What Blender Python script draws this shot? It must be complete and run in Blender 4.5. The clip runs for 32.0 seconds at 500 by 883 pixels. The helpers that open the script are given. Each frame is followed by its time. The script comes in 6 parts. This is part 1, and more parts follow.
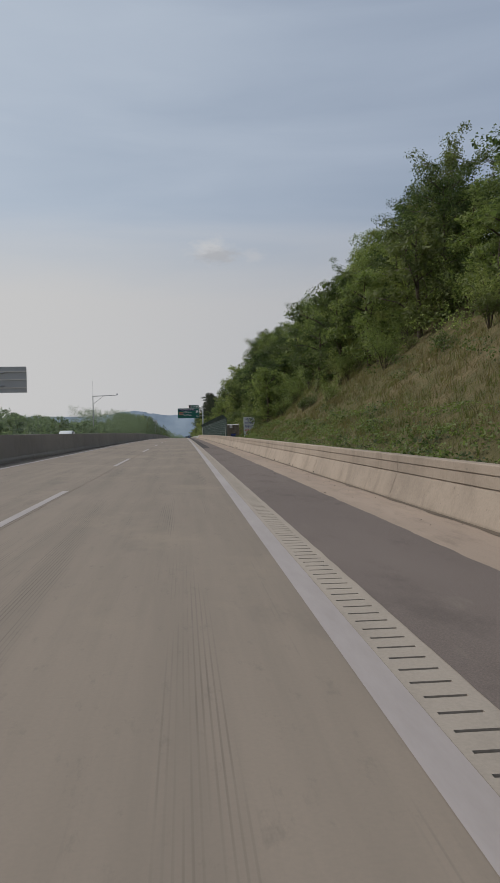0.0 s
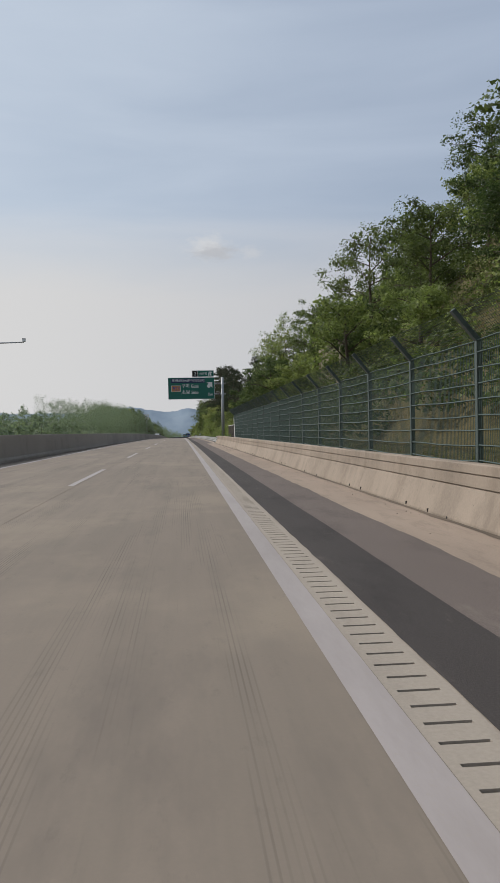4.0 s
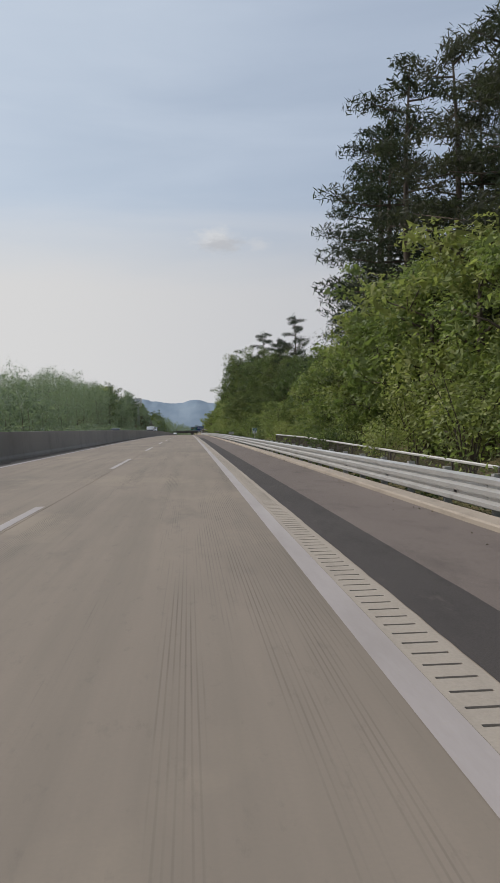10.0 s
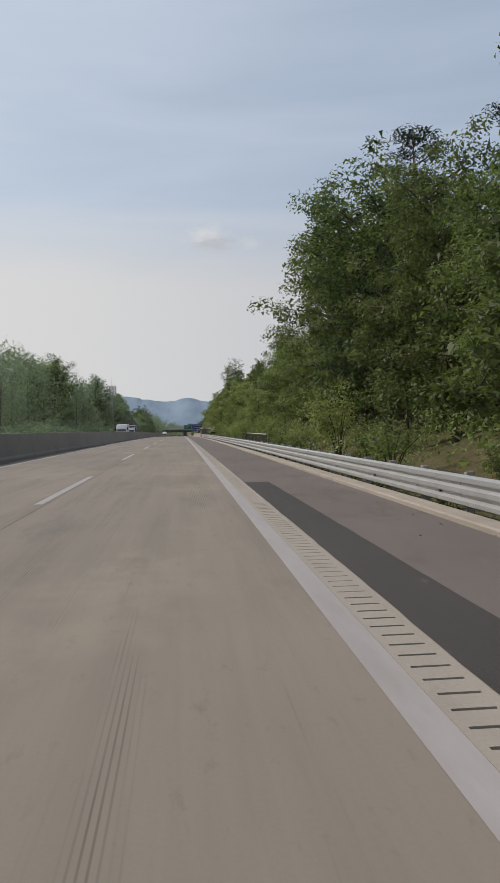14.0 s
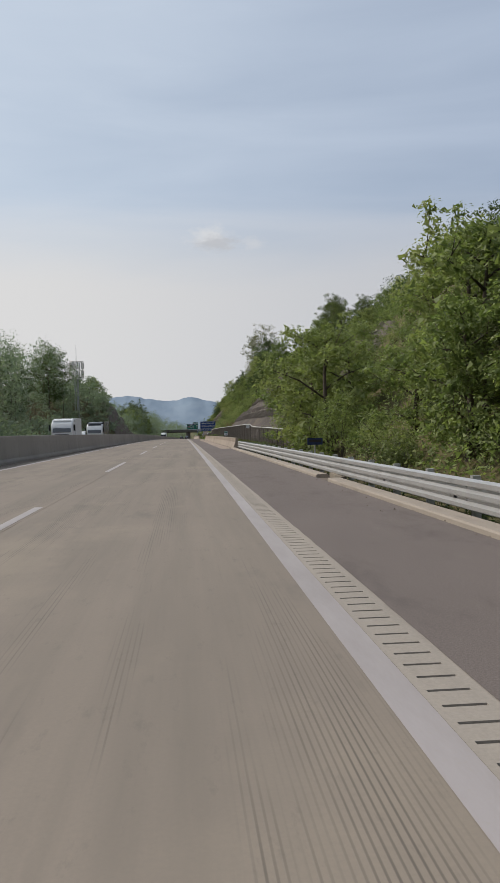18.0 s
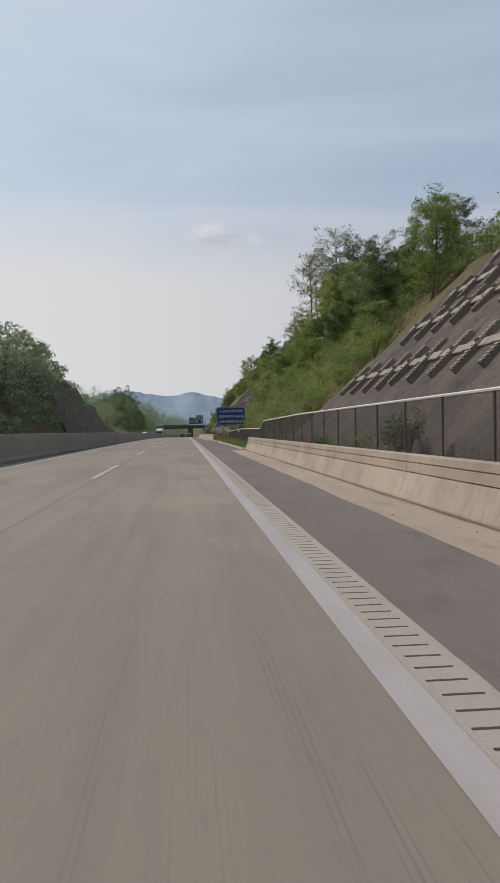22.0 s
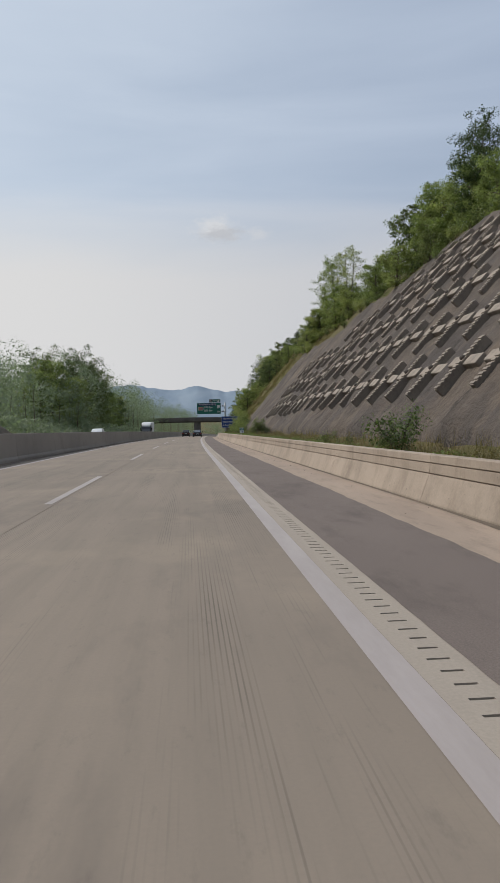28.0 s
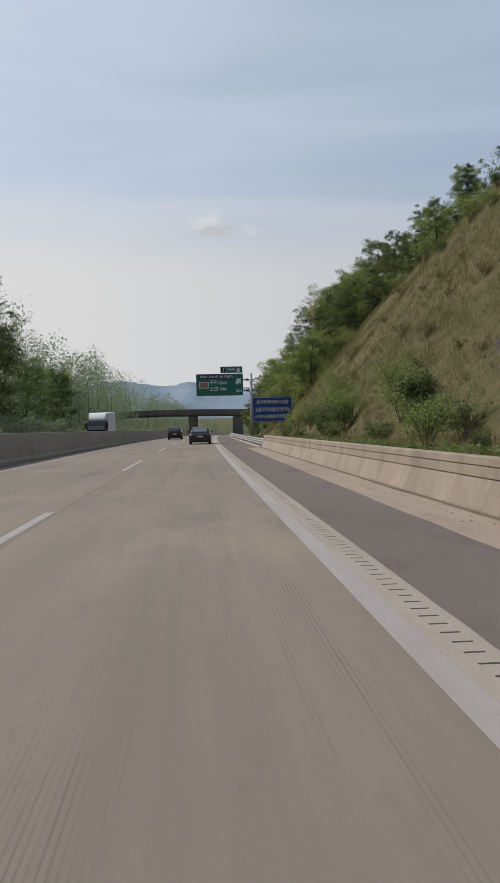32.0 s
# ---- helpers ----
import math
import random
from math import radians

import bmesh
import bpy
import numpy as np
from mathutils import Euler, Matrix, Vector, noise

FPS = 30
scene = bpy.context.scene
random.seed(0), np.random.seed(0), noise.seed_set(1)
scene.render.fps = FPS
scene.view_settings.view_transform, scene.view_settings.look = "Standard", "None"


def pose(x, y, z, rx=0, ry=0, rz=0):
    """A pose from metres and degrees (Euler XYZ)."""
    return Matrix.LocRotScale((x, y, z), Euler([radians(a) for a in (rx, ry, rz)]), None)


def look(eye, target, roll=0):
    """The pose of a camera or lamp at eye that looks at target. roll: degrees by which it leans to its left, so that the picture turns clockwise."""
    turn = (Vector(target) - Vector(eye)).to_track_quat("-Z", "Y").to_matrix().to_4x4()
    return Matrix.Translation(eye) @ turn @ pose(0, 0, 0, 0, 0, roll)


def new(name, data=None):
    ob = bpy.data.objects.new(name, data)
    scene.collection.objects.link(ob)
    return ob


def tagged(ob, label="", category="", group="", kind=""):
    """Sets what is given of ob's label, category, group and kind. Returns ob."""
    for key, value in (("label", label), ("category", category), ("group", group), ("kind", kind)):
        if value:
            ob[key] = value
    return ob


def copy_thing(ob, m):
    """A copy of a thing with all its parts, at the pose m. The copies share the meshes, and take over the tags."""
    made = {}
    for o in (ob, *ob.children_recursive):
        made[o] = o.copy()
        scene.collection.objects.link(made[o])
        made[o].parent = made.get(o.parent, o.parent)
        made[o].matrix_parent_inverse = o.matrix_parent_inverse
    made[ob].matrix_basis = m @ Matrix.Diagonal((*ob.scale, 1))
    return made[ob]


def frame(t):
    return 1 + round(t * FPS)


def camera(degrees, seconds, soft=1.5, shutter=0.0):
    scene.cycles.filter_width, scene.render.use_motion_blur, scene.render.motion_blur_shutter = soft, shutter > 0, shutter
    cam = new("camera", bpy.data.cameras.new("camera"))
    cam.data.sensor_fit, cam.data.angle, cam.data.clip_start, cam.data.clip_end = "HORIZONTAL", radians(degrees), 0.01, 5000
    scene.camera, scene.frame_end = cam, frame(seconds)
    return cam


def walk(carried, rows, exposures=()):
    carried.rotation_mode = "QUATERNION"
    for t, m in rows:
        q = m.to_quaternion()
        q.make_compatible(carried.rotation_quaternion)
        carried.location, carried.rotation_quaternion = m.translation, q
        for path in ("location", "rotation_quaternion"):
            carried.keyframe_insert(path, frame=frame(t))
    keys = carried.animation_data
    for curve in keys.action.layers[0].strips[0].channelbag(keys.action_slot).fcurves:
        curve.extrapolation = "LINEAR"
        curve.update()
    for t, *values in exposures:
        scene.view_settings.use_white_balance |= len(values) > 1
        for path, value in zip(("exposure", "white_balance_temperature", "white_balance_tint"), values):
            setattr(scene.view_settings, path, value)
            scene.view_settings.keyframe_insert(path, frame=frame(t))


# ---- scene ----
cam = camera(36.5, 32.0)
# seconds, x, y, z, yaw, pitch, roll of the eye as the car drives on
PATH = [
    (0, 0.82, -1.1, 1.29, -5.03, -0.93, 1.1),
    (0.5, 0.86, 12.49, 1.287, -5.06, -0.89, 1.15),
    (1, 0.89, 26.15, 1.277, -5.17, -0.94, 1.2),
    (1.5, 0.94, 39.89, 1.26, -5.18, -1.03, 1.15),
    (2, 0.99, 53.7, 1.236, -5.2, -1.04, 1.2),
    (2.5, 1.01, 67.59, 1.204, -5.18, -1.02, 1.1),
    (3, 1.04, 81.55, 1.165, -5.08, -1, 1.15),
    (3.5, 0.98, 95.47, 1.118, -5.21, -1.21, 1.15),
    (5.5, 0.77, 149.44, 0.869, -5, -0.94, 1.1),
    (6, 0.72, 162.51, 0.792, -4.81, -1.07, 1.15),
    (6.5, 0.71, 175.45, 0.709, -4.6, -1.21, 1.1),
    (7, 0.69, 188.28, 0.621, -4.54, -1.28, 1),
    (7.5, 0.65, 201.02, 0.528, -4.66, -1.13, 1.1),
    (8, 0.61, 213.65, 0.429, -4.61, -1.61, 1.15),
    (8.5, 0.62, 226.19, 0.325, -4.61, -1.73, 1.1),
    (9, 0.63, 238.62, 0.216, -4.53, -1.61, 1.15),
    (9.5, 0.67, 250.9, 0.102, -4.64, -1.7, 1.05),
    (10, 0.71, 262.99, -0.015, -4.68, -1.72, 1.05),
    (10.5, 0.73, 274.88, -0.136, -4.82, -1.77, 1.1),
    (11, 0.75, 286.58, -0.26, -4.88, -1.67, 1.15),
    (11.5, 0.74, 298.08, -0.386, -5.02, -1.58, 1.1),
    (12, 0.73, 309.39, -0.516, -5.08, -1.8, 1.1),
    (12.5, 0.73, 320.6, -0.649, -5.24, -1.75, 1.15),
    (13, 0.74, 331.81, -0.787, -5.4, -1.79, 1.15),
    (13.5, 0.74, 343.03, -0.93, -5.33, -1.83, 1.15),
    (15.5, 0.77, 387.91, -1.549, -5.12, -1.84, 1.15),
    (16, 0.77, 399, -1.714, -4.97, -1.88, 1.1),
    (16.5, 0.77, 409.99, -1.882, -4.92, -1.95, 1.1),
    (17, 0.78, 420.88, -2.052, -4.95, -1.87, 1.1),
    (17.5, 0.77, 431.66, -2.226, -5.05, -1.77, 1.1),
    (18, 0.77, 442.35, -2.402, -5.07, -1.82, 1.1),
    (18.5, 0.79, 452.98, -2.581, -5.01, -1.93, 1.15),
    (19, 0.82, 463.59, -2.765, -5.1, -1.97, 1.2),
    (19.5, 0.84, 474.18, -2.952, -4.96, -2.35, 1),
    (20, 0.85, 484.76, -3.144, -4.9, -2.19, 1),
    (20.5, 0.82, 495.32, -3.339, -4.96, -2.05, 1.1),
    (21, 0.78, 505.86, -3.538, -4.86, -2.06, 1.05),
    (21.5, 0.76, 516.38, -3.741, -4.85, -2.14, 1.1),
    (22, 0.74, 526.9, -3.948, -4.99, -2.13, 1.05),
    (22.5, 0.75, 537.4, -4.159, -5.02, -2.13, 1.05),
    (23, 0.75, 547.89, -4.374, -4.97, -2.14, 1.1),
    (23.5, 0.71, 558.37, -4.593, -4.94, -2.17, 1.05),
    (24, 0.67, 568.84, -4.815, -4.83, -2.12, 1.1),
    (24.5, 0.63, 579.33, -5.042, -4.88, -2.12, 1.15),
    (25, 0.59, 589.87, -5.275, -5.01, -2.2, 1.1),
    (25.5, 0.62, 600.47, -5.513, -4.9, -2.16, 1.05),
    (27.5, 0.71, 643.42, -6.521, -4.78, -2.37, 1.15),
    (28, 0.73, 654.3, -6.787, -4.67, -2.48, 1.15),
    (28.5, 0.77, 665.24, -7.06, -4.68, -2.45, 1.1),
    (29, 0.8, 676.25, -7.339, -4.62, -2.57, 1.05),
    (29.5, 0.78, 687.33, -7.624, -4.68, -2.47, 1.1),
    (30, 0.75, 698.49, -7.915, -4.85, -2.52, 1.1),
    (30.5, 0.75, 709.71, -8.214, -4.92, -2.6, 1.1),
    (31, 0.78, 721.01, -8.519, -5.02, -2.53, 1.1),
    (31.5, 0.85, 732.38, -8.831, -5.1, -2.59, 1.15),
    (32, 0.94, 743.82, -9.149, -5.2, -2.72, 1.2),
]
walk(cam, [(t, pose(x, y, z, 90 + p, r, w)) for t, x, y, z, w, p, r in PATH], [(0, -0.24), (0.8, -0.05), (2, 0.0), (9.5, 0.0), (11, 0.08), (12.6, 0.02), (13.5, 0.02), (16, 0.08), (32, 0.08)])

# ---- world, sun and exposure ----
world = bpy.data.worlds.new("sky")
scene.world = world
world.use_nodes = True
wn, wl = world.node_tree.nodes, world.node_tree.links
wn.clear()
SUN_EL, SUN_AZ = radians(45), radians(-66)


def wnode(kind, **values):
    n = wn.new(kind)
    for k, v in values.items():
        n.inputs[k].default_value = v
    return n


sky = wn.new("ShaderNodeTexSky")
sky.sky_type, sky.sun_disc = "NISHITA", False
sky.sun_elevation, sky.sun_rotation = SUN_EL, SUN_AZ % (2 * math.pi)
sky.air_density, sky.dust_density, sky.ozone_density = 1.2, 2.5, 2.0
coord = wn.new("ShaderNodeTexCoord")
split = wn.new("ShaderNodeSeparateXYZ")
wl.new(coord.outputs["Generated"], split.inputs[0])
# long thin streaks of high cloud: the directions are stretched sideways
stretch = wn.new("ShaderNodeMapping")
stretch.inputs["Scale"].default_value = (1.5, 1.5, 9.0)
wl.new(coord.outputs["Generated"], stretch.inputs[0])
veil = wnode("ShaderNodeTexNoise", Scale=1.3, Detail=6.0, Roughness=0.5, Distortion=0.4)
wl.new(stretch.outputs[0], veil.inputs["Vector"])
veil_ramp = wn.new("ShaderNodeMapRange")
veil_ramp.inputs["From Min"].default_value, veil_ramp.inputs["From Max"].default_value = 0.36, 0.72
veil_ramp.inputs["To Min"].default_value, veil_ramp.inputs["To Max"].default_value = 0.70, 0.99
wl.new(veil.outputs[0], veil_ramp.inputs[0])
# the edge of the low haze is uneven
wobble = wn.new("ShaderNodeMath")
wobble.operation = "MULTIPLY_ADD"
wobble.inputs[1].default_value = -0.11
wl.new(veil.outputs[0], wobble.inputs[0])
wl.new(split.outputs["Z"], wobble.inputs[2])
haze = wn.new("ShaderNodeMapRange")
haze.interpolation_type = "SMOOTHSTEP"
haze.inputs["From Min"].default_value, haze.inputs["From Max"].default_value = 0.10, 0.235
haze.inputs["To Min"].default_value, haze.inputs["To Max"].default_value = 0.97, 0.0
wl.new(wobble.outputs[0], haze.inputs[0])
veil_mix = wn.new("ShaderNodeMix")
veil_mix.data_type = "RGBA"
wl.new(veil_ramp.outputs[0], veil_mix.inputs["Factor"])
wl.new(sky.outputs[0], veil_mix.inputs["A"])
veil_mix.inputs["B"].default_value = (5.75, 6.55, 7.75, 1)
cloud_mix = wn.new("ShaderNodeMix")
cloud_mix.data_type = "RGBA"
wl.new(haze.outputs[0], cloud_mix.inputs["Factor"])
wl.new(veil_mix.outputs["Result"], cloud_mix.inputs["A"])
cloud_mix.inputs["B"].default_value = (7.0, 6.98, 7.08, 1)
# the haze is brighter and warmer towards the sun's side
side = wn.new("ShaderNodeMapRange")
side.interpolation_type = "SMOOTHSTEP"
side.inputs["From Min"].default_value, side.inputs["From Max"].default_value = -0.30, 0.46
wl.new(split.outputs["X"], side.inputs[0])
side_mix = wn.new("ShaderNodeMix")
side_mix.data_type = "RGBA"
side_mix.inputs["A"].default_value, side_mix.inputs["B"].default_value = (1.07, 1.065, 1.045, 1), (0.80, 0.825, 0.87, 1)
wl.new(side.outputs[0], side_mix.inputs["Factor"])
lit_sky = wn.new("ShaderNodeMix")
lit_sky.data_type, lit_sky.blend_type = "RGBA", "MULTIPLY"
lit_sky.inputs["Factor"].default_value = 1.0
wl.new(cloud_mix.outputs["Result"], lit_sky.inputs["A"])
wl.new(side_mix.outputs["Result"], lit_sky.inputs["B"])


def wisp_of_cloud(below, centre, flat, size, colour, strength, fray):
    """A small ragged wisp low in the sky ahead."""
    squash = wn.new("ShaderNodeMapping")
    squash.inputs["Scale"].default_value = (1.0, 1.0, flat)
    wl.new(coord.outputs["Generated"], squash.inputs[0])
    apart = wn.new("ShaderNodeVectorMath")
    apart.operation = "DISTANCE"
    apart.inputs[1].default_value = (centre[0], centre[1], centre[2] * flat)
    wl.new(squash.outputs[0], apart.inputs[0])
    torn = wnode("ShaderNodeTexNoise", Scale=fray, Detail=5.0, Roughness=0.62)
    wl.new(squash.outputs[0], torn.inputs["Vector"])
    ragged = wn.new("ShaderNodeMath")
    ragged.operation = "MULTIPLY_ADD"
    ragged.inputs[1].default_value = size * 1.6
    wl.new(torn.outputs[0], ragged.inputs[0])
    wl.new(apart.outputs["Value"], ragged.inputs[2])
    edge = wn.new("ShaderNodeMapRange")
    edge.interpolation_type = "SMOOTHSTEP"
    for key, number in (("From Min", size * 0.9), ("From Max", size * 1.75), ("To Min", strength), ("To Max", 0.0)):
        edge.inputs[key].default_value = number
    wl.new(ragged.outputs[0], edge.inputs[0])
    over = wn.new("ShaderNodeMix")
    over.data_type = "RGBA"
    wl.new(edge.outputs[0], over.inputs["Factor"])
    wl.new(below, over.inputs["A"])
    over.inputs["B"].default_value = (*colour, 1)
    return over.outputs["Result"]


air = wisp_of_cloud(lit_sky.outputs["Result"], (0.041, 0.972, 0.2285), 1.9, 0.040, (7.7, 7.65, 7.6), 0.6, 45.0)
air = wisp_of_cloud(air, (0.095, 0.971, 0.222), 2.2, 0.026, (7.3, 7.2, 7.2), 0.35, 50.0)
air = wisp_of_cloud(air, (0.047, 0.973, 0.2225), 2.6, 0.038, (5.2, 5.35, 5.7), 0.8, 60.0)
back = wn.new("ShaderNodeBackground")
back.inputs["Strength"].default_value = 0.09
wl.new(air, back.inputs["Color"])
wout = wn.new("ShaderNodeOutputWorld")
wl.new(back.outputs[0], wout.inputs[0])

sun = new("sun", bpy.data.lights.new("sun", "SUN"))
sun.data.energy, sun.data.angle, sun.data.color = 2.9, radians(1.5), (1.0, 0.95, 0.88)
SUN_WAY = Vector((math.sin(SUN_AZ) * math.cos(SUN_EL), math.cos(SUN_AZ) * math.cos(SUN_EL), math.sin(SUN_EL)))
sun.matrix_world = look(SUN_WAY * 200, (0, 0, 0))
scene.view_settings.exposure = 0.0

# ---- the line of the road: straight, then a wide bend to the right, all of it over a long crest ----
BEND_AT, BEND_R, CREST_R = 690.0, 3500.0, 26500.0


def road_z(s):
    s = max(s, 0.0)
    return -s * s / 2 / CREST_R if s < 1300 else -1300.0 ** 2 / 2 / CREST_R - (s - 1300) * 0.012


def at(s, lat, z=0.0):
    """The place at s metres along the road, lat metres to the right of the lane's middle, z above the road."""
    a = max(0.0, s - BEND_AT) / BEND_R
    x = lat * math.cos(a) + BEND_R * (1 - math.cos(a))
    y = min(s, BEND_AT) + BEND_R * math.sin(a) - lat * math.sin(a)
    return Vector((x, y, z + road_z(s)))


def turn(s):
    return -max(0.0, s - BEND_AT) / BEND_R


def place(s, lat, z=0.0, yaw=0.0, scale=1.0):
    """The pose of a thing that faces along the road at that place."""
    return Matrix.LocRotScale(at(s, lat, z), Euler((0, 0, turn(s) + radians(yaw))), (scale, scale, scale) if isinstance(scale, (int, float)) else scale)


# ---- materials ----
class Mat:
    """A small builder of node materials."""

    def __init__(self, name, rough=0.8, metal=0.0, spec=0.3):
        self.m = bpy.data.materials.new(name)
        self.m.use_nodes = True
        self.n, self.l = self.m.node_tree.nodes, self.m.node_tree.links
        self.b = self.n["Principled BSDF"]
        self.b.inputs["Roughness"].default_value = rough
        self.b.inputs["Metallic"].default_value = metal
        self.b.inputs["Specular IOR Level"].default_value = spec

    def node(self, kind, **values):
        n = self.n.new(kind)
        for k, v in values.items():
            n.inputs[k].default_value = v
        return n

    def vec(self, source="Object", scale=(1, 1, 1)):
        c = self.n.new("ShaderNodeTexCoord")
        mp = self.n.new("ShaderNodeMapping")
        mp.inputs["Scale"].default_value = scale
        self.l.new(c.outputs[source], mp.inputs[0])
        return mp.outputs[0]

    def noise(self, scale, detail=4.0, rough=0.55, source="Object", stretch=(1, 1, 1)):
        t = self.node("ShaderNodeTexNoise", Scale=scale, Detail=detail, Roughness=rough)
        self.l.new(self.vec(source, stretch), t.inputs["Vector"])
        return t.outputs[0]

    def ramp(self, value, lo, hi, a=0.0, b=1.0):
        r = self.n.new("ShaderNodeMapRange")
        for k, v in (("From Min", lo), ("From Max", hi), ("To Min", a), ("To Max", b)):
            r.inputs[k].default_value = v
        self.l.new(value, r.inputs[0])
        return r.outputs[0]

    def mix(self, fac, a, b, how="MIX"):
        m = self.n.new("ShaderNodeMix")
        m.data_type, m.blend_type = "RGBA", how
        for key, v in (("Factor", fac), ("A", a), ("B", b)):
            if isinstance(v, bpy.types.NodeSocket):
                self.l.new(v, m.inputs[key])
            elif isinstance(v, (tuple, list)):
                m.inputs[key].default_value = (*v, 1) if len(v) == 3 else v
            else:
                m.inputs[key].default_value = v
        return m.outputs["Result"]

    def vary(self, colour, amount=0.3):
        """Shift the brightness piece by piece."""
        o = self.n.new("ShaderNodeObjectInfo")
        h = self.n.new("ShaderNodeHueSaturation")
        self.l.new(self.ramp(o.outputs["Random"], 0, 1, 1 - amount, 1 + amount), h.inputs["Value"])
        self.l.new(colour, h.inputs["Color"])
        return h.outputs[0]

    def colour(self, value):
        if isinstance(value, bpy.types.NodeSocket):
            self.l.new(value, self.b.inputs["Base Color"])
        else:
            self.b.inputs["Base Color"].default_value = (*value, 1)
        return self

    def bump(self, height, strength=0.3, distance=0.02):
        b = self.n.new("ShaderNodeBump")
        b.inputs["Strength"].default_value, b.inputs["Distance"].default_value = strength, distance
        self.l.new(height, b.inputs["Height"])
        self.l.new(b.outputs[0], self.b.inputs["Normal"])
        return self


def concrete(name, base, dark, dirt=0.5, streak=(1, 1, 1), grain=60, source="Object", rough=0.85, spalls=False):
    k = Mat(name, rough)
    big = k.ramp(k.noise(0.35, 5, 0.6, source, streak), 0.35, 0.7)
    fine = k.ramp(k.noise(grain, 4, 0.65, source), 0.3, 0.75)
    c = k.mix(big, base, dark)
    c = k.mix(k.ramp(k.noise(2.2, 6, 0.7, source, streak), 0.5, 0.78, 0, dirt), c, [v * 0.55 for v in dark])
    if spalls:
        c = k.mix(k.ramp(k.noise(1.1, 6, 0.75, source, (0.5, 0.5, 1.4)), 0.53, 0.66, 0, 0.5), c, [v * 0.62 for v in base])
        c = k.mix(k.ramp(k.noise(0.45, 6, 0.72, source, (1, 1, 0.8)), 0.50, 0.62, 0, 0.5), c, [v * 0.5 for v in base])
        c = k.mix(k.ramp(k.noise(0.8, 5, 0.7, source, (1, 1, 0.3)), 0.55, 0.65, 0, 0.4), c, (base[0] * 0.42, base[1] * 0.40, base[2] * 0.38))
        c = k.mix(k.ramp(k.noise(11.0, 5, 0.7, source, (1, 0.6, 1)), 0.64, 0.72, 0, 0.75), c, [v * 0.32 for v in base])
    c = k.mix(0.14, c, k.mix(fine, [v * 0.4 for v in base], [min(1, v * 1.5) for v in base]))
    k.colour(k.vary(c, 0.05)).bump(k.noise(grain * 0.7, 5, 0.7, source), 0.35, 0.006)
    return k.m


def plain(name, base, rough=0.5, metal=0.0, grime=0.25, scale=3.0, spec=0.4):
    k = Mat(name, rough, metal, spec)
    c = k.mix(k.ramp(k.noise(scale, 5, 0.65), 0.4, 0.75, 0, grime), base, [v * 0.45 for v in base])
    k.colour(c)
    k.l.new(k.ramp(k.noise(scale * 6, 3), 0.3, 0.7, rough * 0.85, min(1, rough * 1.2)), k.b.inputs["Roughness"])
    return k.m


# road: tined concrete. The UV of a strip is (metres to the right, metres along)
k = Mat("tined_concrete", 0.82, 0, 0.25)
c = k.mix(k.ramp(k.noise(0.16, 5, 0.6, "UV", (1.0, 0.5, 1)), 0.32, 0.7), (0.2511, 0.2075, 0.1666), (0.1966, 0.1636, 0.1333))
# lengthwise stains of the wheel tracks, pale sandy patches, dark drips of oil
c = k.mix(k.ramp(k.noise(0.9, 5, 0.65, "UV", (2.2, 0.10, 1)), 0.42, 0.72, 0, 0.6), c, (0.1553, 0.1329, 0.1079))
c = k.mix(k.ramp(k.noise(0.22, 5, 0.65, "UV", (1.3, 0.8, 1)), 0.53, 0.66, 0, 0.55), c, (0.2907, 0.2408, 0.1841))
c = k.mix(k.ramp(k.noise(0.55, 6, 0.7, "UV", (1.2, 0.35, 1)), 0.56, 0.70, 0, 0.6), c, (0.1363, 0.1151, 0.09832))
c = k.mix(k.ramp(k.noise(5.0, 5, 0.75, "UV", (1.5, 0.5, 1)), 0.58, 0.76, 0, 0.5), c, (0.1239, 0.1047, 0.08885))
c = k.mix(k.ramp(k.noise(40, 3, 0.7, "UV"), 0.35, 0.8, 0, 0.25), c, (0.1652, 0.141, 0.119))
tine = k.node("ShaderNodeTexWave", Scale=10.0, Distortion=1.6, Detail=2.0)
tine.bands_direction = "X"
tine.inputs["Detail Scale"].default_value = 0.4
k.l.new(k.vec("UV", (1, 0.02, 1)), tine.inputs["Vector"])
worn = k.ramp(k.noise(0.55, 5, 0.7, "UV", (3.2, 0.13, 1)), 0.52, 0.66)
groove = k.n.new("ShaderNodeMath")
groove.operation = "MULTIPLY"
k.l.new(k.ramp(tine.outputs[1], 0.66, 0.95), groove.inputs[0])
k.l.new(worn, groove.inputs[1])
k.colour(k.mix(k.ramp(groove.outputs[0], 0, 1, 0, 0.62), c, (0.07021, 0.06041, 0.05236)))
k.bump(groove.outputs[0], -0.25, 0.004)
M_ROAD = k.m


def asphalt(name, base, light):
    k = Mat(name, 0.88, 0, 0.25)
    c = k.mix(k.ramp(k.noise(0.4, 5, 0.6, "UV", (1, 0.3, 1)), 0.35, 0.7), base, light)
    c = k.mix(k.ramp(k.noise(70, 3, 0.7, "UV"), 0.4, 0.75, 0, 0.5), c, [v * 1.7 for v in light])
    c = k.mix(k.ramp(k.noise(0.9, 6, 0.75, "UV", (1, 0.4, 1)), 0.52, 0.68, 0, 0.5), c, [v * 0.6 for v in base])
    c = k.mix(k.ramp(k.noise(3.0, 6, 0.75, "UV", (1, 0.25, 1)), 0.60, 0.78, 0, 0.55), c, (0.21, 0.18, 0.15))
    k.colour(c).bump(k.noise(90, 3, 0.7, "UV"), 0.5, 0.006)
    return k.m


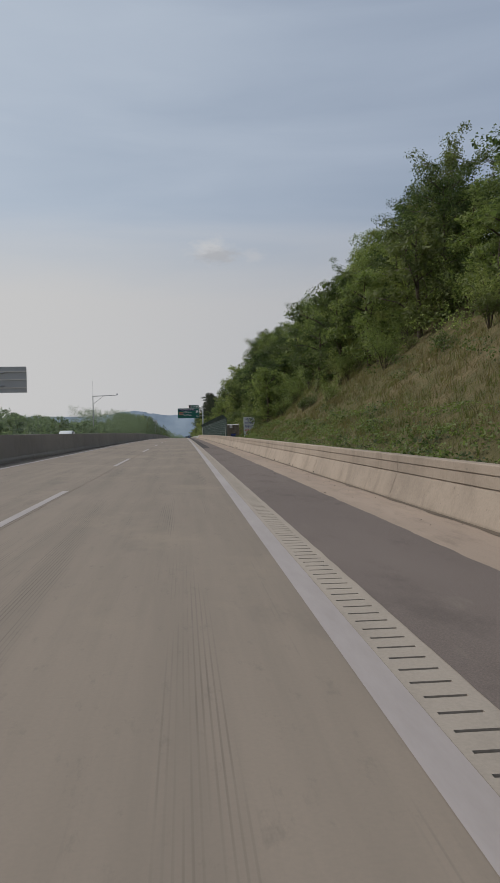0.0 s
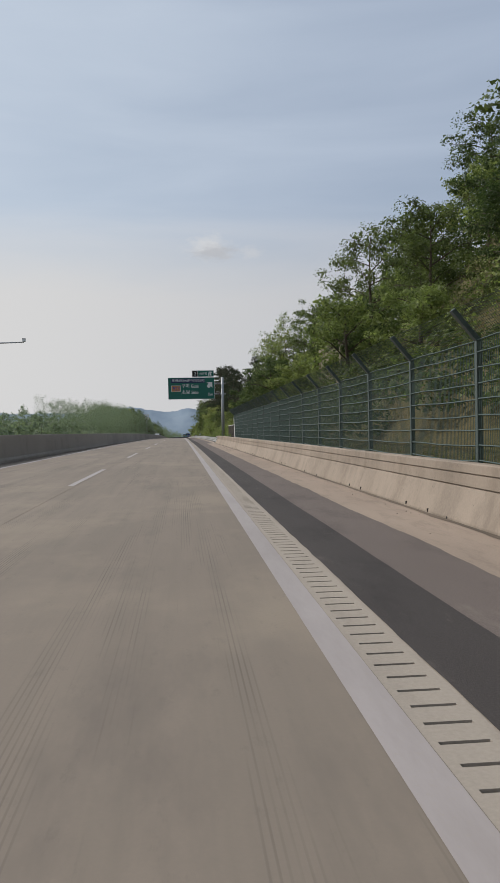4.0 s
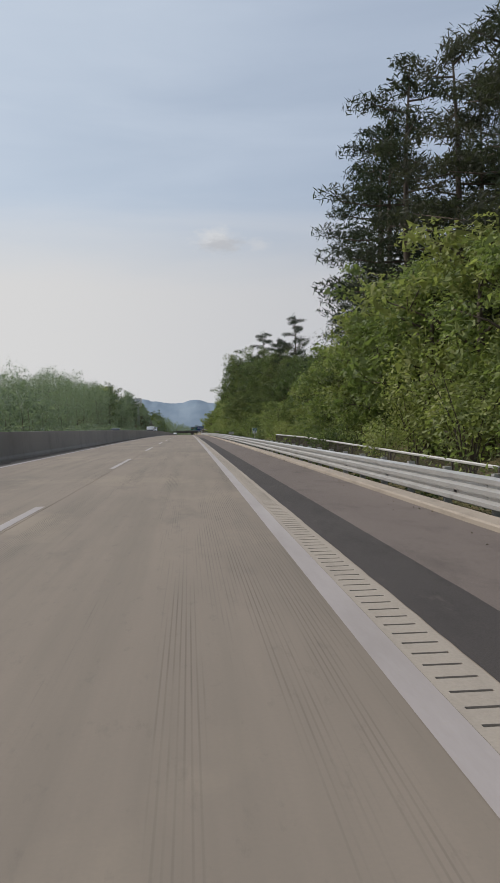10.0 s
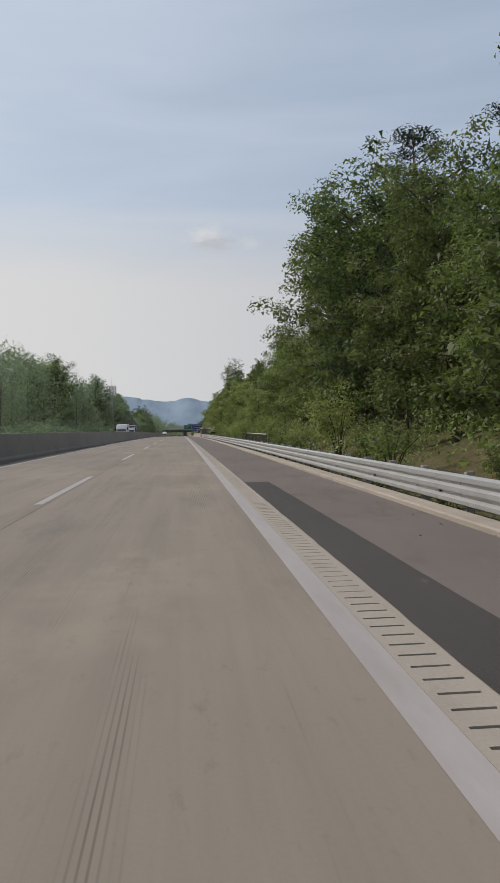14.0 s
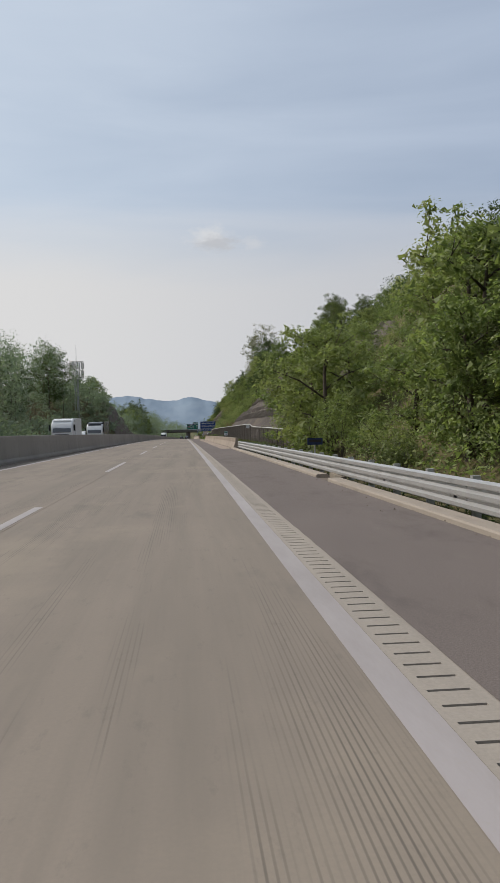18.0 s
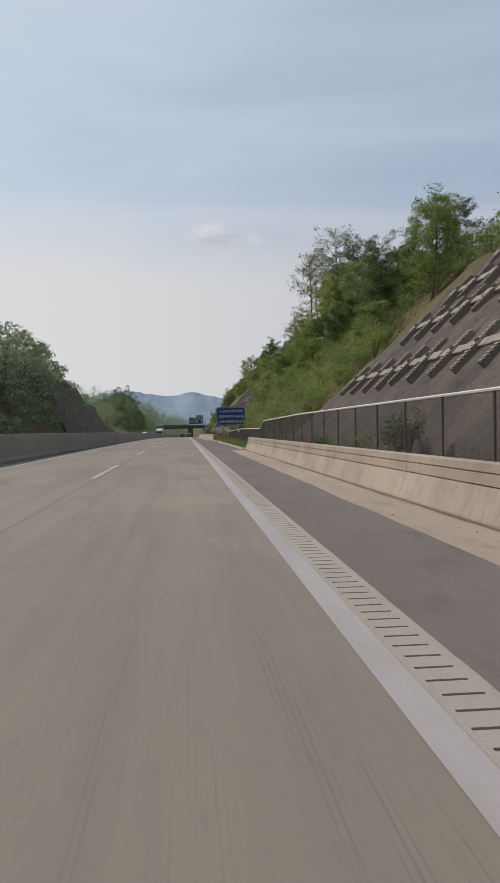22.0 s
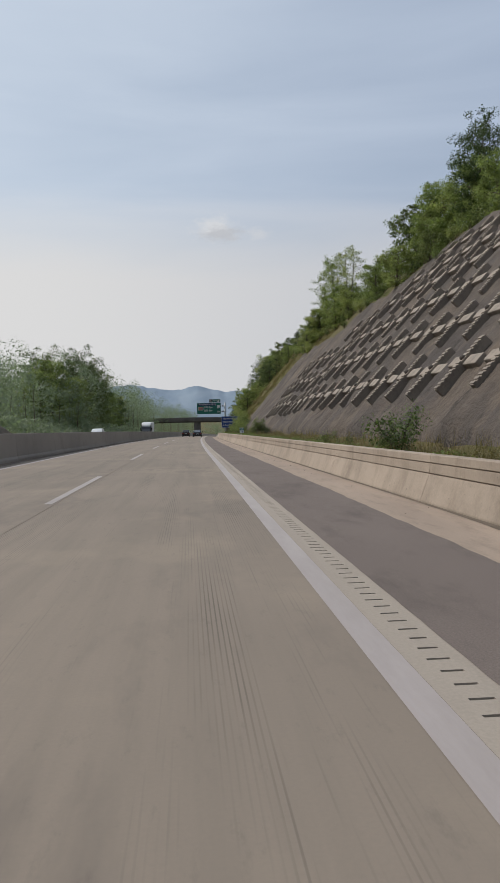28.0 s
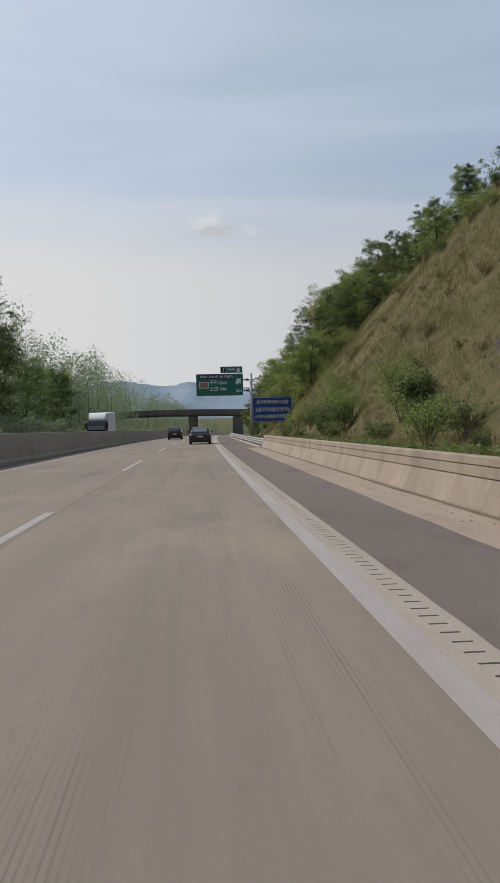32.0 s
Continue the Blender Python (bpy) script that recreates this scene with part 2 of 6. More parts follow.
M_ASPHALT = asphalt("shoulder_asphalt", (0.1149, 0.09388, 0.08379), (0.144, 0.1183, 0.1052))
M_PATCH = asphalt("patched_asphalt", (0.04132, 0.03595, 0.03418), (0.05785, 0.05042, 0.04726))
M_GUTTER = concrete("gutter_concrete", (0.325, 0.255, 0.200), (0.245, 0.192, 0.152), 0.7, (2, 0.4, 1), 40, "UV")
M_KERB = concrete("kerb_concrete", (0.335, 0.2828, 0.2279), (0.2523, 0.2132, 0.174), 0.7, (2, 0.4, 1), 40, "UV")
M_EDGE = concrete("edge_strip_concrete", (0.3262, 0.2828, 0.2366), (0.2697, 0.2349, 0.1984), 0.35, (2, 0.4, 1), 40, "UV")
M_WALL = concrete("barrier_concrete", (0.345, 0.282, 0.224), (0.272, 0.223, 0.177), 0.55, (0.8, 0.8, 0.4), 30, spalls=True)
M_OLDWALL = concrete("old_stained_concrete", (0.27, 0.228, 0.175), (0.135, 0.113, 0.086), 0.9, (2.2, 2.2, 0.4), 20)
M_MEDIAN = concrete("median_concrete", (0.33, 0.30, 0.265), (0.26, 0.24, 0.215), 0.5, (0.522, 0.261, 0.261), 30)
# shade of the bridge's backlit side is put into this dark colour
M_BRIDGE = concrete("backlit_bridge_concrete", (0.115, 0.106, 0.096), (0.075, 0.070, 0.064), 0.6, (1, 1, 0.3), 20)
M_SILT = concrete("dark_silt", (0.15, 0.118, 0.088), (0.085, 0.068, 0.052), 0.6, (1, 1, 1), 30)
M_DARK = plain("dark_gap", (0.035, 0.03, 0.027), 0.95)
k = Mat("worn_white_paint", 0.6, 0, 0.4)
c = k.mix(k.ramp(k.noise(1.2, 6, 0.75, "UV", (1.5, 0.25, 1)), 0.38, 0.66), (0.345, 0.308, 0.297), (0.285, 0.252, 0.238))
k.colour(k.mix(k.ramp(k.noise(30, 4, 0.7, "UV"), 0.55, 0.8, 0, 0.6), c, (0.33, 0.29, 0.25)))
M_PAINT = k.m
k = Mat("soil_and_grass", 0.95, 0, 0.15)
c = k.mix(k.ramp(k.noise(0.12, 6, 0.65), 0.33, 0.6), (0.092, 0.090, 0.036), (0.150, 0.118, 0.062))
c = k.mix(k.ramp(k.noise(1.4, 6, 0.7), 0.4, 0.7, 0, 0.8), c, (0.062, 0.068, 0.025))
k.colour(c).bump(k.noise(3, 6, 0.7), 0.9, 0.25)
M_GROUND = k.m
k = Mat("sprayed_concrete", 0.93, 0, 0.2)
c = k.mix(k.ramp(k.noise(0.25, 6, 0.65), 0.35, 0.68), (0.105, 0.089, 0.079), (0.072, 0.062, 0.057))
c = k.mix(k.ramp(k.noise(0.22, 6, 0.66, "UV", (1, 0.40, 1)), 0.46, 0.66, 0, 0.75), c, (0.160, 0.127, 0.098))
c = k.mix(k.ramp(k.noise(0.30, 6, 0.66, "UV", (1, 0.30, 1)), 0.52, 0.70, 0, 0.7), c, (0.046, 0.039, 0.034))
c = k.mix(k.ramp(k.noise(4.0, 6, 0.75), 0.46, 0.72, 0, 0.5), c, (0.054, 0.047, 0.041))
c = k.mix(k.ramp(k.noise(0.9, 5, 0.7, "UV", (1.4, 0.5, 1)), 0.56, 0.66, 0, 0.75), c, (0.033, 0.028, 0.026))
c = k.mix(k.ramp(k.noise(0.5, 6, 0.7, "UV", (1, 0.6, 1)), 0.55, 0.68, 0, 0.6), c, (0.176, 0.139, 0.107))
k.colour(c).bump(k.noise(1.1, 7, 0.7), 1.0, 0.3)
M_SHOT = k.m
k = Mat("brown_rock", 0.95, 0, 0.15)
c = k.mix(k.ramp(k.noise(0.3, 6, 0.7), 0.35, 0.68), (0.195, 0.160, 0.134), (0.125, 0.104, 0.090))
c = k.mix(k.ramp(k.noise(1.6, 6, 0.75), 0.45, 0.7, 0, 0.7), c, (0.105, 0.110, 0.072))
k.colour(c).bump(k.noise(1.5, 7, 0.75), 1.0, 0.35)
M_ROCK = k.m
M_ANCHOR = concrete("anchor_block_concrete", (0.29, 0.247, 0.202), (0.18, 0.153, 0.127), 0.9, (1, 1, 1), 25)
M_STEEL = plain("galvanised_steel", (0.50, 0.49, 0.475), 0.42, 0.55, 0.25, 2.0)
M_POLE = plain("grey_sign_pole", (0.34, 0.35, 0.36), 0.45, 0.35, 0.2, 1.5)
M_GREENPOST = plain("green_painted_steel", (0.075, 0.10, 0.092), 0.45, 0.2, 0.3)
M_GREENWIRE = plain("green_coated_wire", (0.055, 0.085, 0.075), 0.5, 0.1, 0.3)
M_LINK = plain("rusty_chain_link", (0.1088, 0.0918, 0.0792), 0.7, 0.3, 0.4)
M_RAILWHITE = plain("pale_fence_rail", (0.55, 0.53, 0.50), 0.5, 0.3, 0.3)
M_SIGNGREEN = plain("sign_green", (0.006, 0.112, 0.086), 0.38, 0, 0.12, 0.7)
M_SIGNBLUE = plain("sign_blue", (0.010, 0.040, 0.185), 0.38, 0, 0.12, 0.7)
M_SIGNDARK = plain("sign_dark_blue", (0.012, 0.022, 0.075), 0.4, 0, 0.1)
M_SIGNWHITE = plain("sign_white", (0.60, 0.62, 0.63), 0.4, 0, 0.08)
M_SIGNTAN = plain("route_shield_amber", (0.42, 0.19, 0.05), 0.4, 0, 0.15)
M_RED = plain("sign_red", (0.45, 0.05, 0.05), 0.4, 0, 0.1)
M_NAVY = plain("sign_navy", (0.03, 0.05, 0.25), 0.4, 0, 0.1)
M_BARK = concrete("bark", (0.105, 0.082, 0.062), (0.055, 0.044, 0.035), 0.5, (4, 4, 0.6), 18)


def leaf_material(name, dark, light, warm, shine=0.6):
    """Leaves: colours shift from plant to plant and from leaf to leaf, and light passes through."""
    k = Mat(name, shine, 0, 0.35)
    g = k.n.new("ShaderNodeNewGeometry")
    o = k.n.new("ShaderNodeObjectInfo")
    c = k.mix(k.ramp(g.outputs["Random Per Island"], 0.0, 1.0), dark, light)
    c = k.mix(k.ramp(o.outputs["Random"], 0.45, 1.0, 0, 0.65), c, warm)
    c = k.mix(k.ramp(o.outputs["Random"], 0.0, 0.32, 0.6, 0.0), c, dark)
    c = k.mix(k.ramp(k.noise(0.8, 3), 0.42, 0.66, 0, 0.65), c, dark)
    k.colour(c)
    t = k.n.new("ShaderNodeBsdfTranslucent")
    k.l.new(k.mix(0.6, c, (0.80, 1.0, 0.42), "MULTIPLY"), t.inputs["Color"])
    add = k.n.new("ShaderNodeMixShader")
    add.inputs[0].default_value = 0.5
    k.l.new(k.b.outputs[0], add.inputs[1])
    k.l.new(t.outputs[0], add.inputs[2])
    k.l.new(add.outputs[0], k.n["Material Output"].inputs[0])
    return k.m


M_LEAF = leaf_material("broad_leaves", (0.044, 0.066, 0.026), (0.165, 0.208, 0.078), (0.205, 0.215, 0.080))
M_LEAFPALE = leaf_material("pale_young_leaves", (0.125, 0.163, 0.056), (0.345, 0.388, 0.136), (0.380, 0.375, 0.142))
# far woods: haze of the air is put into these paler, greyer leaf colours
M_LEAFHAZE = leaf_material("haze_paled_leaves", (0.175, 0.215, 0.155), (0.365, 0.41, 0.285), (0.41, 0.42, 0.285))
M_PINE = leaf_material("pine_needles", (0.024, 0.034, 0.022), (0.056, 0.070, 0.042), (0.082, 0.070, 0.048))
M_LOCUST = leaf_material("sparse_blossom_leaves", (0.135, 0.142, 0.075), (0.270, 0.262, 0.165), (0.28, 0.24, 0.155))
M_GRASS = leaf_material("grass_blades", (0.095, 0.125, 0.032), (0.195, 0.205, 0.070), (0.22, 0.18, 0.08))
M_DRY = leaf_material("dry_grass", (0.152, 0.123, 0.056), (0.268, 0.212, 0.112), (0.25, 0.186, 0.105))


# ---- builders ----
def mesh(name, verts, faces, mats, uv=None, smooth=False, index=None):
    me = bpy.data.meshes.new(name)
    me.from_pydata(verts, [], faces)
    for m in (mats if isinstance(mats, (list, tuple)) else [mats]):
        me.materials.append(m)
    if uv is not None:
        layer = me.uv_layers.new(name="uv")
        flat = np.array([uv[v] for f in faces for v in f], dtype=np.float32)
        layer.data.foreach_set("uv", flat.ravel())
    if smooth:
        me.polygons.foreach_set("use_smooth", [True] * len(me.polygons))
    if index is not None:
        me.polygons.foreach_set("material_index", index)
    me.update()
    return me


def ob(name, me, parent=None, m=None, label=""):
    o = new(name, me)
    if parent is not None:
        o.parent = parent
    if m is not None:
        o.matrix_basis = m
    if label:
        o["label"] = label
    return o


def base(name, m, label, category, group="", kind=""):
    """An empty at the foot of a thing, to which its parts belong."""
    e = new(name)
    e.empty_display_size = 0.2
    e.matrix_basis = m
    return tagged(e, label, category, group, kind)


def steps(s0, s1, step):
    n = max(1, round((s1 - s0) / step))
    return [s0 + (s1 - s0) * i / n for i in range(n + 1)]


def strip_mesh(name, profile, s0, s1, mat, step=8.0, closed=False, caps=False, smooth=False):
    """A cross-section [(lat, z)] swept along the road."""
    ss, n = steps(s0, s1, step), len(profile)
    verts = [at(s, x, z) for s in ss for x, z in profile]
    along = [0.0]
    for (x0, z0), (x1, z1) in zip(profile, profile[1:]):
        along.append(along[-1] + math.hypot(x1 - x0, z1 - z0))
    uv = [(profile[0][0] + a, s) for s in ss for a in along]
    faces = []
    for i in range(len(ss) - 1):
        for j in range(n if closed else n - 1):
            a, b = i * n + j, i * n + (j + 1) % n
            faces.append((a, b, b + n, a + n))
    if caps:
        faces.append(tuple(reversed(range(n))))
        faces.append(tuple(range((len(ss) - 1) * n, len(ss) * n)))
    return mesh(name, verts, faces, mat, uv, smooth)


def strip(name, profile, s0, s1, mat, label, category, kind="structure", step=8.0, **more):
    return tagged(new(name, strip_mesh(name, profile, s0, s1, mat, step, **more)), label, category, kind=kind)


def solid(*pieces):
    """One mesh's vertices and faces from boxes (x0, x1, y0, y1, z0, z1)."""
    verts, faces = [], []
    for x0, x1, y0, y1, z0, z1 in pieces:
        i = len(verts)
        verts += [(x, y, z) for z in (z0, z1) for x, y in ((x0, y0), (x1, y0), (x1, y1), (x0, y1))]
        faces += [(i + 3, i + 2, i + 1, i), (i + 4, i + 5, i + 6, i + 7), (i, i + 1, i + 5, i + 4), (i + 1, i + 2, i + 6, i + 5), (i + 2, i + 3, i + 7, i + 6), (i + 3, i, i + 4, i + 7)]
    return verts, faces


def box_mesh(name, mat, *pieces, bevel=0.0):
    verts, faces = solid(*pieces)
    me = mesh(name, verts, faces, mat)
    if bevel:
        bm = bmesh.new()
        bm.from_mesh(me)
        bmesh.ops.bevel(bm, geom=bm.edges[:], offset=bevel, segments=2, affect="EDGES", profile=0.6)
        bm.to_mesh(me)
        bm.free()
    return me


def tube(points, radii, sides=6):
    """A tapered tube through points: vertices and faces."""
    verts, faces = [], []
    pts = [Vector(p) for p in points]
    for i, p in enumerate(pts):
        way = (pts[min(i + 1, len(pts) - 1)] - pts[max(i - 1, 0)]).normalized()
        side = way.cross(Vector((0.31, 0.95, 0.05))).normalized()
        up = way.cross(side)
        r = radii[i] if isinstance(radii, (list, tuple)) else radii
        verts += [p + r * (math.cos(q) * side + math.sin(q) * up) for q in (2 * math.pi * j / sides for j in range(sides))]
    for i in range(len(pts) - 1):
        for j in range(sides):
            a, b = i * sides + j, i * sides + (j + 1) % sides
            faces.append((a, b, b + sides, a + sides))
    faces += [tuple(reversed(range(sides))), tuple(range((len(pts) - 1) * sides, len(pts) * sides))]
    return verts, faces


def merged(*groups):
    verts, faces = [], []
    for v, f in groups:
        i = len(verts)
        verts += list(v)
        faces += [tuple(q + i for q in p) for p in f]
    return verts, faces


# ---- the lie of the land ----
def blend(table, s):
    """Numbers that change along the road, eased from row to row."""
    if s <= table[0][0]:
        return table[0][1:]
    for a, b in zip(table, table[1:]):
        if s < b[0]:
            u = (s - a[0]) / (b[0] - a[0])
            u = u * u * (3 - 2 * u)
            return [p + (q - p) * u for p, q in zip(a[1:], b[1:])]
    return table[-1][1:]


# along the road: shelf height, where the bank starts, its slope, its height, slope of the hill above it
RIGHT_BANK = [(-150, 0.55, 5.6, 0.75, 16, 0.30), (70, 0.55, 5.8, 0.75, 15, 0.30), (80, 0.62, 6.6, 0.95, 16, 0.25), (150, 0.62, 6.6, 0.9, 14, 0.2), (172, 0.62, 6.6, 0.7, 9, 0.2), (188, 0.5, 7.0, 0.45, 6, 0.15), (205, -0.15, 7.5, 0.32, 5, 0.15),
              (430, -0.15, 7.5, 0.35, 6, 0.15), (465, -0.15, 8.0, 0.8, 9, 0.4), (490, 0.3, 7.6, 0.95, 9.5, 0.55), (565, 0.4, 7.4, 1.0, 10, 0.55), (585, 0.2, 7.4, 0.95, 12, 0.4), (640, 0.3, 7.2, 1.05, 13.5, 0.35),
              (730, 0.5, 7.2, 1.1, 14, 0.3), (760, 0.5, 7.2, 1.15, 16, 0.5), (800, 0.4, 7.2, 1.2, 18, 0.4), (845, 0.2, 7.8, 1.1, 15, 0.2), (880, 0.0, 9.0, 0.5, 8, 0.2), (920, -0.3, 11, 0.25, 4, 0.1), (1100, -0.4, 14, 0.2, 3, 0.05)]
LEFT_BANK = [(-150, -0.2, 17, 0.1, 1.0, 0.02), (330, -0.2, 17, 0.1, 1.0, 0.03), (430, 0.0, 17.5, 0.25, 4, 0.1), (560, 0.0, 17, 0.4, 6, 0.12), (600, 0.0, 16.0, 0.9, 7.5, 0.1), (630, 0.0, 15.9, 2.1, 10.5, 0.1), (668, 0.0, 15.9, 2.3, 10.5, 0.08), (695, 0.0, 15.9, 1.9, 7.2, 0.06),
             (722, 0.0, 16.0, 1.1, 3.6, 0.05), (745, 0.0, 16.4, 0.4, 1.6, 0.05), (1100, 0.0, 18, 0.2, 3, 0.05)]


def lumps(s, lat, size, seed):
    return noise.noise(Vector((s / size, lat / size, seed)))


def on_cut(s, s0, s1):
    """1 on the even, sprayed part of a cut slope, easing to 0 beyond its ends."""
    return max(0.0, min(1.0, (s - s0) / 8 + 1, (s1 - s) / 8 + 1))


def land(s, lat):
    """The ground's height over the road at that place."""
    d = abs(lat)
    shelf, foot, slope, top, hill = blend(RIGHT_BANK if lat > 0 else LEFT_BANK, s)
    if lat > 0:
        if d < 4.9:
            return -0.35
        if d < foot:
            u = min(1.0, (d - 4.9) / 0.35)
            return -0.35 + (shelf + 0.35) * u
    else:
        if d < 15.0:
            return -0.35
        if d < foot:
            return -0.35 + (shelf + 0.35) * min(1.0, (d - 15.0) / 0.6)
    run = top / max(slope, 0.05)
    z = shelf + min(d - foot, run) * slope
    if d - foot > run:
        far = d - foot - run
        z += hill * min(far, 40) - 0.04 * max(0, min(far - 60, 200))
    u = min(1.0, (d - foot) / 3)
    if lat > 0 and d - foot < run:
        u *= 1 - 0.75 * max(on_cut(s, 490, 574), on_cut(s, 636, 760))
    return z + u * (0.45 * lumps(s, lat, 3.1, 1.0) + 0.9 * lumps(s, lat, 9.0, 5.0))


lats = [-3000, -1500, -700, -350, -200, -130] + [-90 + 6 * i for i in range(9)] + [-38 + 2 * i for i in range(10)] + [-18, -17, -16, -15.6, -15, -10, 0, 4.85, 4.9, 5.1, 5.25, 5.6] + [6 + 0.75 * i for i in range(24)] + [24 + 2 * i for i in range(10)] + [45 + 6 * i for i in range(9)] + [110, 160, 240, 400, 800, 1600, 3000]
rows = [-400, -150, -60] + [-30 + 3 * i for i in range(310)] + [905 + 12 * i for i in range(25)] + [1250, 1400, 1700, 2200, 3000, 4500]
verts = [at(s, x, land(min(s, 1150), x)) for s in rows for x in lats]
n = len(lats)
faces = [(i * n + j, i * n + j + 1, (i + 1) * n + j + 1, (i + 1) * n + j) for i in range(len(rows) - 1) for j in range(n - 1)]
tagged(new("ground", mesh("ground", verts, faces, M_GROUND, smooth=True)), "rough verge and hillsides of soil and dry grass", "ground", kind="structure")

# ---- carriageway ----
ROAD0, ROAD1 = -60.0, 1180.0
strip("road_base", [(-15.2, -0.04), (4.9, -0.04)], ROAD0, ROAD1, M_DARK, "dark road bed under the joints of the carriageway", "road bed", step=12)
strip("road_right_lane", [(-1.66, -0.04), (-1.66, 0.0), (1.888, 0.0)], ROAD0, ROAD1, M_ROAD, "tan concrete driving lane with worn lengthwise grooves", "road")
strip("road_left_lane", [(-7.1, -0.04), (-7.1, 0.0), (-1.668, 0.0), (-1.668, -0.04)], ROAD0, ROAD1, M_ROAD, "tan concrete passing lane with worn lengthwise grooves", "road")
strip("road_opposite", [(-15.0, 0.0), (-7.8, 0.0)], ROAD0, ROAD1, M_ROAD, "concrete lanes of the opposite carriageway behind the median", "road", step=12)
strip("road_line", [(1.69, 0.004), (1.882, 0.004)], ROAD0, ROAD1, M_PAINT, "solid white edge line between lane and shoulder", "road marking", step=6)
strip("road_line", [(-6.08, 0.004), (-5.89, 0.004)], ROAD0, ROAD1, M_PAINT, "solid white edge line beside the median", "road marking", step=6)
s = 8.0 - 60
while s < 1000:
    strip("lane_dash", [(-1.875, 0.004), (-1.725, 0.004)], s, s + 8, M_PAINT, "white dash of the lane line on concrete", "road marking", step=4)["group"] = "lane dashes"
    s += 20
# edge strip with sawn rumble grooves; some runs are filled with dirt, and beyond the first anchored slope only their outer ends stay open
verts, uv, faces, floor_of = [], [], [], []
s, n = ROAD0, 0
while s < 800:
    full = noise.noise(Vector((s * 0.22, 3.0, 0.0)))
    deep = -0.028 if full < 0.22 else -0.004
    inner, outer = (1.945, 2.142) if s < 545 else (2.02 + 0.03 * noise.noise(Vector((s * 1.7, 8.0, 0))), 2.125)
    inner, outer = inner - 0.01 + 0.022 * noise.noise(Vector((s * 3.1, 1.0, 0))), outer + 0.004 + 0.014 * noise.noise(Vector((s * 2.7, 5.0, 0)))
    for y, z in ((s, 0.0), (s + 0.174, 0.0), (s + 0.176, deep), (s + 0.202, deep), (s + 0.204, 0.0)):
        for x in (1.888, inner - 0.004, inner, outer, outer + 0.004, 2.225):
            verts.append(at(y, x, z if x in (inner, outer) else 0.0))
            uv.append((x, y))
    n += 1
    s += 0.206
rows_in = 5 * n
for i in range(rows_in - 1):
    for j in range(5):
        faces.append((6 * i + j, 6 * i + j + 1, 6 * i + j + 7, 6 * i + j + 6))
        # floors of open grooves are coloured dark, deepening their shade
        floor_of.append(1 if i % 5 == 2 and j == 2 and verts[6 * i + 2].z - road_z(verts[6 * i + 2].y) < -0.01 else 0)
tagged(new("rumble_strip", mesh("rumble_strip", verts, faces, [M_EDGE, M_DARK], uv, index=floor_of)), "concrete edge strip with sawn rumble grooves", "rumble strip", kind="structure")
strip("edge_strip_far", [(1.888, 0.0), (2.225, 0.0)], 800, ROAD1, M_EDGE, "concrete edge strip of the far road", "road edge")


def ragged_strip(name, x0, x1, z, s0, s1, mat, label, category, fray0=0.014, fray1=0.0):
    """A sheet of asphalt with broken edges."""
    ss = steps(s0, s1, 0.22 if s1 < 830 else 2.0)
    verts, uv = [], []
    for s in ss:
        a = x0 + fray0 * (noise.noise(Vector((s * 2.3, x0, 1.0))) + 0.6 * noise.noise(Vector((s * 0.4, x0, 2.0))))
        b = x1 + fray1 * (noise.noise(Vector((s * 1.6, x1, 1.0))) + 1.2 * noise.noise(Vector((s * 0.3, x1, 2.0))))
        for x in (a, b):
            verts.append(at(s, x, z))
            uv.append((x, s))
    faces = [(2 * i, 2 * i + 1, 2 * i + 3, 2 * i + 2) for i in range(len(ss) - 1)]
    return tagged(new(name, mesh(name, verts, faces, mat, uv)), label, category, kind="structure")


WALLED = [(-60, 188.4), (498.2, 573.2), (627.2, 791.3)]
ragged_strip("shoulder_patch", 2.212, 2.79, 0.007, 55, 372, M_PATCH, "darker band of newer asphalt along the shoulder", "road patch", 0.014, 0.008)
for a, b in WALLED:
    ragged_strip("shoulder", 2.216, 3.545, 0.0035, a, b, M_ASPHALT, "grey asphalt shoulder beside the barrier", "shoulder", 0.010, 0.03)
    strip("gutter", [(3.47, -0.02), (3.475, 0.001), (4.1, 0.009), (4.45, 0.03)], a, b, M_GUTTER, "sandy concrete gutter at the foot of the barrier", "gutter")
for a, b in ((188.4, 498.2), (573.2, 627.2), (791.3, ROAD1)):
    ragged_strip("shoulder", 2.216, 4.27, 0.0035, a, b, M_ASPHALT, "grey asphalt shoulder", "shoulder", 0.010)
    for e0, e1 in ((a, 460.6), (462.2, b)) if a < 461 < b else ((a, 609.4), (610.6, b)) if a < 610 < b else ((a, b),):
        strip("kerb", [(4.26, -0.06), (4.265, 0.06), (4.29, 0.085), (4.57, 0.09), (4.6, 0.06), (4.62, -0.2)], e0, e1, M_KERB, "low sandy concrete kerb along the shoulder", "kerb", step=4, caps=True)
for s in (461.4, 610.0):
    drain = base("drain_inlet", place(s, 4.45), "dark concrete drain opening in the kerb", "drain", kind="structure")
    ob("floor", box_mesh("drain_floor", M_SILT, (-0.2, 0.3, -0.8, 0.8, -0.12, -0.02)), drain)
    ob("back", box_mesh("drain_back", M_OLDWALL, (0.16, 0.3, -0.75, 0.75, -0.02, 0.12), bevel=0.02), drain)
# one expansion joint across the lanes
strip("expansion_joint", [(-7.05, 0.0045), (2.2, 0.0045)], 183.52, 183.56, M_DARK, "dark narrow joint across the concrete lanes", "road joint", step=1)

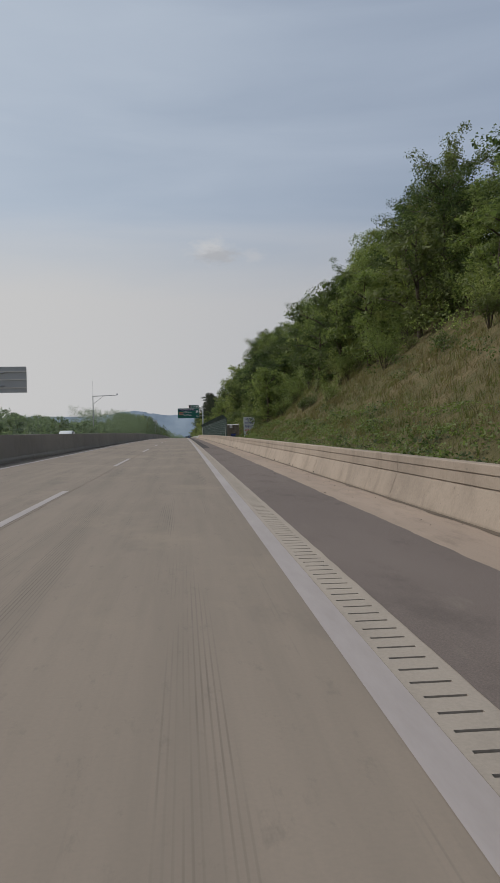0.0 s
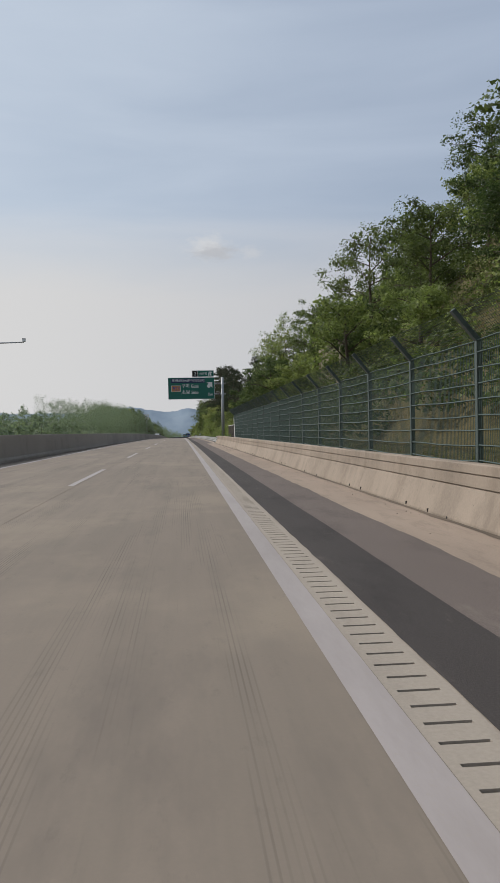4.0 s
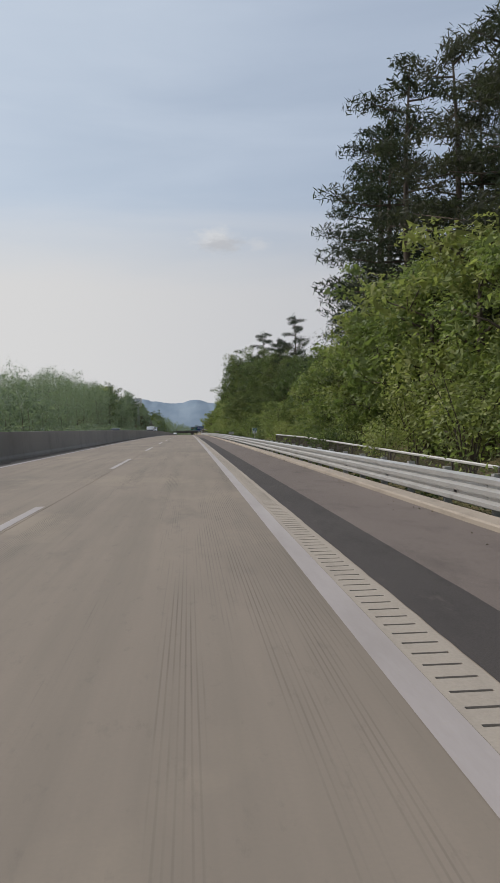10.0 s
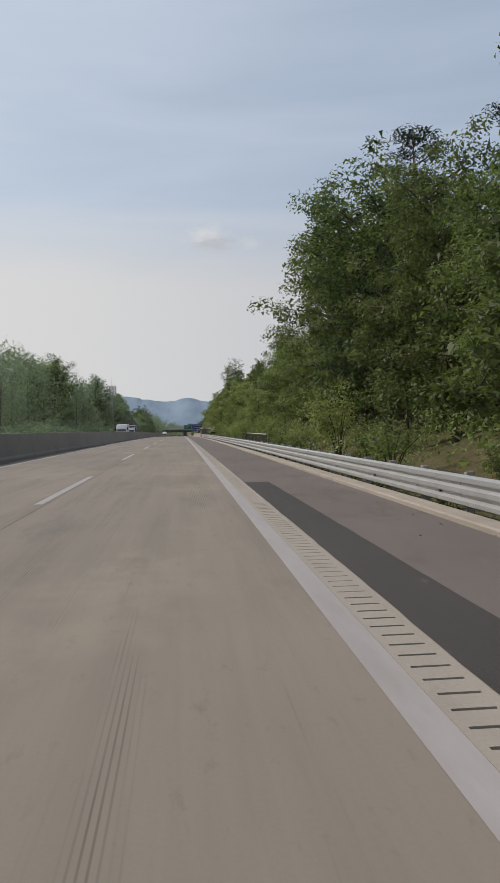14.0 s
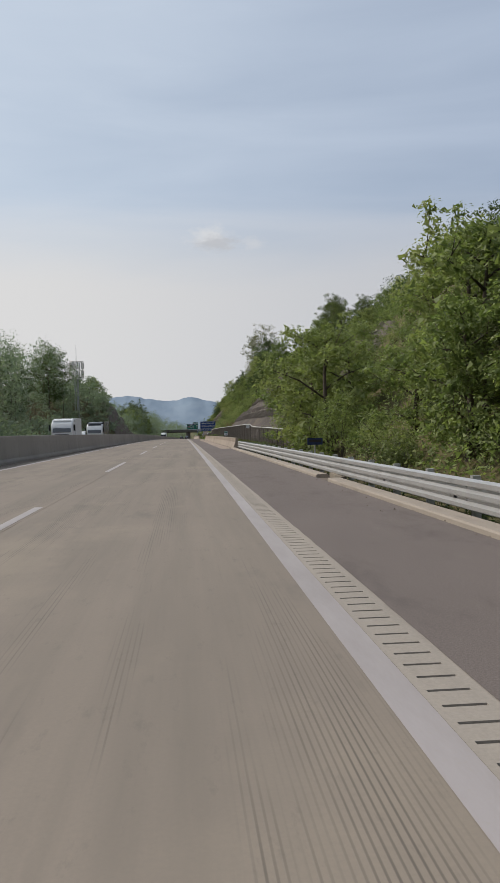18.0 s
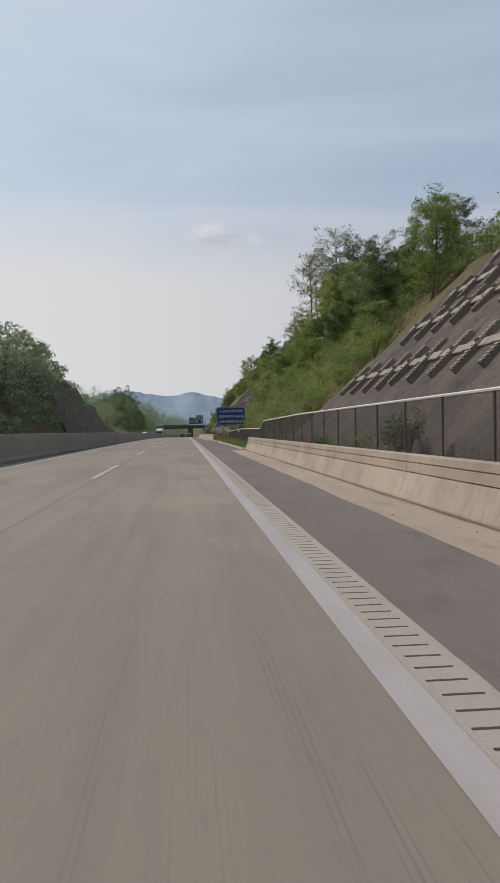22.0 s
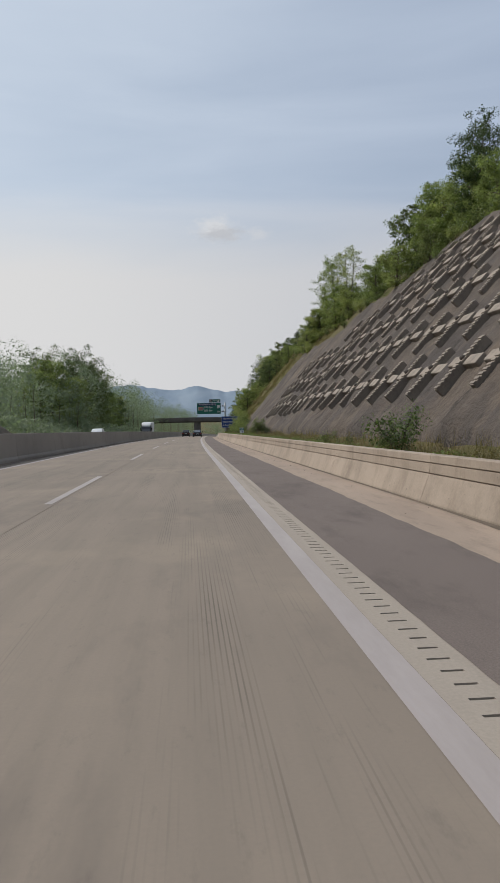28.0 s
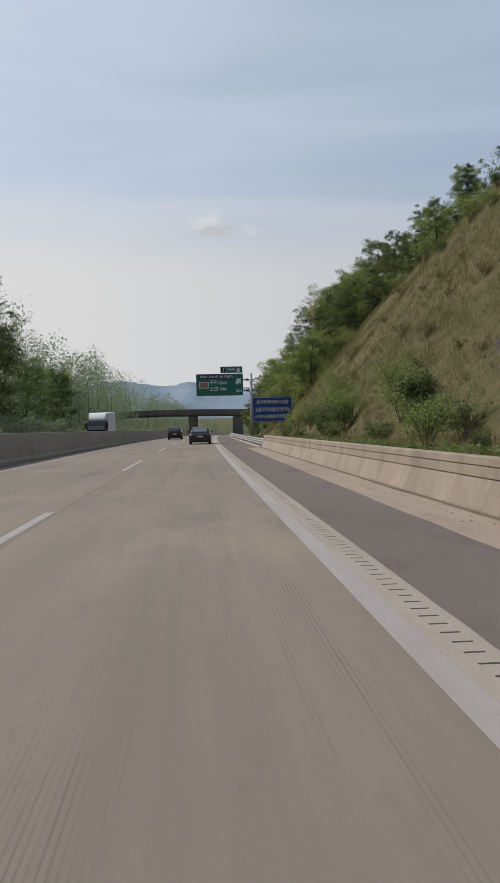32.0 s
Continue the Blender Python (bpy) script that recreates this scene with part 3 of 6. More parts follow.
# median: cast lengths with a joint between them
MEDIAN = [(-7.1, -0.03), (-7.11, 0.10), (-7.16, 0.22), (-7.24, 1.255), (-7.26, 1.27), (-7.50, 1.27), (-7.52, 1.255), (-7.6, 0.22), (-7.66, 0.10), (-7.67, -0.03)]
median = base("median_barrier", Matrix.Identity(4), "weathered grey concrete median barrier", "barrier", kind="structure")
s = ROAD0
while s < 1150:
    ob("panel", strip_mesh("median_panel", MEDIAN, s + 0.008, s + 9.992, M_MEDIAN, 5, closed=True, caps=True), median)
    s += 10
ragged_strip("median_dirt", -7.108, -6.55, 0.003, ROAD0, 829, M_SILT, "dark dirt along the foot of the median", "dirt", 0.0, 0.12)
# right barrier with two dark lines grooved into its face
WALL = [(4.44, -0.03), (4.445, 0.06), (4.525, 0.27), (4.598, 0.47), (4.625, 0.475), (4.625, 0.49), (4.602, 0.495), (4.612, 0.64), (4.635, 0.645), (4.635, 0.66), (4.614, 0.665), (4.62, 0.775), (4.64, 0.79), (4.80, 0.79), (4.82, 0.775), (4.86, 0.3), (4.86, -0.03)]
for a, b in WALLED:
    wall = base("roadside_barrier", Matrix.Identity(4), "sunlit sandy concrete barrier with two dark grooves", "barrier", kind="structure")
    for s, e in zip(steps(a, b, 8), steps(a, b, 8)[1:]):
        ob("panel", strip_mesh("wall_panel", WALL, s + 0.006, e - 0.006, M_WALL, 8, closed=True, caps=True), wall)
    # weep holes and dirt along the foot
    hole = box_mesh("weep_hole", M_DARK, (-0.006, 0.02, -0.012, 0.012, 0.0, 0.05))
    if a < 0:
        for i in range(150):
            if math.sin(i * 5.1) < -0.2:
                continue
            s = 20 + 1.0 * i + 0.12 * math.sin(i * 2.3)
            ob("weep_hole", hole, wall, place(s, 4.442, 0.035 + 0.02 * math.sin(i * 1.7)), "small dark weep hole")
    verts, faces = [], []
    ss = steps(a, b, 0.35)
    for i, s in enumerate(ss):
        w = 0.06 + 0.07 * max(0.0, noise.noise(Vector((s * 0.9, a, 2.0)))) + 0.05 * max(0.0, noise.noise(Vector((s * 0.23, a, 4.0))))
        verts += [at(s, 4.436 - w, 0.0345 - 0.07 * w), at(s, 4.439, 0.036)]
    faces = [(2 * i, 2 * i + 1, 2 * i + 3, 2 * i + 2) for i in range(len(ss) - 1)]
    tagged(new("gutter_dirt", mesh("gutter_dirt", verts, faces, M_SILT)), "dark silt gathered along the foot of the barrier", "dirt", kind="structure")

# ---- steel guardrail: corrugated beams on posts ----
BEAM = [(0.0, 0.10), (-0.07, 0.13), (-0.075, 0.19), (-0.005, 0.225), (-0.005, 0.265), (-0.075, 0.30), (-0.08, 0.36), (-0.01, 0.395), (-0.005, 0.43), (-0.07, 0.46), (-0.075, 0.52), (0.0, 0.55)]


def guardrail(s0, s1, label):
    rail = base("guardrail", place((s0 + s1) / 2, 4.85), label, "guardrail")
    inv = rail.matrix_basis.inverted()
    outline = BEAM + [(x + 0.006, z) for x, z in reversed(BEAM)]
    for a, b in zip(steps(s0, s1, 4), steps(s0, s1, 4)[1:]):
        me = strip_mesh("beam", [(4.76 + x, z) for x, z in outline], a - 0.12, b + 0.02, M_STEEL, 4, closed=True, caps=True)
        me.transform(inv)
        ob("beam", me, rail)
    post = box_mesh("rail_post", M_STEEL, (0.02, 0.14, -0.05, 0.05, -0.7, 0.58), (-0.05, 0.02, -0.04, 0.04, 0.2, 0.5))
    bolt = mesh("bolt", *tube([(-0.10, 0, 0), (-0.07, 0, 0)], 0.022, 6), M_STEEL)
    for s in steps(s0 + 0.3, s1 - 0.3, 2):
        ob("post", post, rail, inv @ place(s, 4.81))
        for z in (0.245, 0.41):
            ob("bolt", bolt, rail, inv @ place(s, 4.845, z))
    return rail


guardrail(186.8, 497.0, "galvanised corrugated guardrail along the wooded verge")
guardrail(789.8, 930, "galvanised guardrail on posts beyond the end of the concrete barrier")


plate_g = base("end_plate", place(187.75, 4.56), "galvanised end plate that bolts the guardrail to the barrier", "end plate")
ob("plate", box_mesh("end_shoe", M_STEEL, (-0.018, 0.05, -0.7, 0.75, 0.28, 0.72), bevel=0.008), plate_g)
for y in (-0.55, -0.35, -0.1):
    for z in (0.40, 0.60):
        ob("bolt", mesh("bolt", *tube([(-0.045, y, z), (-0.015, y, z)], 0.024, 6), M_LINK), plate_g, label="rusty bolt")

# ---- fences ----
def chain_fence(points, label, gap=0.055, wire=1.0):
    """A low chain-link fence with pale top rail. points: (s, lat, bottom, top)."""
    f = base("chain_link_fence", place(points[0][0], points[0][1]), label, "fence")
    inv = f.matrix_basis.inverted()

    def spot(s):
        for p, q in zip(points, points[1:]):
            if s <= q[0]:
                u = (s - p[0]) / (q[0] - p[0])
                return [a + (b - a) * u for a, b in zip(p, q)]
        return points[-1]
    s0, s1 = points[0][0], points[-1][0]
    post = mesh("link_post", *tube([(0, 0, -0.5), (0, 0, 1)], 0.03, 8), M_LINK)
    for s in steps(s0, s1, 2.5):
        _, lat, lo, hi = spot(s)
        ob("post", post, f, inv @ place(s, lat, lo, 0, (1, 1, hi - lo)))
    ends = sorted({p[0] for p in points} | set(steps(s0, s1, 2.5)))
    for a, b in zip(ends, ends[1:]):
        pa, pb = spot(a), spot(b)
        ob("top_rail", mesh("top_rail", *tube([inv @ at(a, pa[1], pa[3]), inv @ at(b, pb[1], pb[3])], 0.035, 6), M_RAILWHITE), f, label="pale steel top rail")
        # woven wires, both ways, as three-sided rods
        verts, faces = [], []
        h = (pa[3] - pa[2] + pb[3] - pb[2]) / 2
        length = b - a
        lo0, lo1, hi0, hi1 = inv @ at(a, pa[1], pa[2]), inv @ at(b, pb[1], pb[2]), inv @ at(a, pa[1], pa[3]), inv @ at(b, pb[1], pb[3])

        def pt(u, v):
            return (lo0.lerp(lo1, u)).lerp(hi0.lerp(hi1, u), v)
        n = int(length / gap)
        for way in (1, -1):
            for i in range(-int(h / gap), n + int(h / gap) + 1):
                x0, x1 = i * gap, i * gap + way * h
                v0, v1 = 0.0, 1.0
                if x1 == x0:
                    continue
                lo_u, hi_u = sorted(((0 - x0) / (x1 - x0), (length - x0) / (x1 - x0)))
                v0, v1 = max(v0, lo_u), min(v1, hi_u)
                if v1 - v0 < 0.02:
                    continue
                p, q = pt((x0 + (x1 - x0) * v0) / length, v0), pt((x0 + (x1 - x0) * v1) / length, v1)
                k0 = len(verts)
                for e in (p, q):
                    verts += [e + wire * Vector((0.002, 0, 0)), e + wire * Vector((-0.002, 0.0025, 0.002)), e + wire * Vector((-0.002, -0.0025, -0.002))]
                faces += [(k0, k0 + 1, k0 + 4, k0 + 3), (k0 + 1, k0 + 2, k0 + 5, k0 + 4), (k0 + 2, k0, k0 + 3, k0 + 5)]
        ob("wire_mesh", mesh("wire_mesh", verts, faces, M_LINK), f, label="rust-brown woven wire mesh")
    return f


chain_fence([(66.0, 5.72, 0.57, 1.82), (75.0, 5.25, 0.6, 1.88)], "rusty chain-link fence with a pale rail behind the barrier")
chain_fence([(170.6, 5.25, 0.62, 1.75), (184.5, 5.6, 0.5, 1.75), (188.0, 7.5, 0.4, 1.6)], "rusty chain-link fence at the edge of the wood")
chain_fence([(484.0, 6.3, 0.1, 1.35), (497.5, 6.25, 0.45, 1.55), (500.0, 6.1, 0.5, 1.6), (502.0, 6.0, 0.6, 1.82), (560, 5.75, 0.65, 1.88), (574.5, 5.75, 0.6, 1.78), (577.5, 5.8, 0.2, 1.3), (596, 5.9, 0.2, 1.33), (619.0, 6.2, 0.2, 1.12)], "rusty chain-link fence with a pale rail below the cut slope", wire=0.85)

chain_fence([(276.0, 6.2, -0.25, 0.47), (298.0, 6.2, -0.2, 0.74), (310.0, 6.2, -0.2, 0.78)], "low rusty chain-link fence with a pale rail behind the guardrail")
chain_fence([(404.0, 6.4, -0.2, 0.85), (424.0, 6.4, -0.2, 0.9)], "short rusty chain-link fence behind the guardrail below the wood")

# tall green welded-mesh fence whose post tops lean towards the road
tall = base("wildlife_fence", place(75.6, 5.2), "tall dark green welded-wire fence with leaning post tops", "fence")
inv = tall.matrix_basis.inverted()
me_post = box_mesh("green_post", M_GREENPOST, (-0.04, 0.04, -0.045, 0.045, -0.1, 1.84), bevel=0.008)
v, f = solid((-0.035, 0.035, -0.05, 0.05, 0.0, 0.58))
me_arm = mesh("green_arm", [Matrix.Rotation(radians(-40), 4, "Y") @ Vector(p) for p in v], f, M_GREENPOST)
groups = []
for i in range(1, 52):
    y = 3.16 * i / 52
    groups.append(tube([(0, y, 0.02), (0, y, 1.80)], 0.005, 3))
for j, z in enumerate((0.06, 0.28, 0.50, 0.72, 0.95, 1.17, 1.40, 1.62, 1.79)):
    sag = 0.012 * (j % 3 - 1)
    groups.append(tube([(-0.012, 0, z), (-0.03, 0.8, z - 0.01 + sag), (-0.03, 1.58, z - 0.015 + sag), (-0.03, 2.4, z + sag), (-0.012, 3.16, z)], 0.012, 4))
me_panel = mesh("welded_panel", *merged(*groups), M_GREENWIRE)
groups = []
for i in range(0, 46):
    y = 3.16 * i / 45
    groups.append(tube([(0, y, 0), (-0.36, y, 0.44)], 0.003, 3))
for j in range(12):
    u = j / 11
    groups.append(tube([(-0.36 * u, 0, 0.44 * u), (-0.36 * u - 0.01, 1.6, 0.44 * u - 0.02), (-0.36 * u, 3.16, 0.44 * u)], 0.003, 3))
me_net = mesh("overhang_net", *merged(*groups), M_GREENWIRE)
posts = steps(75.6, 170.4, 3.16)
for i, s in enumerate(posts):
    p = ob("post", me_post, tall, inv @ place(s, 5.2, 0.68))
    ob("arm", me_arm, p, Matrix.Translation((0, 0, 1.82)))
    if i + 1 < len(posts):
        ob("welded_panel", me_panel, tall, inv @ place(s, 5.19, 0.70))
        ob("overhang_net", me_net, tall, inv @ place(s, 5.2, 2.50), "fine green netting over the leaning arms")
for s, d in ((75.6, 1.2), (170.4, -1.2)):
    ob("end_brace", mesh("end_brace", *tube([inv @ at(s, 5.2, 2.3), inv @ at(s + d, 5.15, 0.72)], 0.035, 6), M_RAILWHITE), tall, label="pale slanting brace")


# ---- signs ----
def rounded(x0, x1, z0, z1, y0, y1, r=0.06, n=5):
    """A plate with round corners that faces the traffic."""
    ring = []
    for cx, cz, a0 in ((x1 - r, z1 - r, 0), (x0 + r, z1 - r, 90), (x0 + r, z0 + r, 180), (x1 - r, z0 + r, 270)):
        ring += [(cx + r * math.cos(radians(a0 + 90 * i / n)), cz + r * math.sin(radians(a0 + 90 * i / n))) for i in range(n + 1)]
    m = len(ring)
    verts = [(x, y0, z) for x, z in ring] + [(x, y1, z) for x, z in ring]
    faces = [tuple(reversed(range(m))), tuple(range(m, 2 * m))] + [(i, (i + 1) % m, (i + 1) % m + m, i + m) for i in range(m)]
    faces[0] = tuple(range(m))
    return verts, faces


def plate(name, parent, x0, x1, z0, z1, y, mat, r=0.06, thick=0.004, label=""):
    return ob(name, mesh(name, *rounded(x0, x1, z0, z1, y - thick, y, r), mat), parent, label=label)


def lettering(parent, body, x0, x1, z0, z1, y, mat):
    """Text fitted to a box on a plate that faces the traffic."""
    c = bpy.data.curves.new("text", "FONT")
    c.body, c.extrude = body, 0.002
    c.offset = 0.012
    o = bpy.data.objects.new("text", c)
    me = bpy.data.meshes.new_from_object(o)
    bpy.data.objects.remove(o)
    co = np.array([q.co for q in me.vertices])
    lo, hi = co.min(0), co.max(0)
    sx, sz = (x1 - x0) / (hi[0] - lo[0]), (z1 - z0) / (hi[1] - lo[1])
    for q in me.vertices:
        q.co = (x0 + (q.co.x - lo[0]) * sx, y - q.co.z - 0.002, z0 + (q.co.y - lo[1]) * sz)
    me.materials.append(mat)
    me.name = "text"
    return ob("text", me, parent)


def polygon(parent, name, points, y, mat, thick=0.004):
    n = len(points)
    verts = [(x, y - thick, z) for x, z in points] + [(x, y, z) for x, z in points]
    faces = [tuple(range(n)), tuple(reversed(range(n, 2 * n)))] + [(i, i + n, (i + 1) % n + n, (i + 1) % n) for i in range(n)]
    return ob(name, mesh(name, verts, faces, mat), parent)


def exit_sign(s, shift, distance, label):
    """A green exit sign on arms over the road, with a small name plate above it."""
    sign = base("exit_sign", place(s, 6.15 + shift, -0.1), label, "road sign")
    pole = ob("pole", mesh("sign_pole", *tube([(0, 0, 0), (0, 0, 8.05)], [0.20, 0.165], 16), M_POLE, smooth=True), sign)
    ob("cap", mesh("pole_cap", *tube([(0, 0, 8.04), (0, 0, 8.12)], [0.175, 0.12], 16), M_POLE), pole)
    ob("foot_plate", box_mesh("foot_plate", M_POLE, (-0.32, 0.32, -0.32, 0.32, 0.0, 0.05), bevel=0.01), pole)

    def px(x):
        return (x - 205) / 493 * 5.68 - 0.55 - 6.15

    def pz(y):
        return 8.10 - (y - 174) / 228 * 2.63
    for z in (pz(240), pz(353)):
        arm = ob("arm", mesh("sign_arm", *tube([(0.4, 0, z), (-5.9, 0, z)], 0.085, 10), M_POLE, smooth=True), sign)
        ob("flange", mesh("flange", *tube([(-0.42, 0, z), (-0.34, 0, z)], 0.19, 10), M_LINK), arm, label="dark rusty flange")
        ob("flange", mesh("flange", *tube([(-0.62, 0, z), (-0.55, 0, z)], 0.17, 10), M_LINK), arm, label="dark rusty flange")
        for a in range(4):
            q = radians(45 + 90 * a)
            ob("rib", mesh("rib", *tube([(-0.36, 0.15 * math.cos(q), z + 0.15 * math.sin(q)), (-0.60, 0.14 * math.cos(q), z + 0.14 * math.sin(q))], 0.02, 5), M_LINK), arm)
    x0, x1, z0, z1 = px(203), px(701), pz(406), pz(173)
    face = ob("panel", mesh("panel", *rounded(x0, x1, z0, z1, -0.20, -0.12, 0.05), M_POLE), sign)
    plate("border", face, x0 + 0.01, x1 - 0.01, z0 + 0.01, z1 - 0.01, -0.20, M_SIGNWHITE, 0.06)
    plate("green_field", face, x0 + 0.032, x1 - 0.032, z0 + 0.032, z1 - 0.032, -0.204, M_SIGNGREEN, 0.05)
    plate("notice_bar", face, px(234), px(597), pz(230), pz(183), -0.208, M_SIGNDARK, 0.03)
    lettering(face, "하이패스전용(4.5톤 이상 진입금지)", px(245), px(592), pz(224), pz(190), -0.213, M_SIGNWHITE)
    plate("route_plate", face, px(236), px(336), pz(325), pz(257), -0.208, M_SIGNWHITE, 0.03)
    plate("route_field", face, px(240), px(332), pz(321), pz(261), -0.212, M_SIGNTAN, 0.03)
    lettering(face, "923", px(252), px(325), pz(311), pz(270), -0.217, M_NAVY)
    lettering(face, "구미", px(345), px(428), pz(284), pz(238), -0.209, M_SIGNWHITE)
    lettering(face, "Gumi", px(450), px(528), pz(284), pz(247), -0.209, M_SIGNWHITE)
    lettering(face, "소보", px(348), px(436), pz(350), pz(306), -0.209, M_SIGNWHITE)
    lettering(face, "Sobo", px(452), px(526), pz(349), pz(314), -0.209, M_SIGNWHITE)
    lettering(face, distance, px(636 if distance == "1km" else 622), px(684), pz(371), pz(341), -0.209, M_SIGNWHITE)
    arrow = [(678, 225), (678, 285), (662, 268), (640, 291), (615, 266), (638, 244), (621, 228)]
    polygon(face, "arrow", [(px(a), pz(b)) for a, b in arrow], -0.208, M_SIGNWHITE)
    # the small plate with the junction's number and name
    x0, x1, z0, z1 = px(462), px(697), pz(167), pz(98)
    top = ob("name_plate", mesh("name_plate", *rounded(x0, x1, z0, z1, -0.18, -0.12, 0.04), M_POLE), sign)
    plate("border", top, x0 + 0.01, x1 - 0.01, z0 + 0.01, z1 - 0.01, -0.18, M_SIGNWHITE, 0.04)
    plate("green_field", top, px(526), x1 - 0.04, z0 + 0.04, z1 - 0.04, -0.184, M_SIGNGREEN, 0.03)
    plate("number_field", top, x0 + 0.04, px(521), z0 + 0.04, z1 - 0.04, -0.184, M_DARK, 0.03)
    lettering(top, "2", px(486), px(505), pz(150), pz(115), -0.189, M_SIGNWHITE)
    lettering(top, "서군위", px(541), px(619), pz(147), pz(115), -0.189, M_SIGNWHITE)
    polygon(top, "road_symbol", [(px(a), pz(b)) for a, b in ((632, 155), (643, 112), (652, 112), (648, 155))], -0.188, M_SIGNWHITE)
    polygon(top, "road_symbol", [(px(a), pz(b)) for a, b in ((652, 155), (655, 112), (664, 112), (670, 155))], -0.188, M_SIGNWHITE)
    polygon(top, "road_symbol", [(px(a), pz(b)) for a, b in ((662, 126), (678, 112), (676, 122), (666, 134))], -0.188, M_SIGNWHITE)
    for x in (px(556), px(659)):
        ob("bracket", box_mesh("bracket", M_POLE, (x - 0.03, x + 0.03, -0.14, -0.06, pz(180), pz(110))), top)
    return sign


exit_sign(203.9, 0.0, "1km", "green overhead exit sign on a grey steel pole")
exit_sign(837.0, 0.35, "200m", "green overhead exit sign on a steel pole before the bridge")


def blue_sign(s, lat0, lat1, z0, z1, label):
    sign = base("toll_lane_sign", place(s, (lat0 + lat1) / 2), label, "road sign")
    w, h = lat1 - lat0, z1 - z0
    x0, x1 = -w / 2, w / 2
    for u in (0.23, 0.73):
        ob("post", mesh("blue_post", *tube([(x0 + u * w, 0.09, -0.8), (x0 + u * w, 0.09, z1 - 0.15)], 0.085, 12), M_POLE, smooth=True), sign)
    for z in (z0 + 0.5, z1 - 0.5):
        ob("back_rail", box_mesh("back_rail", M_POLE, (x0 + 0.15, x1 - 0.15, -0.02, 0.02, z - 0.04, z + 0.04)), sign)
    face = ob("panel", mesh("panel", *rounded(x0, x1, z0, z1, -0.08, -0.02, 0.12), M_POLE), sign)
    plate("blue_edge", face, x0 + 0.005, x1 - 0.005, z0 + 0.005, z1 - 0.005, -0.08, M_SIGNBLUE, 0.12)
    plate("border", face, x0 + 0.05, x1 - 0.05, z0 + 0.05, z1 - 0.05, -0.084, M_SIGNWHITE, 0.10)
    plate("blue_field", face, x0 + 0.08, x1 - 0.08, z0 + 0.08, z1 - 0.08, -0.088, M_SIGNBLUE, 0.09)
    for text, u0, u1, v0, v1 in (("서군위하이패스전용", 0.09, 0.91, 0.71, 0.87), ("단말기부착차량만이용가능", 0.09, 0.945, 0.40, 0.58), ("(4.5톤이상화물차진입금지)", 0.075, 0.965, 0.11, 0.29)):
        lettering(face, text, x0 + u0 * w, x0 + u1 * w, z0 + v0 * h, z0 + v1 * h, -0.093, M_SIGNWHITE)
    return sign


blue_sign(622.0, 4.83, 8.43, 1.9, 4.15, "blue toll lane sign with white lettering on two grey posts")
blue_sign(818.0, 5.55, 9.45, 1.85, 4.3, "blue toll lane sign on posts beside the far guardrail")

# white notice board with blue and red rows behind the barrier
board = base("notice_board", place(62.5, 6.35, 0.4), "white roadside notice board with blue and red lettering", "sign")
for x in (-0.33, 0.33):
    ob("post", mesh("board_post", *tube([(x, 0.06, -0.4), (x, 0.06, 1.9)], 0.035, 8), M_POLE), board)
panel = ob("panel", mesh("panel", *rounded(-0.46, 0.46, 0.1, 2.0, -0.03, 0.02, 0.03), M_SIGNWHITE), board)
for text, z, x, mat in (("서군위", 1.70, 0.5, M_NAVY), ("하이패스", 1.40, 0.6, M_NAVY), ("전용I/C", 1.10, 0.55, M_NAVY), ("4.5톤 이상", 0.78, 0.62, M_RED), ("화물차", 0.48, 0.45, M_RED), ("진입금지", 0.18, 0.6, M_RED)):
    lettering(panel, text, -x * 0.62, x * 0.62, z, z + 0.21, -0.035, mat)


def small_sign(name, s, lat, z, w, h, top, mat, label, bars=2, bar_mat=None):
    g = base(name, place(s, lat, z), label, "sign")
    ob("post", mesh("small_post", *tube([(0, 0.02, -0.3), (0, 0.02, top)], 0.024, 8), M_STEEL), g)
    p = ob("panel", mesh("panel", *rounded(-w / 2, w / 2, top - h, top, -0.02, 0.005, 0.02), mat), g)
    for i in range(bars):
        zz = top - h * (i + 0.75) / (bars + 0.25)
        ob("writing_bar", box_mesh("writing_bar", bar_mat or M_DARK, (-w * 0.4, w * 0.4, -0.026, -0.02, zz, zz + h * 0.35 / bars)), p)
    return g


small_sign("small_sign", 349.0, 5.6, -0.1, 0.62, 0.30, 0.95, M_POLE, "small grey plate on a thin post behind the guardrail", 2, M_STEEL)
small_sign("small_sign", 612.2, 5.25, 0.15, 0.62, 0.24, 1.0, M_POLE, "small grey plate on a thin post in the weeds")
small_sign("small_sign", 470.5, 5.7, -0.1, 0.58, 0.26, 1.06, M_SIGNDARK, "small dark blue plate behind the guardrail", 1, M_DARK)
small_sign("warning_plate", 68.2, 5.45, 0.6, 0.62, 0.30, 0.42, M_SIGNDARK, "small dark blue plate on a short post", 1, M_NAVY)
for s, lat, z in ((70.8, 5.36, 1.55), (502.2, 5.92, 1.52), (597.5, 5.84, 1.05)):
    g = base("fence_notice", place(s, lat, z), "small white notice hung on the fence", "sign", "fence notices")
    p = ob("panel", box_mesh("notice", M_SIGNWHITE, (-0.14, 0.14, -0.012, 0.012, 0, 0.26), bevel=0.004), g)
    for i in range(3):
        ob("writing_bar", box_mesh("writing_bar", M_POLE, (-0.10, 0.10, -0.017, -0.012, 0.05 + 0.07 * i, 0.07 + 0.07 * i)), p)
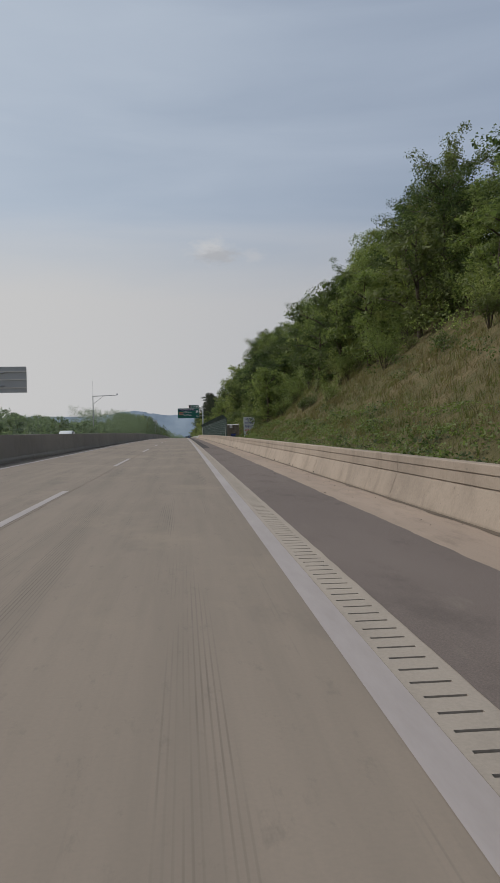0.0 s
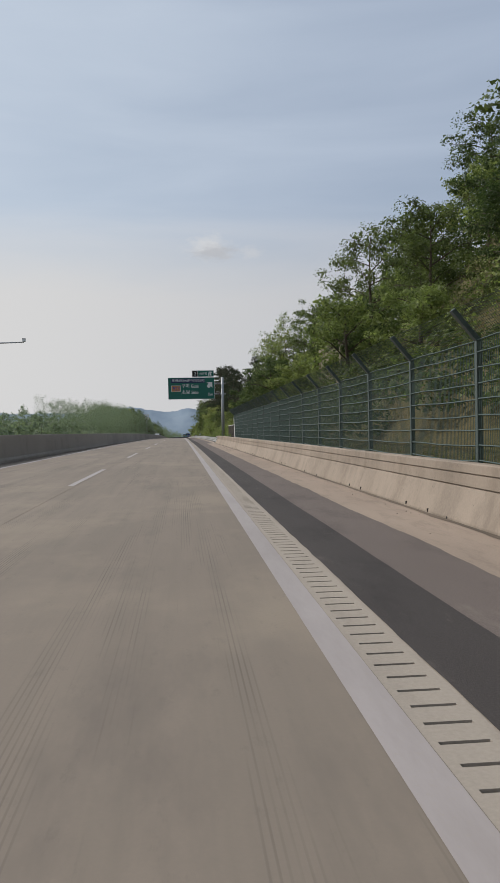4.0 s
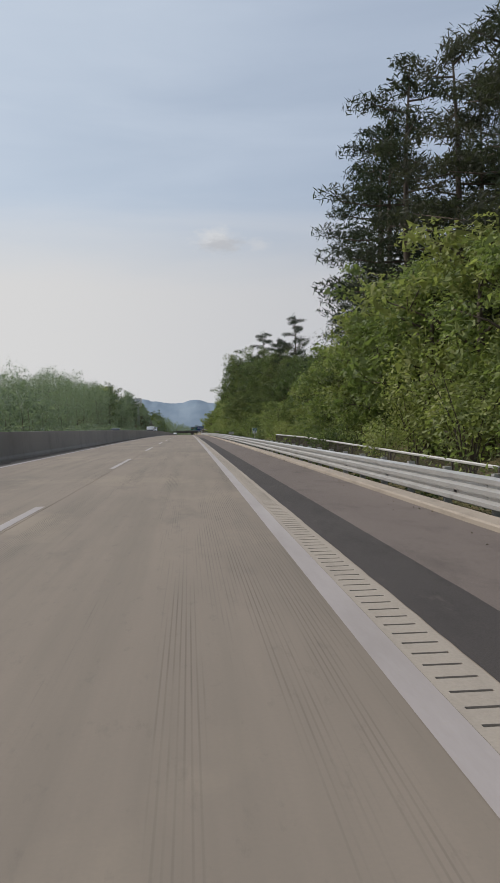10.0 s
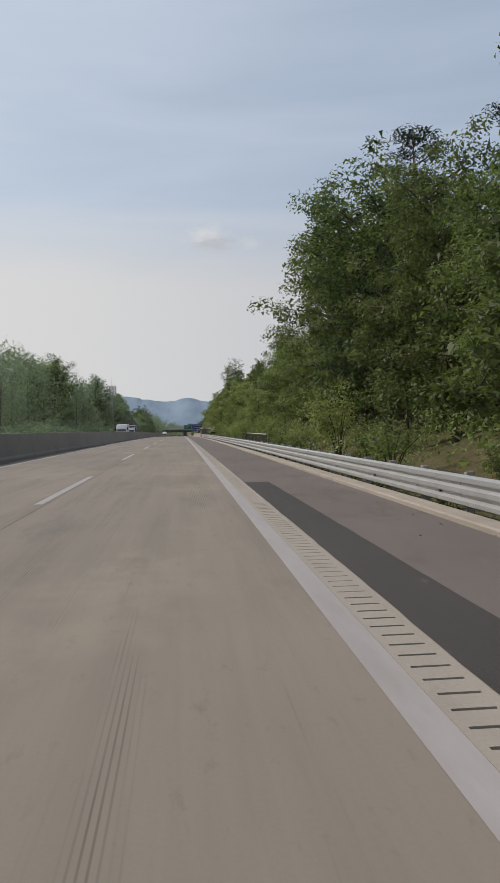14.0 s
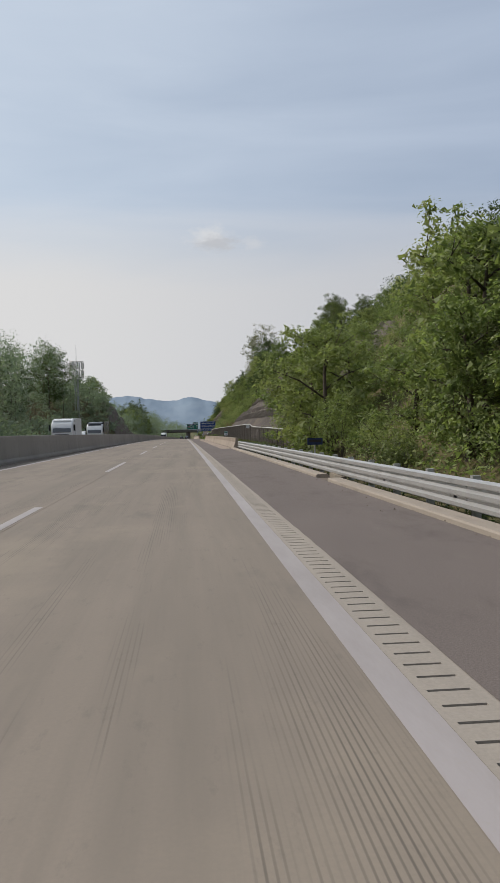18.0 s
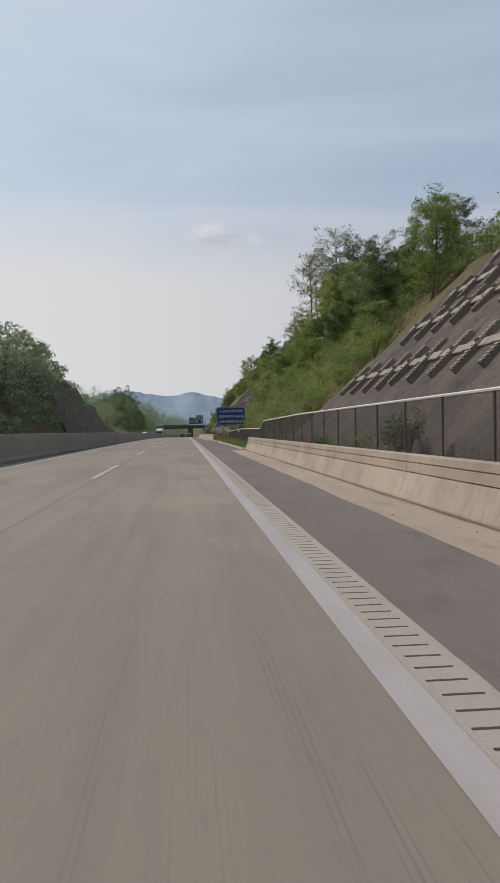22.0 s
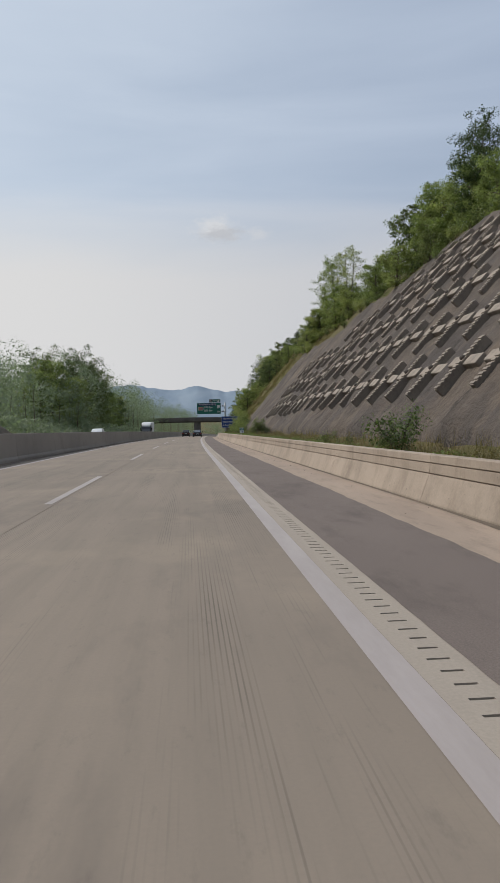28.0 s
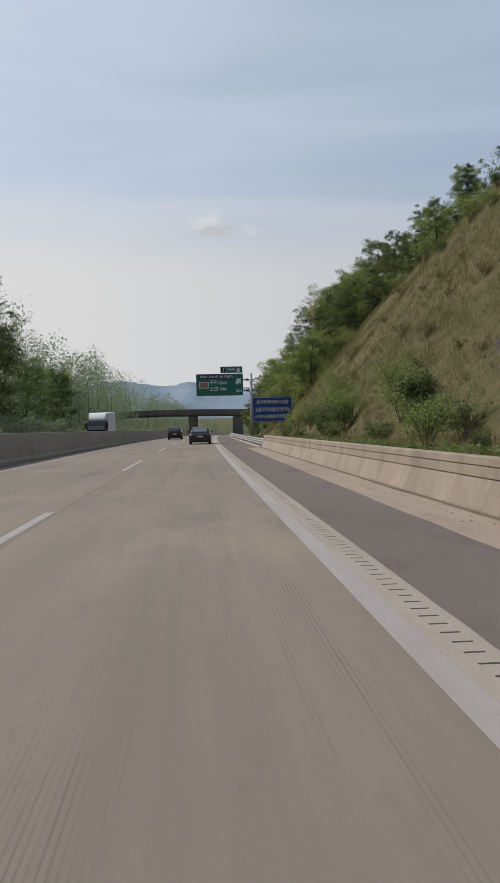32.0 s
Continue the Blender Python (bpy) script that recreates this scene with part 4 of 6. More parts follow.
for s, lat, foot, last in ((326.6, 6.3, 0.16, ".2"), (523.7, 5.35, 0.3, ".4"), (722.3, 5.35, 0.3, ".6")):
    km = base("distance_marker", place(s, lat, foot), "small green and white distance marker on a post", "sign", "distance markers")
    ob("post", mesh("small_post", *tube([(0, 0.02, -0.4), (0, 0.02, 1.05)], 0.025, 8), M_STEEL), km)
    p = ob("panel", mesh("panel", *rounded(-0.19, 0.19, 0.6, 1.06, -0.02, 0.005, 0.03), M_SIGNWHITE), km)
    plate("green_field", p, -0.172, 0.172, 0.83, 1.042, -0.02, M_SIGNGREEN, 0.02)
    lettering(p, "27", -0.11, 0.11, 0.86, 1.01, -0.026, M_SIGNWHITE)
    lettering(p, last, -0.08, 0.11, 0.64, 0.79, -0.021, M_NAVY)

# marker post with a round head
g = base("marker_post", place(606.0, 4.9, 0.0), "slim pale marker post with a round head in the weeds", "post")
ob("post", mesh("marker_shaft", *tube([(0, 0, -0.2), (0, 0, 0.98)], 0.035, 8), M_POLE), g)
ob("reflector", mesh("reflector", *tube([(0, -0.03, 1.02), (0, -0.02, 1.02), (0, 0.02, 1.02), (0, 0.03, 1.02)], [0.05, 0.075, 0.075, 0.05], 12), M_SIGNWHITE), g, label="round pale reflector head")

# strip of torn rubber on the shoulder
g = base("rubber_strip", place(584.85, 2.42), "curved black strip of torn rubber on the asphalt", "debris")
ob("strip", mesh("rubber", *tube([(-0.16, -0.03, 0.012), (-0.05, 0.0, 0.014), (0.08, -0.01, 0.013), (0.17, 0.02, 0.014), (0.20, 0.08, 0.012)], [0.006, 0.010, 0.012, 0.012, 0.006], 6), M_DARK), g)

# back of a sign over the other carriageway
g = base("sign_back", place(63.0, -17.6, -0.1), "grey back of an overhead sign of the other carriageway", "road sign")
ob("pole", mesh("sign_pole", *tube([(0, 0, 0), (0, 0, 7.2)], [0.2, 0.17], 14), M_POLE, smooth=True), g)
ob("panel", box_mesh("panel", M_POLE, (1.0, 5.6, 0.05, 0.10, 4.85, 7.0), bevel=0.01), g)
for z in (5.25, 5.93, 6.6):
    ob("stiffener", box_mesh("stiffener", M_STEEL, (1.0, 5.6, -0.02, 0.05, z - 0.05, z + 0.05)), g)
for z in (5.4, 6.5):
    ob("arm", mesh("sign_arm", *tube([(0, 0.0, z), (3.8, 0.0, z)], 0.08, 8), M_POLE), g)

# camera pole on the far verge
g = base("camera_pole", place(192.0, -21.6, -0.3), "slim grey pole with a long arm and a rod on top", "camera pole")
ob("pole", mesh("cam_pole", *tube([(0, 0, 0), (0, 0, 11.4)], [0.16, 0.10], 12), M_POLE), g)
ob("rod", mesh("rod", *tube([(0, 0, 11.4), (0, 0, 15.2)], [0.03, 0.012], 6), M_POLE), g)
ob("arm", mesh("cam_arm", *tube([(0, 0, 11.3), (6.0, 0.3, 11.5)], [0.09, 0.06], 8), M_POLE), g)
ob("brace", mesh("brace", *tube([(0, 0, 9.3), (2.6, 0.13, 11.35)], 0.05, 6), M_POLE), g)
h = ob("camera_head", box_mesh("camera_head", M_SIGNWHITE, (5.85, 6.15, 0.1, 0.5, 11.55, 11.85), bevel=0.03), g)
ob("hood", box_mesh("hood", M_POLE, (5.83, 6.17, 0.05, 0.55, 11.86, 11.89)), h)

# mobile phone mast beside the wood
g = base("phone_mast", place(605.0, -21.3, 0.0), "steel mast with a drum of pale aerial panels and a spike", "mast")
for x, y in ((-0.45, -0.45), (0.45, -0.45), (0.0, 0.5)):
    ob("leg", mesh("leg", *tube([(x, y, -0.5), (x * 0.7, y * 0.7, 13.5)], 0.13, 8), M_POLE), g)
for i in range(9):
    z = 1.2 + 1.4 * i
    k0 = 1 - 0.3 * z / 13.5
    p3 = [(-0.45 * k0, -0.45 * k0, z), (0.45 * k0, -0.45 * k0, z), (0, 0.5 * k0, z)]
    ob("brace", mesh("brace", *merged(*[tube([p3[j], p3[(j + 1) % 3]], 0.04, 5) for j in range(3)]), M_POLE), g)
for z in (13.3, 15.1, 16.9):
    ring = [(1.45 * math.cos(a), 1.45 * math.sin(a), z) for a in (2 * math.pi * i / 16 for i in range(17))]
    ob("ring", mesh("ring", *tube(ring, 0.07, 5), M_RAILWHITE), g)
me_aerial = box_mesh("aerial", M_RAILWHITE, (-0.17, 0.17, -0.07, 0.07, 0, 1.45), bevel=0.03)
for z in (13.5, 15.3):
    for i in range(10):
        a = 2 * math.pi * i / 10
        ob("aerial", me_aerial, g, Matrix.Translation((1.5 * math.cos(a), 1.5 * math.sin(a), z)) @ Matrix.Rotation(a + math.pi / 2, 4, "Z"), "pale aerial panel")
ob("platform", mesh("platform", *tube([(0, 0, 13.25), (0, 0, 13.33)], 1.5, 16), M_POLE), g)
ob("spike", mesh("spike", *tube([(0, 0, 13.3), (0, 0, 20.5)], [0.08, 0.02], 6), M_POLE), g)

# ---- cut slopes: sprayed concrete with cross-shaped anchor blocks ----


def crust(s, lat):
    """How far the sprayed skin stands off the ground, in broad swells."""
    return 0.34 + 0.14 * lumps(s, lat, 4.6, 7.0)


def slope_face(name, s0, s1, top, label, lat0=7.3, ragged=0.8, fade=9.0, rise=9.0, drop=None, lean=0.0, mat=None, side=1):
    """A sheet of sprayed concrete or bare rock that lies on the bank. lean: how far its end runs on up the slope; drop: from where to where its upper edge comes down, and how far; side: -1 for the other verge."""
    ss = steps(s0, s1, 0.7)
    n = 28
    verts, uv = [], []
    for s in ss:
        ends = min(1.0, (s - s0) / rise + 0.06, (s1 - s) / fade + 0.06)
        high = top if drop is None else top - drop[2] * min(1.0, max(0.0, (s - drop[0]) / (drop[1] - drop[0])))
        reach = (high - lat0) * (0.25 + 0.75 * ends) + ragged * lumps(s, 0, 3.0, 9.0)
        for j in range(n):
            lat = lat0 + reach * j / (n - 1)
            s_in = s + lean * max(0.0, 1 - (s1 - s) / 16) * j / (n - 1)
            z = land(s_in, side * lat)
            gully = 1 - abs(lumps(s - 0.45 * lat, lat * 0.3, 2.2, 4.0)) * 2
            low = max(0.0, min(1.0, (lat0 + 3.0 - lat) / 1.5))
            bulge = crust(s, lat) + (0.10 + 0.16 * low) * lumps(s, lat, 1.3, 3.0) - (0.16 + 0.22 * low) * max(0.0, gully) ** 3 + 0.06 * lumps(s, lat, 0.7, 8.0)
            bulge = -0.25 if j in (0, n - 1) else max(0.2, bulge)
            verts.append(at(s_in, side * (lat - 0.7 * bulge), z + 0.7 * bulge))
            uv.append((s, lat * 1.4))
    faces = [(i * n + j, i * n + j + 1, (i + 1) * n + j + 1, (i + 1) * n + j) for i in range(len(ss) - 1) for j in range(n - 1)]
    return tagged(new(name, mesh(name, verts, faces, mat or M_SHOT, uv, smooth=True)), label, "slope", kind="structure")


slope_face("cut_slope_1", 490, 574, 17.2, "grey-brown sprayed concrete on a cut slope below trees")
slope_face("cut_slope_2", 632, 758.5, 20.2, "streaked grey-brown sprayed concrete on a steep cut slope", fade=5.0, rise=26.0, drop=(695, 738, 3.3), lean=9.0)
slope_face("cut_slope_3", 640, 735, 20.8, "dark brown bare rock of the cutting beyond the far carriageway", 15.95, 0.5, 14.0, mat=M_ROCK, side=-1)

# one anchor block: two crossed concrete beams with an anchor head in the middle. x runs along the road, y up the slope
me_cross_x = box_mesh("anchor_beam_along", M_ANCHOR, (-1.2, 1.2, -0.21, 0.21, -0.3, 0.13), bevel=0.04)
ribs = [(-0.15, 0.15, -1.26 + 0.17 * i, -1.17 + 0.17 * i, 0.14, 0.235) for i in range(13) if i != 7]
me_cross_y = box_mesh("anchor_beam_up", M_ANCHOR, (-0.135, 0.135, -1.29, 0.95, -0.3, 0.20), *ribs)
me_head = mesh("anchor_head", *tube([(0, 0, 0.18), (0, 0, 0.26), (0, 0, 0.31)], [0.10, 0.09, 0.045], 8), M_LINK)


def anchors(s0, s1, rows_at, gap):
    """Rows of anchor blocks; rows_at: (lat, how far the row reaches in from each end)."""
    for r, (lat, in0, in1) in enumerate(rows_at):
        s = s0 + in0 + (gap / 2 if r % 2 else 0)
        while s < s1 - in1:
            slope = (land(s, lat + 0.8) - land(s, lat - 0.8)) / 1.6
            slope = max(0.7, min(1.3, slope))
            up = Vector((1, 0, slope)).normalized()
            out = Vector((-slope, 0, 1)).normalized()
            rot = Matrix((Vector((0, -1, 0)), up, out)).transposed().to_4x4()
            wob = Matrix.Rotation(radians(random.uniform(-2, 2)), 4, "Z")
            m = place(s, lat, land(s, lat)) @ rot @ Matrix.Translation((0, 0, crust(s, lat) - 0.02)) @ wob
            b = base("slope_anchor", m, "cross-shaped concrete anchor block on the cut slope", "anchor block", "slope anchors")
            ob("beam", me_cross_x, b)
            ob("beam", me_cross_y, b)
            ob("anchor_head", me_head, b, label="small dark weathered anchor head")
            s += gap


anchors(492, 572, [(10.7, 4, 2), (13.3, 5, 4), (14.9, 7, 6), (16.5, 9, 9)], 2.5)
anchors(634, 741, [(9.55, 10, 8), (11.4, 14, 7), (13.3, 19, 5), (15.25, 23, 22), (16.5, 26, 33), (17.8, 28, 38)], 3.0)

# old stepped retaining walls on the hillside
for s, lat, z, w, h in ((110.0, 12.0, 6.9, 11.8, 1.25), (110.2, 10.8, 5.7, 9.1, 1.1), (109.6, 9.8, 4.3, 8.7, 0.95), (152, 9.6, 4.6, 6.0, 1.2)):
    g = base("retaining_wall", place(s, lat, z), "stained concrete retaining wall on the hillside", "retaining wall")
    ob("wall", box_mesh("retaining", M_OLDWALL, (-0.15, 0.45, -w / 2, w / 2, -1.6, h), bevel=0.03), g)
    ob("coping", box_mesh("coping", M_OLDWALL, (-0.24, 0.5, -w / 2 - 0.05, w / 2 + 0.05, h, h + 0.22), bevel=0.03), g)
    for e in (-1, 1):
        ob("end_pier", box_mesh("end_pier", M_OLDWALL, (-0.2, 1.3, e * w / 2 - 0.12, e * w / 2 + 0.12, -1.6, h - 0.05), bevel=0.03), g)

# ---- overpass ----
g = base("overpass", place(965, -6.4, 0), "concrete road bridge on a wide pier over both carriageways, coloured dark as backlit", "bridge")
segs = 24
verts, faces = [], []
for i in range(segs + 1):
    x = -34 + 62 * i / segs
    rise = 0.9 * (1 - ((x + 3) / 32) ** 2)
    for dy, dz in ((-4.6, 0.0), (-5.2, 0.55), (-5.2, 1.15), (5.2, 1.15), (5.2, 0.55), (4.6, 0.0)):
        verts.append((x, dy, 4.75 + rise + dz))
for i in range(segs):
    for j in range(6):
        a, b = i * 6 + j, i * 6 + (j + 1) % 6
        faces.append((a, b, b + 6, a + 6))
faces += [tuple(reversed(range(6))), tuple(range(segs * 6, segs * 6 + 6))]
deck = ob("deck", mesh("deck", verts, faces, M_BRIDGE), g)
for dy in (-5.15, 5.15):
    v2, f2 = [], []
    for i in range(segs + 1):
        x = -34 + 62 * i / segs
        z = 4.75 + 0.9 * (1 - ((x + 3) / 32) ** 2) + 1.15
        v2 += [(x, dy - 0.15, z), (x, dy + 0.15, z), (x, dy + 0.1, z + 0.85), (x, dy - 0.1, z + 0.85)]
    f2 = [(4 * i + j, 4 * i + (j + 1) % 4, 4 * i + 4 + (j + 1) % 4, 4 * i + 4 + j) for i in range(segs) for j in range(4)]
    ob("parapet", mesh("parapet", v2, f2, M_BRIDGE), deck)
ob("pier", box_mesh("pier", M_BRIDGE, (-1.1, 1.1, -4.4, 4.4, -0.5, 5.7), bevel=0.1), g)
for x in (-25.0, 13.0):
    ob("abutment", box_mesh("abutment", M_BRIDGE, (x - 1.5, x + 1.5, -5.0, 5.0, -1.0, 5.3), bevel=0.08), g)


# ---- traffic that stands on the road ----
M_CARDARK = plain("dark_car_paint", (0.018, 0.020, 0.026), 0.22, 0.3, 0.1, 1.0, 0.6)
M_SUV = plain("black_car_paint", (0.010, 0.010, 0.012), 0.22, 0.3, 0.1, 1.0, 0.6)
M_GLASS = plain("dark_tinted_glass", (0.03, 0.035, 0.04), 0.06, 0.0, 0.05, 1.0, 0.9)
# paler than the other glass: reflected sky is put into its colour
M_SKYGLASS = plain("sky_pale_rear_glass", (0.16, 0.18, 0.20), 0.08, 0.2, 0.05, 1.0, 0.9)
M_TYRE = plain("tyre_rubber", (0.018, 0.017, 0.016), 0.85)
M_LAMP = plain("red_lamp_glass", (0.22, 0.012, 0.012), 0.2, 0, 0.1)
M_CHROME = plain("bright_trim", (0.6, 0.6, 0.6), 0.25, 0.9, 0.1)
M_WHITEBODY = plain("white_truck_body", (0.66, 0.67, 0.68), 0.4, 0, 0.15, 0.6)
M_RIM = plain("alloy_rim", (0.28, 0.28, 0.29), 0.35, 0.7, 0.2)


def loft(sections, cap=True):
    """A body through rings of equal length."""
    n = len(sections[0])
    verts = [p for ring in sections for p in ring]
    faces = [(i * n + j, i * n + (j + 1) % n, (i + 1) * n + (j + 1) % n, (i + 1) * n + j) for i in range(len(sections) - 1) for j in range(n)]
    if cap:
        faces += [tuple(reversed(range(n))), tuple(range((len(sections) - 1) * n, len(sections) * n))]
    return verts, faces


def ring(y, half, lo, hi, r=0.12, tuck=0.0):
    """A rounded upright ring across a car at y."""
    out = []
    for cx, cz, a0 in ((half - r - tuck, hi - r, 0), (-half + r + tuck, hi - r, 90), (-half + r, lo + r, 180), (half - r, lo + r, 270)):
        out += [(cx + r * math.cos(radians(a0 + 30 * i)), y, cz + r * math.sin(radians(a0 + 30 * i))) for i in range(4)]
    return out


def wheel(parent, x, y, r, w):
    t = ob("wheel", mesh("tyre", *tube([(x - w / 2, y, r), (x - w / 2 + 0.03, y, r), (x + w / 2 - 0.03, y, r), (x + w / 2, y, r)], [r * 0.86, r, r, r * 0.86], 20), M_TYRE, smooth=False), parent)
    side = 1 if x > 0 else -1
    ob("rim", mesh("rim", *tube([(x + side * (w / 2 - 0.01), y, r), (x + side * (w / 2 + 0.012), y, r)], [r * 0.66, r * 0.6], 14), M_RIM), t)


def smooth_body(name, groups, mat, parent):
    me = mesh(name, *groups, mat)
    bm = bmesh.new()
    bm.from_mesh(me)
    bmesh.ops.recalc_face_normals(bm, faces=bm.faces[:])
    bm.to_mesh(me)
    bm.free()
    me.polygons.foreach_set("use_smooth", [len(p.vertices) == 4 for p in me.polygons])
    return ob(name, me, parent)


def car(name, m, label, paint, high, length, half, rear_glass, boot):
    """A car that faces along +y. boot: how far the tail runs out behind the rear window."""
    g = base(name, m, label, "car")
    b, t = -length / 2, length / 2
    waist = 0.62 * high
    smooth_body("body", loft([ring(b, half * 0.86, 0.36, waist * 0.97, 0.14), ring(b + 0.10, half * 0.96, 0.26, waist * 1.03, 0.16), ring(b + 0.6, half, 0.22, waist * 1.06, 0.16, 0.03), ring(0, half, 0.20, waist * 1.02, 0.16, 0.03),
                              ring(t - 1.3, half, 0.22, waist * 0.98, 0.16, 0.03), ring(t - 0.3, half * 0.95, 0.24, waist * 0.80, 0.15), ring(t, half * 0.82, 0.34, waist * 0.66, 0.12)]), paint, g)
    r0 = b + boot
    smooth_body("cabin", loft([ring(r0, half * 0.86, waist * 0.9, waist * 1.06, 0.03, 0.02), ring(r0 + 0.55, half * 0.80, waist * 0.9, high * 0.955, 0.09, 0.10), ring(r0 + 1.0, half * 0.82, waist * 0.9, high, 0.10, 0.12), ring(r0 + 2.0, half * 0.83, waist * 0.9, high * 0.99, 0.10, 0.12),
                               ring(r0 + 2.9, half * 0.84, waist * 0.9, waist * 1.10, 0.04, 0.05)]), paint, g)
    # windows lie just over the cabin
    wz0, wz1 = waist * 1.09, high * 0.935
    v2 = [(-half * 0.70, r0 + 0.085, wz0), (half * 0.70, r0 + 0.085, wz0), (half * 0.60, r0 + 0.50, wz1), (-half * 0.60, r0 + 0.50, wz1)]
    v2 = [(x, y - 0.03, z) for x, y, z in v2] + [(x, y, z - 0.02) for x, y, z in v2]
    ob("rear_window", mesh("rear_window", v2, [(0, 1, 2, 3), (7, 6, 5, 4), (0, 4, 5, 1), (1, 5, 6, 2), (2, 6, 7, 3), (3, 7, 4, 0)], rear_glass), g)
    for sgn in (-1, 1):
        for y0, y1 in ((r0 + 0.65, r0 + 1.45), (r0 + 1.52, r0 + 2.35)):
            x0, x1 = sgn * half * 0.865, sgn * half * 0.755
            v3 = [(x0, y0, wz0), (x0, y1, wz0), (x1, y1 - 0.12, wz1), (x1, y0 + 0.08, wz1)]
            v3 += [(x - sgn * 0.05, y, z) for x, y, z in v3]
            ob("side_window", mesh("side_window", v3, [(0, 1, 2, 3), (7, 6, 5, 4), (0, 4, 5, 1), (1, 5, 6, 2), (2, 6, 7, 3), (3, 7, 4, 0)], M_GLASS), g)
        ob("tail_lamp", box_mesh("tail_lamp", M_LAMP, (sgn * half * 0.74 - 0.17, sgn * half * 0.74 + 0.17, b - 0.02, b + 0.12, waist * 0.80, waist * 0.92), bevel=0.03), g, label="red tail lamp")
        ob("wing_mirror", box_mesh("wing_mirror", paint, (sgn * (half + 0.09) - 0.09, sgn * (half + 0.09) + 0.09, r0 + 2.3, r0 + 2.42, waist * 1.08, waist * 1.22), bevel=0.03), g)
        for y in (b + 0.85, t - 0.9):
            wheel(g, sgn * (half - 0.13), y, 0.33 * (high / 1.46) ** 0.5, 0.22)
    ob("bumper", box_mesh("bumper", M_TYRE, (-half * 0.8, half * 0.8, b - 0.035, b + 0.2, 0.27, 0.42), bevel=0.04), g)
    p = ob("number_plate", box_mesh("number_plate", M_SIGNWHITE, (-0.26, 0.26, b - 0.03, b - 0.005, waist * 0.74, waist * 0.74 + 0.11)), g)
    ob("writing_bar", box_mesh("writing_bar", M_POLE, (-0.2, 0.2, b - 0.034, b - 0.03, waist * 0.74 + 0.035, waist * 0.74 + 0.075)), p)
    return g


car("sedan", place(809, 0.5), "dark grey saloon car driving ahead in the lane", M_CARDARK, 1.46, 4.75, 0.93, M_SKYGLASS, 0.55)
suv = car("suv", place(846, -3.35), "black sport utility car in the passing lane", M_SUV, 1.70, 4.7, 0.96, M_GLASS, 0.06)
for sgn in (-1, 1):
    ob("roof_rail", mesh("roof_rail", *tube([(sgn * 0.66, -1.5, 1.70), (sgn * 0.68, -1.2, 1.77), (sgn * 0.68, 0.2, 1.77), (sgn * 0.66, 0.5, 1.70)], 0.022, 6), M_CHROME), suv)
ob("trim", box_mesh("trim", M_CHROME, (-0.5, 0.5, -2.38, -2.34, 1.20, 1.23)), suv)


def truck(name, s, lat, label, body_mat, cab_mat, length=8.5, high=3.7):
    """A box truck of the other carriageway: it faces the eye."""
    g = base(name, place(s, lat, 0, 180), label, "truck")
    ob("cargo_box", box_mesh("cargo_box", body_mat, (-1.22, 1.22, -length / 2, length / 2 - 2.0, 0.95, high), bevel=0.04), g)
    ob("chassis", box_mesh("chassis", M_TYRE, (-0.45, 0.45, -length / 2 + 0.2, length / 2 - 0.4, 0.55, 0.95)), g)
    t = length / 2
    smooth_body("cab", loft([ring(t - 1.9, 1.15, 0.6, 2.95, 0.12), ring(t - 0.9, 1.17, 0.5, 3.0, 0.14), ring(t - 0.2, 1.15, 0.45, 2.6, 0.16), ring(t, 1.10, 0.45, 1.7, 0.12)]), cab_mat, g)
    v2 = [(-0.98, t - 0.01, 1.65), (0.98, t - 0.01, 1.65), (0.95, t - 0.22, 2.45), (-0.95, t - 0.22, 2.45)]
    v2 = [(x, y + 0.04, z) for x, y, z in v2] + [(x, y - 0.04, z) for x, y, z in v2]
    ob("windscreen", mesh("windscreen", v2, [(3, 2, 1, 0), (4, 5, 6, 7), (0, 1, 5, 4), (1, 2, 6, 5), (2, 3, 7, 6), (3, 0, 4, 7)], M_GLASS), g)
    smooth_body("wind_deflector", loft([ring(t - 2.0, 1.1, 2.9, high, 0.1), ring(t - 1.4, 1.05, 2.9, high - 0.1, 0.1), ring(t - 0.5, 0.95, 2.7, 2.95, 0.06)]), body_mat, g)
    for sgn in (-1, 1):
        ob("headlamp", box_mesh("headlamp", M_CHROME, (sgn * 0.8 - 0.2, sgn * 0.8 + 0.2, t - 0.06, t + 0.03, 0.75, 0.98), bevel=0.02), g)
        ob("wing_mirror", box_mesh("wing_mirror", M_TYRE, (sgn * 1.33 - 0.1, sgn * 1.33 + 0.1, t - 0.35, t - 0.25, 1.8, 2.5), bevel=0.03), g)
        for y in (-t + 1.3, -t + 2.4, t - 1.2):
            wheel(g, sgn * 1.05, y, 0.48, 0.28)
    ob("grille", box_mesh("grille", M_TYRE, (-0.75, 0.75, t - 0.05, t + 0.02, 0.95, 1.45), bevel=0.02), g)
    return g


truck("box_truck", 842, -12.6, "white box truck with dark windscreen in the far lane", M_WHITEBODY, M_CARDARK)
truck("box_truck", 530, -12.4, "white box truck on the opposite carriageway", M_WHITEBODY, M_WHITEBODY, 7.0, 3.15)
truck("box_truck", 562, -12.4, "dark box truck on the opposite carriageway", M_CARDARK, M_WHITEBODY, 10.0, 3.3)
